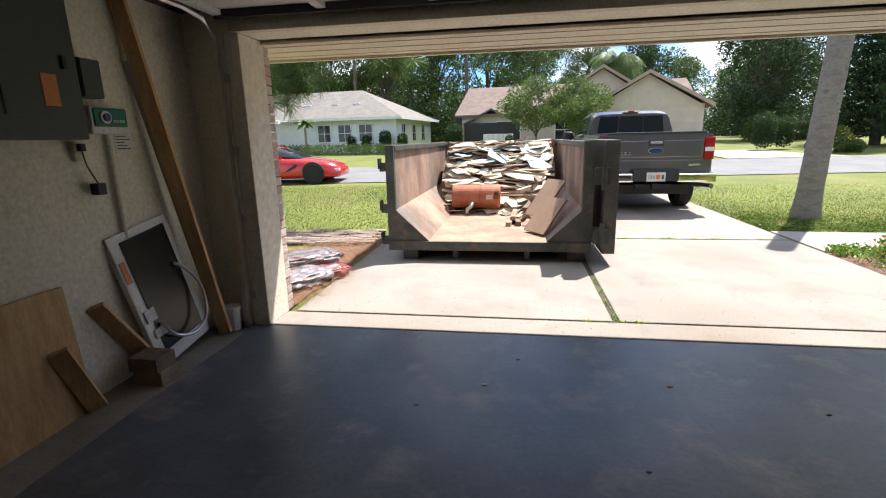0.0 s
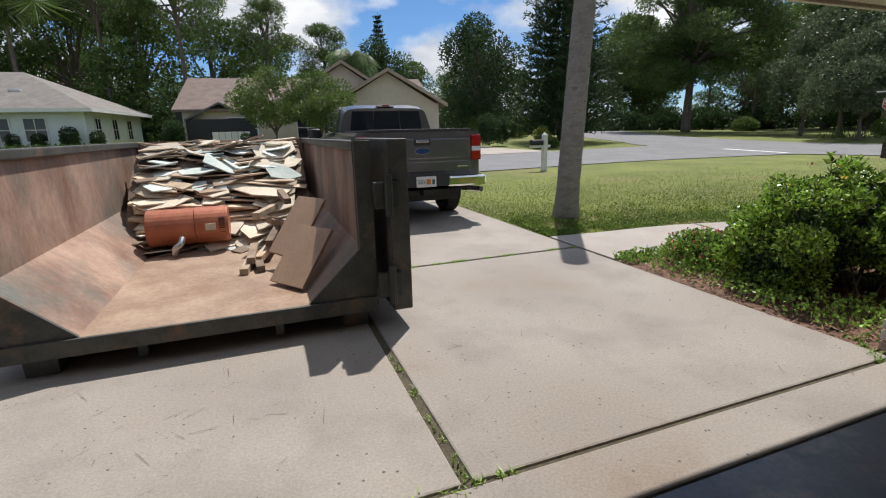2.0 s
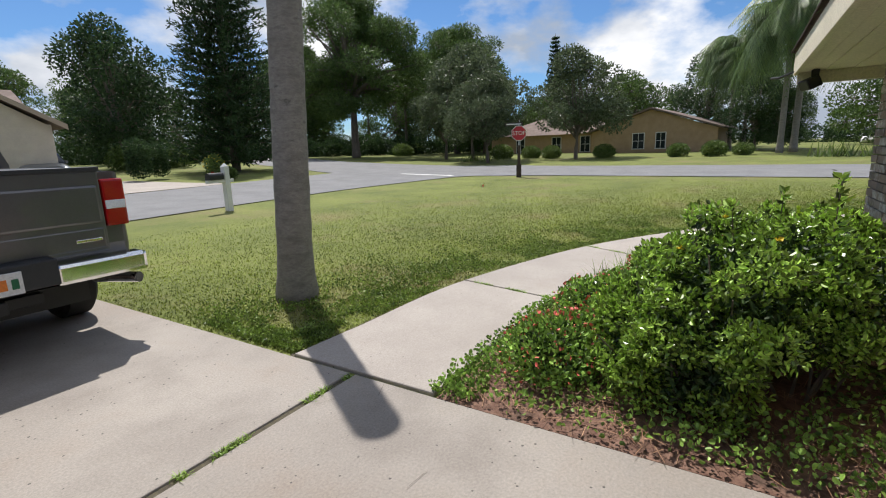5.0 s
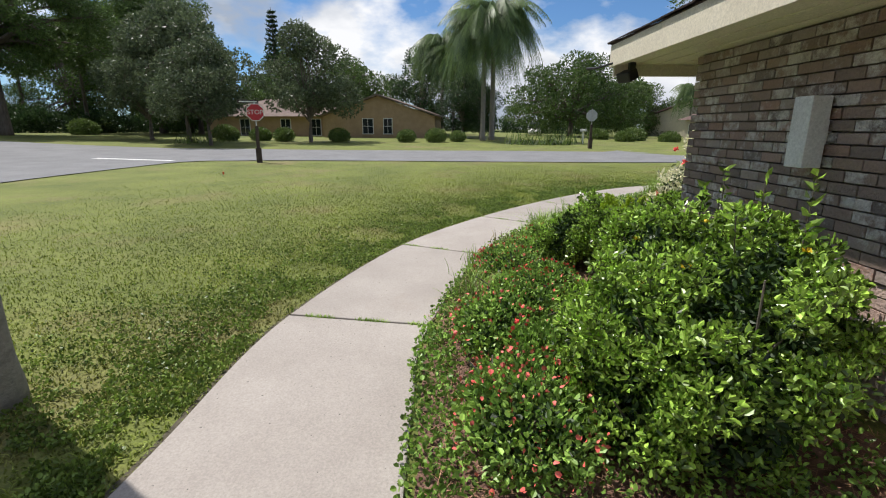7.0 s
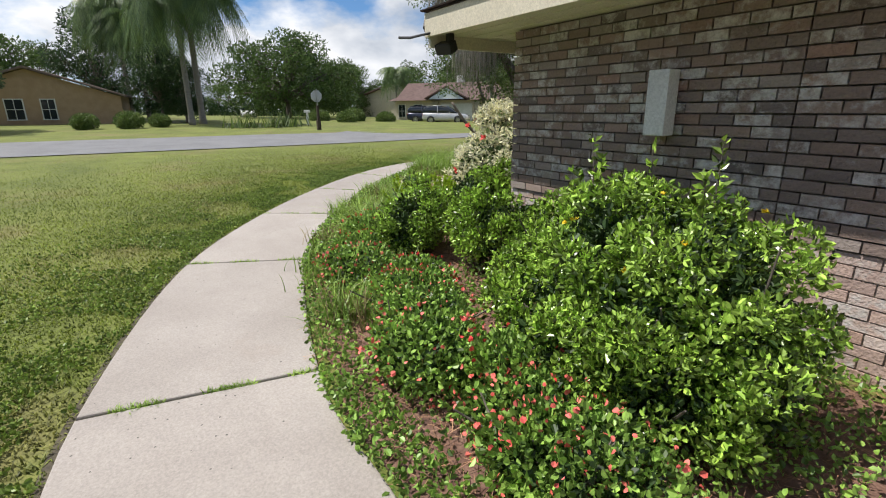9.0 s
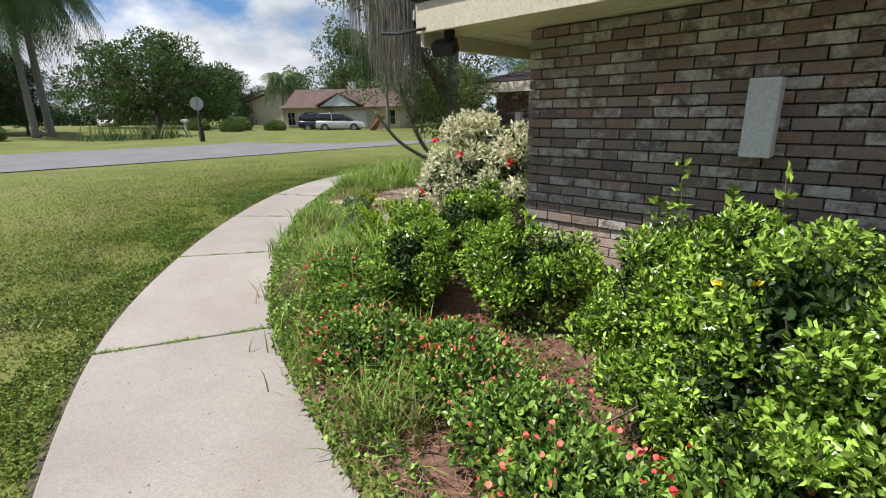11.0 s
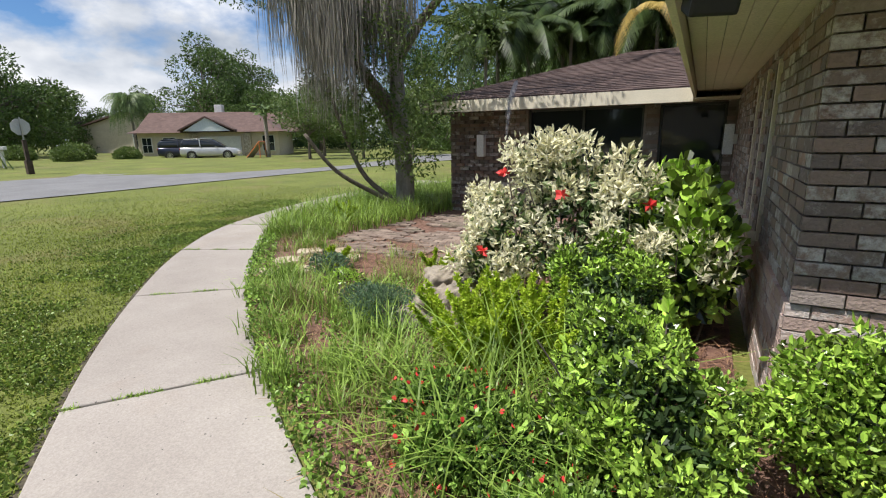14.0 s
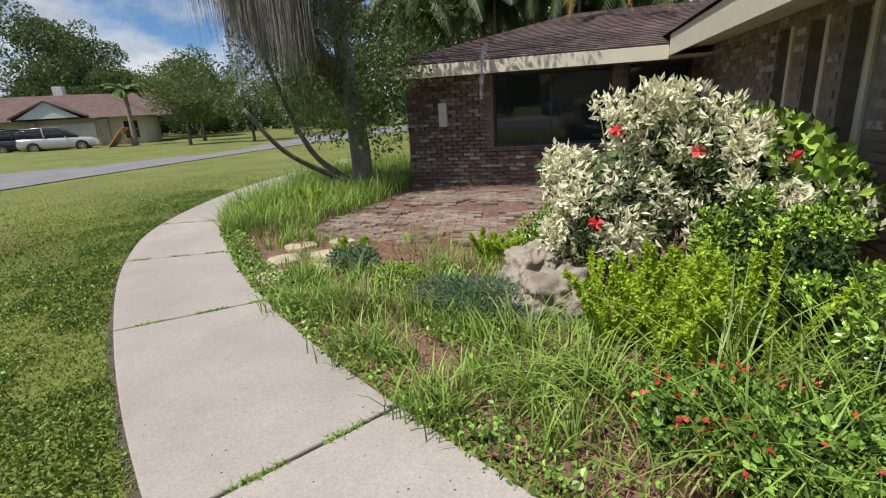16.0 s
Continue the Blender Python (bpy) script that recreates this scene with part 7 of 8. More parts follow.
M["weed"] = leafy("long_grass", (0.165, 0.265, 0.045), (0.330, 0.470, 0.090), 0.45, 0.3, 0.4, 3)
M["dry_weed"] = leafy("dry_grass", (0.20, 0.17, 0.07), (0.34, 0.28, 0.13), 0.6, 0.2, 0.3, 3)


def tuft(x, y, n, r, L, mat="weed", lean=0.7, w=0.008, seed=0):
    rg_ = np.random.default_rng(500 + seed)
    p = rg_.normal(size=(n, 2)) * r
    t = blades("grass_tuft", np.column_stack([p, np.zeros(n)]), L, w, M[mat], None, rg_, lean)
    t.location = (x, y, -0.01)
    return tagged(t, "arching tuft of long green grass in the bed" if mat == "weed" else "dry straw-coloured grass tuft", "grass tuft", "grass tufts in the bed")


gr = random.Random(12)
spots = []
for i in range(190):
    f = gr.uniform(18, 72)
    k = int(f)
    p = RS[min(k, len(RS) - 2)].lerp(RS[min(k + 1, len(RS) - 1)], f - k)
    d = (RS[min(k + 1, len(RS) - 1)] - RS[min(k, len(RS) - 2)]).normalized()
    q = p + Vector((d.y, -d.x, 0)) * (gr.uniform(0.05, 0.9) if f < 45 else gr.uniform(0.02, 1.1))
    if (q.x - 12.5) ** 2 + (q.y + 1.4) ** 2 < 0.35:
        continue
    spots.append((q.x, q.y))
for i, (x, y) in enumerate(spots):
    tuft(x, y, gr.randint(24, 60), gr.uniform(0.05, 0.12), gr.uniform(0.16, 0.36), "weed" if gr.random() < 0.88 else "dry_weed", gr.uniform(0.5, 1.0), 0.011, i)
for i, (x, y, n, r, L) in enumerate(((8.75, 0.95, 60, 0.10, 0.62), (8.9, 0.5, 60, 0.10, 0.75), (9.4, 0.6, 70, 0.12, 0.5), (8.55, 0.75, 50, 0.1, 0.85), (8.95, 0.95, 60, 0.1, 0.6), (9.6, 0.35, 60, 0.14, 0.45), (9.9, 0.1, 60, 0.12, 0.4), (8.2, 1.2, 40, 0.08, 0.5), (10.4, -0.6, 60, 0.12, 0.35), (7.9, 1.45, 40, 0.1, 0.4), (8.45, 0.4, 40, 0.1, 0.8))):
    tuft(x, y, n, r, L, "weed", 0.9, 0.014, 700 + i)
# weedy tufts over the open part of the bed and the edge of the patio
for i in range(75):
    x, y = gr.uniform(9.3, 12.6), gr.uniform(-2.3, 0.35)
    if y > 0.75 - 0.42 * (x - 9.0) or (x - 9.6) ** 2 + (y + 1.2) ** 2 < 0.3:
        continue
    tuft(x, y, gr.randint(26, 50), gr.uniform(0.05, 0.12), gr.uniform(0.10, 0.26), "weed" if gr.random() < 0.85 else "dry_weed", gr.uniform(0.5, 1.0), 0.008, 900 + i)
# rank grass under the oak
q = np.column_stack([rg.uniform(12.3, 15.6, 12000), rg.uniform(-9.5, -2.4, 12000)])
lim = np.interp(-q[:, 1], [-p.y for p in RS], [p.x for p in RS])
cen = 0.5 + 0.5 * np.sin(q[:, 0] * 2.1 + 1) * np.cos(q[:, 1] * 1.7)
q = q[(q[:, 0] < lim + 0.05) & (q[:, 0] > np.interp(-q[:, 1], [2.6, 3.5, 5.5, 9.5], [13.3, 12.8, 12.5, 12.6])) & (rg.uniform(size=len(q)) < 0.35 + cen)]
tagged(blades("long_grass", np.column_stack([q, np.zeros(len(q))]), 0.5, 0.013, M["weed"], None, rg, 0.8), "rank clumps of long grass under the oak", "long grass", kind="stuff")

# foxtail fern: many bottle-brush plumes
M["fern"] = leafy("foxtail_fern", (0.300, 0.420, 0.028), (0.500, 0.640, 0.055), 0.5, 0.35, 0.25, 5)
for x, y, n, s in ((9.08, 0.08, 52, 1.3), (9.3, -0.08, 22, 1.0), (8.75, -0.05, 16, 0.95), (11.7, -1.5, 9, 0.5), (10.3, -1.55, 12, 0.65), (13.6, -3.9, 14, 0.8)):
    t = tagged(empty("foxtail_fern"), "yellow-green foxtail fern with upright plumes", "fern", "foxtail ferns")
    rf = np.random.default_rng(int(x * 10))
    for k in range(n):
        a, tl = rf.uniform(0, 6.28), rf.uniform(0.05, 0.75)
        L = 0.50 * s * rf.uniform(0.7, 1.1)
        b = np.array([rf.normal() * 0.13 * s, rf.normal() * 0.13 * s, 0])
        d = np.array([math.cos(a) * tl, math.sin(a) * tl, 1]); d /= np.linalg.norm(d)
        f = rf.uniform(0.15, 1, 420)
        ax = b + d * L * f[:, None] + np.array([math.cos(a), math.sin(a), 0]) * (f ** 2 * 0.12 * tl)[:, None]
        o = rf.normal(size=(420, 3)); o /= np.linalg.norm(o, axis=1)[:, None]
        leaves("plume", ax, 0.032, M["fern"], t, rf, 0.2, 0.48, o * 1.8 + d * 0.8)
    t.matrix_world = pose(x, y, 0)
# low blue-green shrub between the ferns and the walk
M["blue_leaf"] = leafy("blue_green_leaf", (0.084, 0.154, 0.084), (0.154, 0.238, 0.126), 0.5, 0.2, 0.3, 5)
shrub("low_shrub", "low spreading blue-green shrub in the bed", [(0, 0, 0.14, 0.34, 0.26, 0.15), (0.3, -0.15, 0.12, 0.26, 0.2, 0.12)], 4200, 0.035, "blue_leaf", pose(10.22, -0.32, 0), 801, 0.3)
shrub("low_shrub", "small green shrub beside the stepping stones", [(0, 0, 0.12, 0.2, 0.18, 0.13)], 900, 0.035, "bush_leaf", pose(11.0, -0.75, 0), 802)
shrub("low_shrub", "small green shrub beside the patio", [(0, 0, 0.12, 0.26, 0.2, 0.13)], 900, 0.04, "blue_leaf", pose(11.6, -1.2, 0), 803)

# variegated hibiscus
M["var_leaf"] = leafy("variegated_leaf", (0.68, 0.66, 0.42), (0.88, 0.85, 0.65), 0.5, 0.3, 0.3, 22)
M["var_green"] = leafy("variegated_green", (0.13, 0.19, 0.07), (0.26, 0.31, 0.14), 0.5, 0.3, 0.3, 12)
hb = [(0, 0, 0.85, 0.45, 0.42, 0.45), (0.45, 0.1, 0.72, 0.40, 0.36, 0.36), (-0.4, 0.0, 0.72, 0.40, 0.36, 0.38), (0.15, -0.1, 1.20, 0.30, 0.28, 0.28), (0.65, 0.2, 0.5, 0.30, 0.28, 0.3), (-0.75, 0.1, 0.62, 0.30, 0.26, 0.26), (-0.1, 0.25, 0.5, 0.4, 0.3, 0.32), (0.35, 0.0, 1.35, 0.2, 0.18, 0.18), (-0.3, -0.1, 1.18, 0.24, 0.2, 0.2), (0.75, -0.1, 0.85, 0.22, 0.2, 0.2)]
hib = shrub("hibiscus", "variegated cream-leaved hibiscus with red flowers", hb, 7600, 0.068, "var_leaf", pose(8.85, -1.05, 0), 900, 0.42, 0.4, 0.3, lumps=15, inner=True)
rg = np.random.default_rng(901)
p, d = in_blobs(hb, 900, rg, 0.2)
leaves("foliage", p, 0.075, M["var_green"], hib, rg, 0.4, 0.5, d)
for x, y, z in ((0.5, 0.3, 1.22), (0.02, 0.42, 1.08), (-0.55, 0.3, 1.02), (0.62, 0.42, 0.62)):
    p = np.repeat(np.array([[x, y, z]]), 6, 0)
    a = np.arange(6) * 1.05
    leaves("flower", p, 0.055, M["petal_red"], hib, rg, 0.3, 0.8, np.stack([np.cos(a), np.ones(6) * 0.6, np.sin(a)], 1) * 2.2)

# rocks and stepping stones
M["rock"] = surf("lime_rock", (0.20, 0.165, 0.125), (0.40, 0.35, 0.28), 5, 0.95, 1.0, fine=22, c3=(0.10, 0.085, 0.07), stain=0.3, stain_scale=5)


def rock(name, x, y, z, sx, sy, sz, seed, label):
    bm = bmesh.new()
    bmesh.ops.create_icosphere(bm, subdivisions=5, radius=1.0)
    for v in bm.verts:
        n = noise.noise(v.co * 1.4 + Vector((seed, 0, 0))) * 0.4 + noise.noise(v.co * 4 + Vector((seed, 3, 0))) * 0.22 + noise.noise(v.co * 11 + Vector((seed, 0, 5))) * 0.10
        c = v.co * (1 + n)
        v.co = Vector((c.x * sx, c.y * sy, c.z * sz))
    o = part(name, bm, M["rock"], smooth=True)
    o.matrix_world = pose(x, y, z, 0, 0, seed * 40)
    return tagged(o, label, "rock", "rocks in the bed")


rock("rock", 9.92, -0.92, 0.18, 0.30, 0.20, 0.21, 2, "pitted pale limestone boulder in the bed")
rock("rock", 9.74, -0.46, 0.13, 0.30, 0.21, 0.20, 5, "second limestone boulder among the ferns")
rock("rock", 10.1, -1.0, 0.05, 0.16, 0.14, 0.10, 7, "small brown stone beside the boulders")
M["flag"] = surf("flagstone", (0.44, 0.36, 0.26), (0.58, 0.49, 0.36), 4, 0.85, 0.3)
gr = random.Random(5)
for x, y, r in ((12.28, -0.98, 0.20), (12.02, -1.22, 0.17), (12.5, -1.45, 0.20), (12.15, -1.68, 0.18), (12.62, -1.95, 0.19), (12.2, -2.15, 0.16), (11.85, -1.9, 0.15)):
    bm = bmesh.new()
    prism(bm, [(r * gr.uniform(0.8, 1.15) * math.cos(a), r * gr.uniform(0.75, 1.05) * math.sin(a)) for a in [k * math.pi / 4 + gr.uniform(-0.15, 0.15) for k in range(8)]], -0.03, 0.03)
    bmesh.ops.bevel(bm, geom=[e for e in bm.edges], offset=0.008, segments=2, affect="EDGES")
    o = part("stepping_stone", bm, M["flag"]); o.matrix_world = pose(x, y, 0.0)
    tagged(o, "irregular tan flagstone set in the bed", "stepping stone", "stepping stones")

# ---------------------------------------------------------------- oak with hanging moss
M["moss"] = surf("hanging_moss", (0.27, 0.25, 0.215), (0.40, 0.375, 0.33), 3, 0.95, island=0.3, trans=0.25)
oak = tagged(empty("mossy_oak"), "leaning oak hung with long grey moss beside the walk", "tree")
rg = np.random.default_rng(61)
bm = bmesh.new()
tube(bm, [tuple(p) for p in spline([(0, 0, -0.1), (0.05, -0.05, 1.0), (0.2, -0.15, 2.2), (0.35, -0.4, 3.6), (0.2, -0.6, 5.4)], 5)], list(np.linspace(0.20, 0.11, 21)), 12)
part("trunk", bm, surf("lichen_bark", (0.15, 0.135, 0.115), (0.30, 0.28, 0.25), 6, 0.95, 0.8, fine=25, stretch=(1, 1, 0.4)), oak, "grey lichened trunk", smooth=True)
for k, pts in enumerate(([(0.1, -0.1, 1.4), (1.0, 0.2, 3.0), (2.2, 0.5, 4.2), (3.4, 0.8, 4.8)], [(0.2, -0.1, 2.0), (0.9, 0.9, 3.4), (1.6, 1.8, 4.6)], [(0.3, -0.3, 3.0), (-1.0, 0.2, 3.9), (-2.6, 0.4, 4.6)], [(0.3, -0.3, 3.4), (1.8, -0.6, 4.8), (3.0, -1.0, 5.4)], [(0.0, 0, 0.1), (0.7, 0.35, 0.7), (1.05, 0.55, 1.6), (1.3, 0.8, 2.8)], [(0, 0, 0.1), (0.45, 0.4, 0.4), (0.95, 1.0, 0.9), (1.3, 1.4, 1.6)])):
    bm = bmesh.new()
    tube(bm, [tuple(p) for p in spline(pts, 5)], list(np.linspace(0.11 if k < 4 else 0.06, 0.03, 5 * (len(pts) - 1) + 1)), 8)
    part("limb", bm, M["bark"], oak, smooth=True)
cb = [(1.6, 0.6, 4.4, 1.1, 1.0, 0.8), (3.0, 0.8, 5.0, 1.2, 1.1, 0.9), (0.5, 0.2, 5.2, 1.2, 1.1, 0.9), (-1.6, 0.5, 4.8, 1.2, 1.0, 0.8), (-2.8, 0.4, 5.0, 1.0, 1.0, 0.7), (1.6, 1.9, 4.9, 1.0, 0.9, 0.7), (0.0, 0.1, 6.4, 1.4, 1.3, 1.0), (2.2, -1.0, 5.6, 1.2, 1.0, 0.9), (-0.5, 0.3, 1.9, 0.55, 0.45, 0.45), (0.5, 0.4, 2.3, 0.6, 0.5, 0.5), (-0.9, 0.3, 2.6, 0.6, 0.5, 0.5), (0.1, 0.5, 3.2, 0.8, 0.5, 0.6), (1.4, 0.7, 2.6, 0.5, 0.4, 0.4), (2.3, 0.9, 2.1, 0.55, 0.5, 0.35)]
p, d = in_blobs([(0.3, 0.5, 1.5, 0.7, 0.5, 0.6), (-0.6, 0.5, 1.2, 0.5, 0.45, 0.5), (0.9, 0.7, 2.2, 0.7, 0.5, 0.6), (-0.9, 0.4, 2.2, 0.6, 0.5, 0.6), (-1.6, 0.5, 3.4, 0.8, 0.6, 0.7), (0.2, 0.6, 3.4, 0.9, 0.6, 0.8)], 4200, rg, 0.2)
leaves("sucker_foliage", p, 0.085, M["light_leaf"], oak, rg, 0.4, 0.45, d * 0.5)
p, d = in_blobs(cb, 15000, rg, 0.25)
leaves("crown", p, 0.085, M["oak_leaf"], oak, rg, 0.4, 0.42, d * 0.5)
# moss: bundles of thin hanging strands
st = []
for k in range(34):
    cx, cy = (rg.uniform(0.15, 1.7), rg.uniform(0.5, 1.6)) if k < 26 else (rg.uniform(-0.5, 0.4), rg.uniform(0.2, 0.8))
    top = rg.uniform(3.7, 4.6); L0 = rg.uniform(1.3, 2.5) if k < 26 else rg.uniform(0.8, 1.7)
    for j in range(90):
        x, y = cx + rg.normal() * 0.14, cy + rg.normal() * 0.14
        L = L0 * rg.uniform(0.35, 1.05)
        n = 7
        xs = x + np.cumsum(rg.normal(size=n) * 0.016); ys_ = y + np.cumsum(rg.normal(size=n) * 0.016)
        zs = top + rg.uniform(-0.1, 0.1) - np.linspace(0, L, n)
        w = 0.010 * rg.uniform(0.7, 1.4)
        a = rg.uniform(0, 3.14)
        sx, sy = math.cos(a) * w, math.sin(a) * w
        for i in range(n - 1):
            f0, f1 = 1 - i / n, 1 - (i + 1) / n
            st.append([(xs[i] - sx * f0, ys_[i] - sy * f0, zs[i]), (xs[i] + sx * f0, ys_[i] + sy * f0, zs[i]), (xs[i + 1] + sx * f1, ys_[i + 1] + sy * f1, zs[i + 1]), (xs[i + 1] - sx * f1, ys_[i + 1] - sy * f1, zs[i + 1])])
st = np.array(st).reshape(-1, 3)
mesh_np("moss", st, np.arange(len(st)).reshape(-1, 4), M["moss"], oak)["label"] = "curtains of grey hanging moss"
oak.matrix_world = pose(13.32, -5.5, 0)
sap = limb_tree("young_oak", "young green roadside tree with a slim pale trunk", 5.2, blobset(20, 1.7, 1.9, 5.0, 0.6, 1.0, 71, 0.85), 6500, 0.13, "light_leaf", 71, 0.09, fork=0.4)
put(sap, [(30.5, -26.5, 0, 1.0), (29.2, -31.5, 100, 1.0), (34.0, -24.5, 200, 1.1), (37.5, -30, 200, 1.3), (27.5, -37, 40, 1.1), (33, -36, 40, 1.4)], "roadside trees")
put(copy_thing(wood_a, pose(0, 0, 0)), [(69, -41.5, 0, 1.1), (74, -54, 80, 1.1), (9.5, -17, 300, 0.62), (13, -19, 20, 0.6), (33, -48, 0, 1.0), (26, -56, 50, 1.0), (40, -54, 120, 1.0), (19, -60, 180, 1.0), (12, -34, 30, 0.9), (5, -30, 130, 0.9), (16, -27, 220, 0.75), (-3, -30, 220, 0.9)], "woods behind the wing")

# palms behind the rear wing
M["palm_dark"] = leafy("shaded_frond", (0.035, 0.065, 0.018), (0.085, 0.125, 0.035), 0.45, 0.3, 0.35)
M["palm_yellow"] = leafy("yellow_frond", (0.34, 0.24, 0.05), (0.50, 0.37, 0.10), 0.5, 0.3, 0.25)
ar = palm("areca_palm", "clump of feathery palms behind the rear wing", 4.6, 0.06, 26, 2.4, "palm_dark", 81, (0.4, 1.3), width=0.42)
put(ar, [(8.2, -12.9, 0, 1.1), (9.4, -12.4, 60, 1.0), (10.6, -13.0, 130, 1.15), (11.8, -12.6, 200, 1.0), (13.0, -12.2, 250, 1.05), (7.2, -13.4, 10, 1.2), (10.0, -14.2, 80, 1.3), (12.4, -14.0, 170, 1.2), (13.9, -11.0, 20, 0.95), (8.9, -14.6, 300, 1.3), (14.4, -13.2, 90, 1.2)], "palms behind the wing")


def loose_frond(name, label, base, az, L, droop, rise, mat, width, seed):
    rf = np.random.default_rng(seed)
    t = tagged(empty(name), label, "palm frond")
    pts, v = frond(None, (0, 0, 0), az, L, droop, rise, rf, width, 0.03, 40)
    bm = bmesh.new()
    tube(bm, [tuple(q) for q in pts[::4]], list(np.linspace(0.008, 0.003, len(pts[::4]))), 5)
    part("midrib", bm, M[mat], t)
    v = np.array(v)
    mesh_np("leaf", v, np.arange(len(v)).reshape(-1, 3), M[mat], t)
    t.location = base
    return t


for i, (x, y, z, az, L, dr) in enumerate(((9.2, -8.2, 3.9, 2.4, 1.2, 1.3), (9.4, -8.2, 3.85, 1.2, 1.0, 1.4), (8.2, -8.0, 3.9, 1.9, 1.1, 1.5), (8.0, -8.0, 3.95, 0.6, 1.0, 1.4), (9.0, -8.4, 4.0, 0.4, 1.1, 1.2))):
    loose_frond("yellow_frond", "yellowed palm frond hanging over the wing roof", (x, y, z), az, L, dr, 0.5, "palm_yellow", 0.22, 820 + i)
M["dead_frond"] = leafy("dead_frond", (0.20, 0.20, 0.22), (0.32, 0.31, 0.32), 0.7, 0.1, 0.2)
df = loose_frond("dead_frond", "dry grey palm frond hanging from the wing eave", (10.95, -5.52, 2.42), 1.4, 0.55, 1.9, 0.2, "dead_frond", 0.10, 841)
sp = palm("pygmy_palm", "small palm in the courtyard with drooping fronds", 0.55, 0.05, 18, 0.95, "palm_leaf", 88, (0.4, 1.2), width=0.2)
sp.matrix_world = pose(9.3, -5.0, 0)
sp2 = copy_thing(sp, pose(8.3, -4.2, 0, 0, 0, 70) @ Matrix.Scale(1.2, 4))

# near pine bough at the drive's west side
lp = tagged(empty("pine_tree"), "longleaf pine with drooping needle tufts beside the drive", "tree")
bm = bmesh.new()
tube(bm, [(0, 0, -0.1), (0.1, 0, 3), (0.15, 0.1, 7)], [0.2, 0.17, 0.12], 12)
part("trunk", bm, M["bark"], lp, smooth=True)
rg = np.random.default_rng(91)
P_, D_ = [], []
for pts in ([(0.1, 0, 3.6), (2.2, 0.4, 3.9), (4.8, 0.7, 3.4), (6.25, 0.9, 2.7)], [(0.1, 0, 3.0), (1.8, 1.5, 3.3), (3.2, 2.2, 2.9)], [(0.1, 0, 4.4), (2.5, 1.6, 5.0), (5.4, 2.2, 4.6)], [(0.1, 0, 2.9), (1.6, 0.0, 3.0), (3.3, 0.0, 2.7), (4.5, -0.1, 2.1)], [(0.1, 0, 3.4), (1.8, 0.4, 3.3), (3.6, 0.6, 2.9), (4.7, 0.5, 2.35)]):
    bm = bmesh.new()
    sp_ = spline(pts, 8)
    tube(bm, [tuple(p) for p in sp_], list(np.linspace(0.06, 0.015, len(sp_))), 6)
    part("bough", bm, M["bark"], lp)
    for q in sp_[len(sp_) // 2:]:
        for _ in range(4):
            c = np.array(q) + rg.normal(size=3) * [0.22, 0.22, 0.14]
            P_.append(np.tile(c, (90, 1))); D_.append(rg.normal(size=(90, 3)) + [0, 0, -0.25])
leaves("needles", np.concatenate(P_), 0.30, M["pine_leaf"], lp, rg, 0.2, 0.022, np.concatenate(D_) * 1.2, 0.15, 0.02)
lp.matrix_world = pose(-7.6, 3.6, 0)

# ---------------------------------------------------------------- lawn blades
rg = np.random.default_rng(41)


q = np.column_stack([rg.uniform(4.36, 24.0, 900000), rg.uniform(-9, 13.0, 900000)])
lx, ly = np.array([p.x for p in LS]), np.array([p.y for p in LS])
q = q[(q[:, 1] > np.where(q[:, 0] < 16.85, np.interp(q[:, 0], lx, ly), -99) + 0.015)]
far_off = np.min([np.hypot(q[:, 0] - x, q[:, 1] - y) for x, y in ((4.6, 4.5), (6.5, 4.0), (8.5, 3.6), (10.5, 2.5), (12.5, 1.2), (14, -0.4), (15.5, -2.5))], 0)
q = q[rg.uniform(size=len(q)) < np.clip(1.25 * np.exp(-far_off / 2.6), 0.03, 1)]
tagged(blades("lawn_grass", np.column_stack([q, np.full(len(q), -0.028)]), 0.045, 0.011, M["blade"], None, rg, 1.1, 2), "short coarse green lawn grass with dry patches", "grass", kind="stuff")
q = np.column_stack([rg.uniform(-7, -1.14, 26000), rg.uniform(2.6, 11.4, 26000)])
tagged(blades("lawn_grass", np.column_stack([q, np.full(len(q), -0.028)]), 0.05, 0.014, M["blade"], None, rg, 1.1, 2), "short green lawn beside the drive", "grass", kind="stuff")
# broad low leaves in the turf along the walk, and the bare soil of its cut edge
E_l = np.array([(p.x, p.y) for p in LS])
i_ = rg.uniform(0, 66, 60000); k_ = i_.astype(int); f_ = (i_ - k_)[:, None]
d_ = E_l[k_ + 1] - E_l[k_]; d_ = d_ / np.linalg.norm(d_, axis=1)[:, None]
w_ = 0.03 + np.abs(rg.normal(size=60000)) * 0.75
q = E_l[k_] * (1 - f_) + E_l[k_ + 1] * f_ + np.stack([-d_[:, 1], d_[:, 0]], 1) * w_[:, None]
q = q[q[:, 0] > 4.4]
q = q[[noise.noise(Vector((a * 1.3, b * 1.3, 8))) + 0.35 * noise.noise(Vector((a * 6, b * 6, 1))) > -0.12 for a, b in q]]
M["clover"] = leafy("turf_leaf", (0.105, 0.165, 0.028), (0.225, 0.315, 0.058), 0.45, 0.2, 0.6, 4)
tagged(leaves("turf_weeds", np.column_stack([q, rg.uniform(-0.02, 0.022, len(q))]), 0.024, M["clover"], None, rg, 0.85, 0.75, rounded=True), "low broad-leaved weeds in the turf beside the walk", "grass", kind="stuff")
# one dark strip paints both the soil and the shadow gap beside the slabs
v_ = []
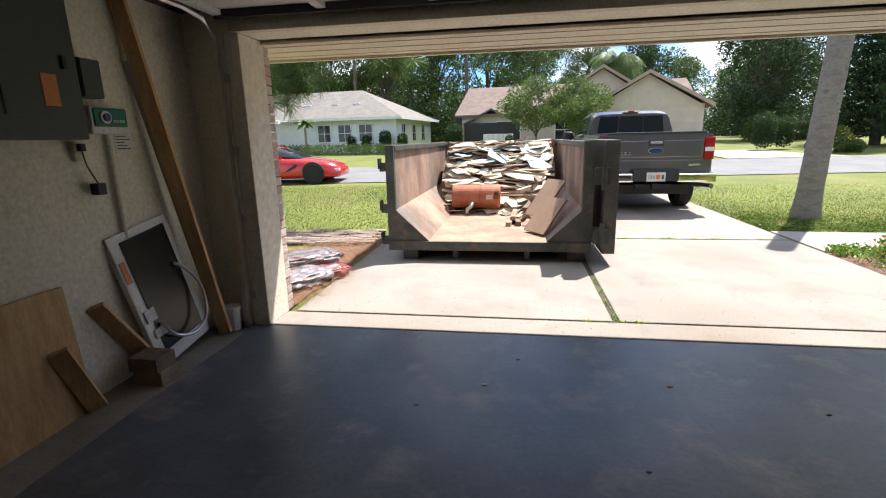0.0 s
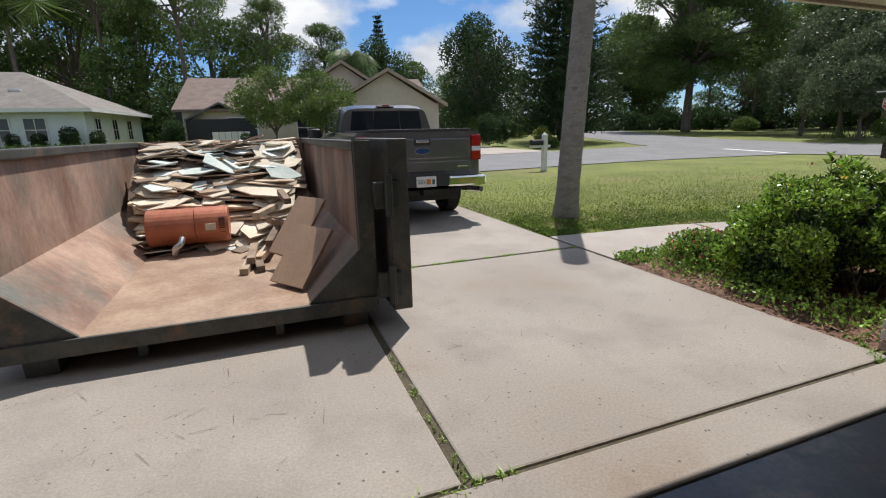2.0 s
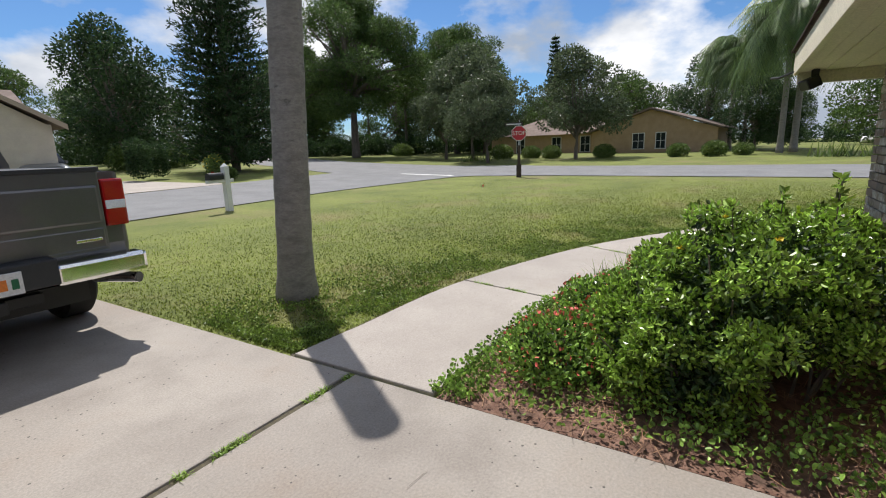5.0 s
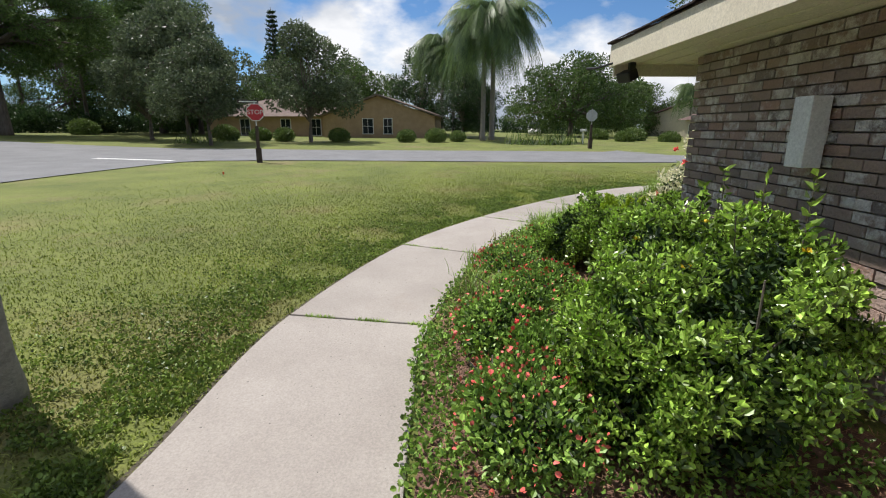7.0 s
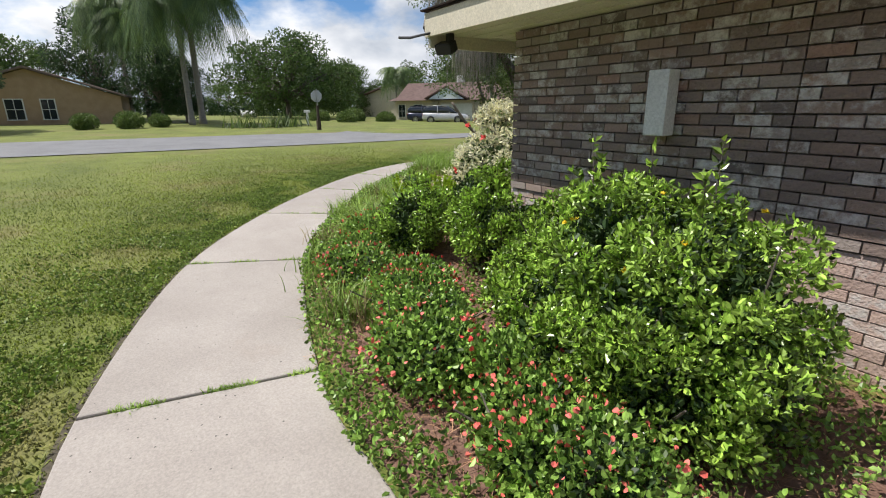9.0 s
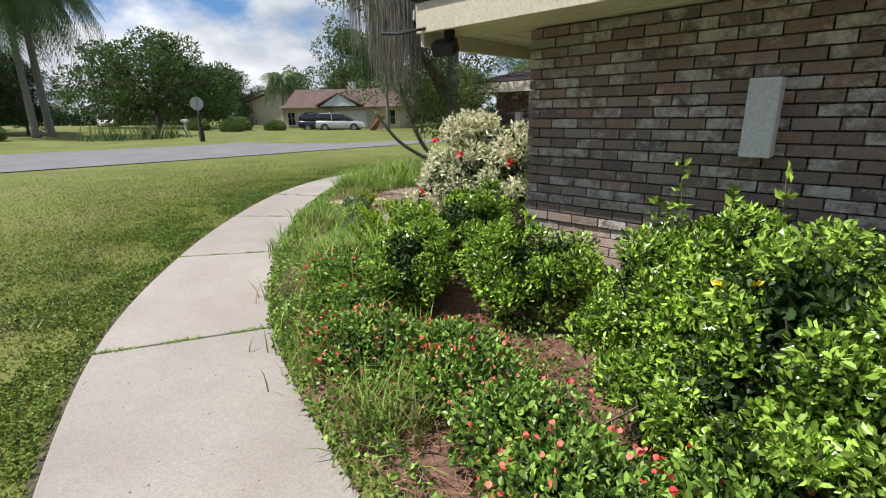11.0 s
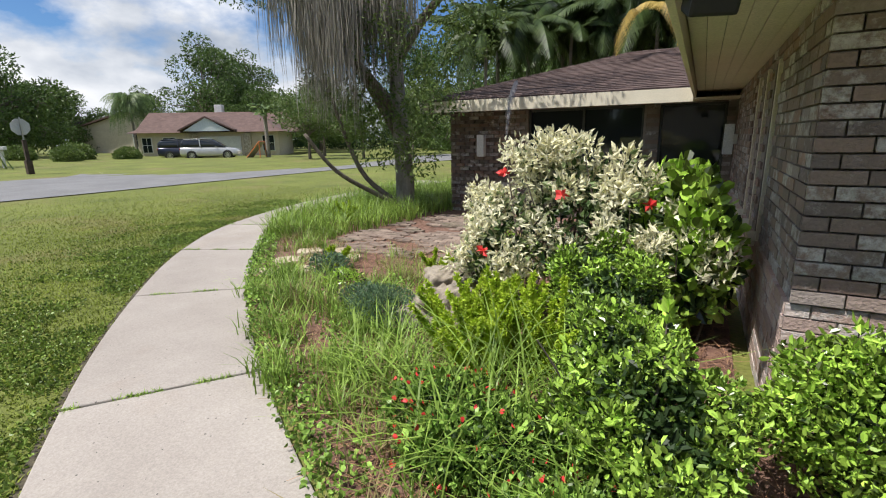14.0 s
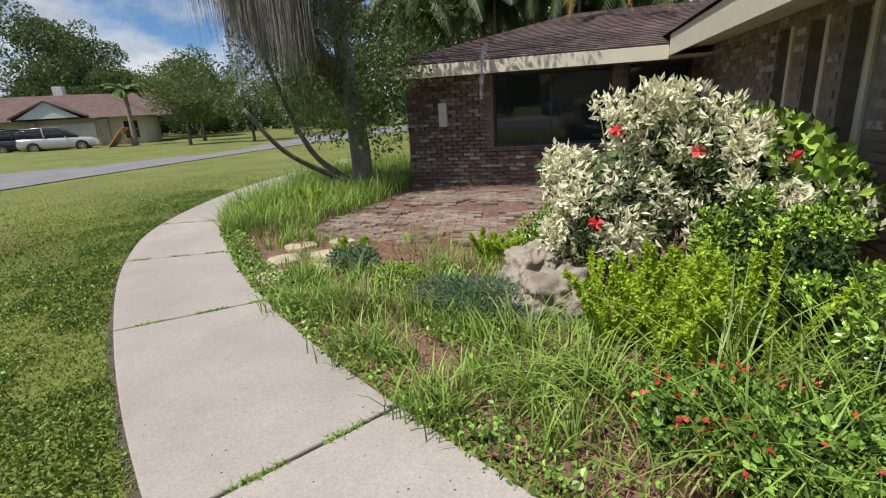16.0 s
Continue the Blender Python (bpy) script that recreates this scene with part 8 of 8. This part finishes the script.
for a, b in zip(LS, LS[1:]):
    n_ = Vector((-(b - a).y, (b - a).x, 0)).normalized()
    v_.append([(a.x - n_.x * 0.01, a.y - n_.y * 0.01, -0.016), (a.x + n_.x * 0.045, a.y + n_.y * 0.045, -0.016), (b.x + n_.x * 0.045, b.y + n_.y * 0.045, -0.016), (b.x - n_.x * 0.01, b.y - n_.y * 0.01, -0.016)])
tagged(mesh_np("trim_soil_edge", np.array(v_).reshape(-1, 3), np.arange(len(v_) * 4).reshape(-1, 4), M["joint"]), "dark strip of bare soil and gap shade along the cut edge of the lawn", "soil", kind="structure")


def needle_litter(name, pts, lo, hi, mat, label):
    n = len(pts)
    a, L = rg.uniform(0, 6.28, n), rg.uniform(lo, hi, n)
    d = np.stack([np.cos(a) * L, np.sin(a) * L, rg.normal(size=n) * 0.015], 1)
    s_ = np.stack([-np.sin(a), np.cos(a), np.zeros(n)], 1) * 0.0016
    b = np.column_stack([pts, rg.uniform(0.012, 0.045, n)])
    v = np.stack([b - s_, b + s_, b + d + s_, b + d - s_], 1).reshape(-1, 3)
    return tagged(mesh_np(name, v, np.arange(len(v)).reshape(-1, 4), mat), label, "pine straw", kind="stuff")


M["needle"] = surf("dry_needle", (0.20, 0.095, 0.05), (0.40, 0.23, 0.13), 8, 0.7, island=0.45)
q = np.column_stack([rg.uniform(-3.0, -0.95, 9000), rg.uniform(0.1, 3.4, 9000)])
q = q[(q[:, 0] < -1.12 + 0.16 * rg.uniform(size=len(q)) ** 3) & (q[:, 1] < 2.3 + 0.7 * (q[:, 0] + 2.2))]
needle_litter("pine_straw", q, 0.08, 0.22, M["needle"], "fallen brown pine needles beside the drive")
q = np.column_stack([rg.uniform(4.4, 12.4, 26000), rg.uniform(-3.0, 2.4, 26000)])
lim = np.interp(q[:, 0], [p.x for p in RS], [p.y for p in RS])
q = q[(q[:, 1] < lim - 0.03) & ((q[:, 0] > 7.7) | (q[:, 1] > 0.05))]
needle_litter("pine_straw", q, 0.05, 0.15, M["needle"], "brown pine needles over the garden bed")
# weeds in the joints
q = []
for a, b, n in (((1.9, 3.14), (4.3, 3.14), 1300), ((1.51, 0.0), (1.51, 1.2), 160), ((1.3, -0.015), (1.7, -0.015), 120), ((4.2, -0.02), (4.45, 0.25), 300)):
    f = rg.uniform(0, 1, n)
    k = (np.sin(f * 23) + np.sin(f * 51 + 1)) > 0.1
    q.append(np.column_stack([a[0] + (b[0] - a[0]) * f, a[1] + (b[1] - a[1]) * f])[k] + rg.normal(size=(k.sum(), 2)) * 0.014)
for k in range(2, len(LEFT) - 1):
    f = rg.uniform(0, 1, 620)
    f = f[np.sin(f * 17 + k * 2) > -0.2]
    A, B = np.array(LEFT[k]), np.array(RIGHT[k])
    q.append(A + (B - A) * f[:, None] + rg.normal(size=(len(f), 2)) * 0.013)
q = np.concatenate(q)
tagged(blades("joint_weeds", np.column_stack([q, np.full(len(q), -0.015)]), 0.045, 0.009, M["weed"], None, rg, 0.9, 2), "small weeds growing in the concrete joints", "weeds", kind="stuff")
# straw and twigs on the concrete
tw = []
for k in range(150):
    x, y = rg.uniform(-1.1, 4.3) if k % 2 else rg.uniform(-1.1, 0.8), rg.uniform(-0.2, 3.0)
    a, L = rg.uniform(0, 3.14), rg.uniform(0.02, 0.15)
    d, s = np.array([math.cos(a), math.sin(a), 0]) * L, np.array([-math.sin(a), math.cos(a), 0]) * 0.0011
    b = np.array([x, y, 0.004])
    tw += [b - s, b + s, b + d + s + [0, 0, 0.004], b + d - s + [0, 0, 0.004]]
tw = np.array(tw)
tagged(mesh_np("fallen_needles", tw, np.arange(len(tw)).reshape(-1, 4), M["bark"]), "scattered brown pine needles on the driveway", "litter", kind="stuff")

# ---------------------------------------------------------------- bricks and pavers, piece by piece
# darker browns for the main faces, paler pinks for plinths and garage returns
BROWN_TONES = [(0.0, (0.25, 0.188, 0.158)), (0.18, (0.30, 0.215, 0.174)), (0.36, (0.165, 0.134, 0.122)), (0.52, (0.28, 0.208, 0.172)), (0.66, (0.205, 0.160, 0.140)), (0.78, (0.33, 0.212, 0.164)), (0.90, (0.32, 0.268, 0.238))]
PINK_TONES = [(0.0, (0.47, 0.335, 0.280)), (0.18, (0.53, 0.39, 0.33)), (0.36, (0.40, 0.295, 0.255)), (0.52, (0.55, 0.43, 0.375)), (0.66, (0.46, 0.315, 0.255)), (0.78, (0.36, 0.265, 0.230)), (0.90, (0.60, 0.50, 0.45))]


def brick_mat(name, source, out, cols=BROWN_TONES):
    m = bpy.data.materials.new(name); m.use_nodes = True
    nt = m.node_tree
    b = nt.nodes["Principled BSDF"]
    src = nt.nodes.new(source)
    r = nt.nodes.new("ShaderNodeValToRGB")
    cr = r.color_ramp
    while len(cr.elements) < len(cols):
        cr.elements.new(0.5)
    for e, (p, c) in zip(cr.elements, cols):
        e.position, e.color = p, (*c, 1)
    nt.links.new(src.outputs[out], r.inputs[0])
    g = nt.nodes.new("ShaderNodeNewGeometry")
    n = node(nt, "ShaderNodeTexNoise", Scale=13.0, Detail=9.0, Roughness=0.75)
    nt.links.new(g.outputs["Position"], n.inputs["Vector"])
    # pale efflorescence, stronger on some bricks than on others
    add = nt.nodes.new("ShaderNodeMath"); add.operation = "MULTIPLY_ADD"; add.inputs[1].default_value, add.inputs[2].default_value = 0.34, -0.20
    sn = nt.nodes.new("ShaderNodeMath"); sn.operation = "MULTIPLY"; sn.inputs[1].default_value = 37.7
    fr = nt.nodes.new("ShaderNodeMath"); fr.operation = "FRACT"
    nt.links.new(src.outputs[out], sn.inputs[0]); nt.links.new(sn.outputs[0], fr.inputs[0]); nt.links.new(fr.outputs[0], add.inputs[0])
    sm = nt.nodes.new("ShaderNodeMath"); sm.operation = "ADD"
    nt.links.new(n.outputs[0], sm.inputs[0]); nt.links.new(add.outputs[0], sm.inputs[1])
    r2 = nt.nodes.new("ShaderNodeValToRGB")
    r2.color_ramp.elements[0].position, r2.color_ramp.elements[1].position = 0.51, 0.70
    nt.links.new(sm.outputs[0], r2.inputs[0])
    mx = nt.nodes.new("ShaderNodeMix"); mx.data_type = "RGBA"; mx.inputs[7].default_value = (0.56, 0.53, 0.50, 1)
    nt.links.new(r2.outputs[0], mx.inputs[0]); nt.links.new(r.outputs[0], mx.inputs[6])
    n2 = node(nt, "ShaderNodeTexNoise", Scale=60.0, Detail=4.0)
    nt.links.new(g.outputs["Position"], n2.inputs["Vector"])
    hs = nt.nodes.new("ShaderNodeHueSaturation")
    mr = node(nt, "ShaderNodeMapRange"); mr.inputs["To Min"].default_value, mr.inputs["To Max"].default_value = 0.7, 1.3
    nt.links.new(n2.outputs[0], mr.inputs["Value"]); nt.links.new(mr.outputs[0], hs.inputs["Value"]); nt.links.new(mx.outputs[2], hs.inputs["Color"])
    nt.links.new(hs.outputs[0], b.inputs["Base Color"])
    b.inputs["Roughness"].default_value = 0.9
    bp = node(nt, "ShaderNodeBump", Strength=0.7, Distance=0.012)
    nt.links.new(n2.outputs[0], bp.inputs["Height"]); nt.links.new(bp.outputs[0], b.inputs["Normal"])
    return m


MB = brick_mat("brown_brick", "ShaderNodeObjectInfo", "Random")
MJ = brick_mat("brown_brick_joined", "ShaderNodeNewGeometry", "Random Per Island")
MB2 = brick_mat("pink_brick", "ShaderNodeObjectInfo", "Random", PINK_TONES)
MJ2 = brick_mat("pink_brick_joined", "ShaderNodeNewGeometry", "Random Per Island", PINK_TONES)
CO, BL, JO = 0.0707, 0.212, 0.010


def brick_data(L, mat, H=CO - JO, D=0.03):
    bm = bmesh.new()
    box(bm, 0, L, 0, D, 0, H)
    bmesh.ops.bevel(bm, geom=[e for e in bm.edges if all(v.co.y > D - 1e-5 for v in e.verts)], offset=0.004, segments=1, affect="EDGES")
    me = bpy.data.meshes.new("brick")
    bm.to_mesh(me); bm.free()
    me.materials.append(mat)
    return me


full, half = brick_data(BL - JO, MB), brick_data(BL / 2 - JO, MB)
full2, half2 = brick_data(BL - JO, MB2), brick_data(BL / 2 - JO, MB2)
br = random.Random(3)


def brick_wall(parent, m, length, z0, z1, skip=(), proud=0.0, pieces=True, name="brick", pink=False):
    """Running bond over a wall face; m places it (x along the wall, y outwards). skip: openings (u0, u1, z0, z1)."""
    V, F = [], []
    rows = int(round((z1 - z0) / CO))
    for r in range(rows):
        z = z0 + r * CO
        u = 0.0 if r % 2 == 0 else -BL / 2
        while u < length - 0.02:
            a, b = max(u, 0.0), min(u + BL, length)
            u += BL
            if b - a < 0.05:
                continue
            if any(a + 0.03 < s[1] and b - 0.03 > s[0] and z + CO * 0.5 > s[2] and z + CO * 0.5 < s[3] for s in skip):
                continue
            w = b - a - JO
            off = proud + br.uniform(-0.003, 0.003)
            if pieces:
                me = (full2 if pink else full) if w > 0.15 else (half2 if pink else half)
                o = bpy.data.objects.new(name, me)
                scene.collection.objects.link(o)
                o.parent = parent
                k = w / (BL - JO if w > 0.15 else BL / 2 - JO)
                o.matrix_basis = m @ Matrix.Translation((a + JO / 2, off - 0.03, z + JO / 2)) @ Matrix.Diagonal((k, 1, 1, 1))
            else:
                i = len(V)
                for x in (a + JO / 2, a + JO / 2 + w):
                    for y in (off - 0.03, off):
                        for zz in (z + JO / 2, z + CO - JO / 2):
                            V.append(m @ Vector((x, y, zz)))
                F += [(i + 2, i + 3, i + 7, i + 6), (i, i + 1, i + 3, i + 2), (i + 4, i + 6, i + 7, i + 5), (i + 1, i + 5, i + 7, i + 3), (i, i + 2, i + 6, i + 4)]
    if V:
        o = mesh_np("brickwork", [tuple(v) for v in V], F, MJ2 if pink else MJ, parent)
        o["kind"] = "stuff"


Z_SILL = 0.69
FX = lambda x0, y: Matrix.Translation((x0, y, 0)) @ Matrix.Rotation(math.pi, 4, "Z")
wf, we, ww = bpy.data.objects["wall_front"], bpy.data.objects["wall_east"], bpy.data.objects["wall_wing"]
# front wall and its plinth, brick by brick
brick_wall(wf, FX(7.592, 0.0), 2.33, Z_SILL, 2.12)
brick_wall(wf, FX(5.262, 0.0), 0.74, Z_SILL, 2.12)
plinth = tagged(part("wall_plinth", boxes((4.53, 7.598, -0.004, 0.004, 0.0, Z_SILL - 0.004)), M["mortar"]), "projecting brick plinth along the foot of the front wall", "brick plinth", kind="structure")
brick_wall(plinth, FX(7.602, 0.0), 3.08, -0.02, Z_SILL, proud=0.016, pink=True)
# side wall faces east
SX = Matrix.Translation((7.59, 0.0, 0)) @ Matrix.Rotation(-math.pi / 2, 4, "Z")
sk = [(-b, -a, 0.66, 2.0) for a, b in slots]
brick_wall(we, SX, 6.2, Z_SILL, 2.12, sk, pieces=False)
brick_wall(we, SX, 6.2, -0.02, Z_SILL, proud=0.016, pieces=False, pink=True)
WX = Matrix.Translation((12.61, -6.2, 0)) @ Matrix.Rotation(math.pi, 4, "Z")
wsk = [(12.61 - 8.70, 12.61 - 7.72, 0.70, 1.97), (12.61 - 10.98, 12.61 - 8.94, 0.70, 1.97)]
brick_wall(ww, WX, 5.0, -0.02, 2.1, wsk, pieces=False)
# the brick edges beside the garage opening, seen on their returns
for nm, mm in (("wall_reveal_east", Matrix.Translation((4.356, 0.085, 0)) @ Matrix.Rotation(math.pi / 2, 4, "Z")), ("wall_reveal_west", Matrix.Translation((-1.128, -0.02, 0)) @ Matrix.Rotation(-math.pi / 2, 4, "Z"))):
    pr_ = bpy.data.objects[nm]
    for r in range(30):
        z = 0.004 + r * CO
        o = bpy.data.objects.new("brick", half2)
        scene.collection.objects.link(o)
        o.parent = pr_
        if nm == "wall_reveal_east":
            o.matrix_basis = pose(4.36 + br.uniform(-0.004, 0.004), -0.018, z, 0, 0, 0) @ Matrix.Diagonal((1.15, 3.5, 1, 1))
        else:
            o.matrix_basis = pose(-1.298 + br.uniform(-0.004, 0.004), -0.018, z, 0, 0, 0) @ Matrix.Diagonal((1.15, 3.5, 1, 1))
# patio of brick pavers, half covered with soil
patio = tagged(empty("patio"), "weathered brick paver patio half covered by soil and moss", "patio", kind="structure")
M["paver"] = surf("old_paver", (0.17, 0.125, 0.10), (0.28, 0.215, 0.17), 5, 0.95, 0.5, vary=0.25, c3=(0.10, 0.10, 0.06), stain=0.3, stain_scale=2)
bm = bmesh.new(); box(bm, 0, 0.205, 0, 0.10, 0, 0.03); bmesh.ops.bevel(bm, geom=[e for e in bm.edges if all(v.co.z > 0.029 for v in e.verts)], offset=0.006, segments=1, affect="EDGES")
pme = bpy.data.meshes.new("paver"); bm.to_mesh(pme); bm.free(); pme.materials.append(M["paver"])


def pavers(parent, m, cols, rows, keep):
    for i in range(cols):
        for k in range(rows):
            x, y = i * 0.212 + (0.106 if k % 2 else 0), k * 0.107
            p = m @ Vector((x, y, 0))
            if not keep(p.x, p.y):
                continue
            o = bpy.data.objects.new("paver", pme)
            scene.collection.objects.link(o)
            o.parent = parent
            o.matrix_basis = m @ pose(x, y, br.uniform(-0.012, 0.002), br.uniform(-1.5, 1.5), br.uniform(-1.5, 1.5), br.uniform(-1.5, 1.5))


pavers(patio, pose(9.9, -5.7, 0.004, 0, 0, 8), 15, 32, lambda x, y: -5.6 < y < -2.25 and 9.9 < x < 12.7 and noise.noise(Vector((x * 1.1, y * 1.1, 2))) + 0.35 * noise.noise(Vector((x * 4, y * 4, 5))) > -0.12 and x < 12.9 + 0.25 * (y + 3))
path2 = tagged(empty("paver_path"), "old grey paver path crossing the lawn to the drive", "path", kind="structure")
pavers(path2, pose(-4.6, 2.35, 0.006, 0, 0, 4), 16, 9, lambda x, y: x < -1.4)
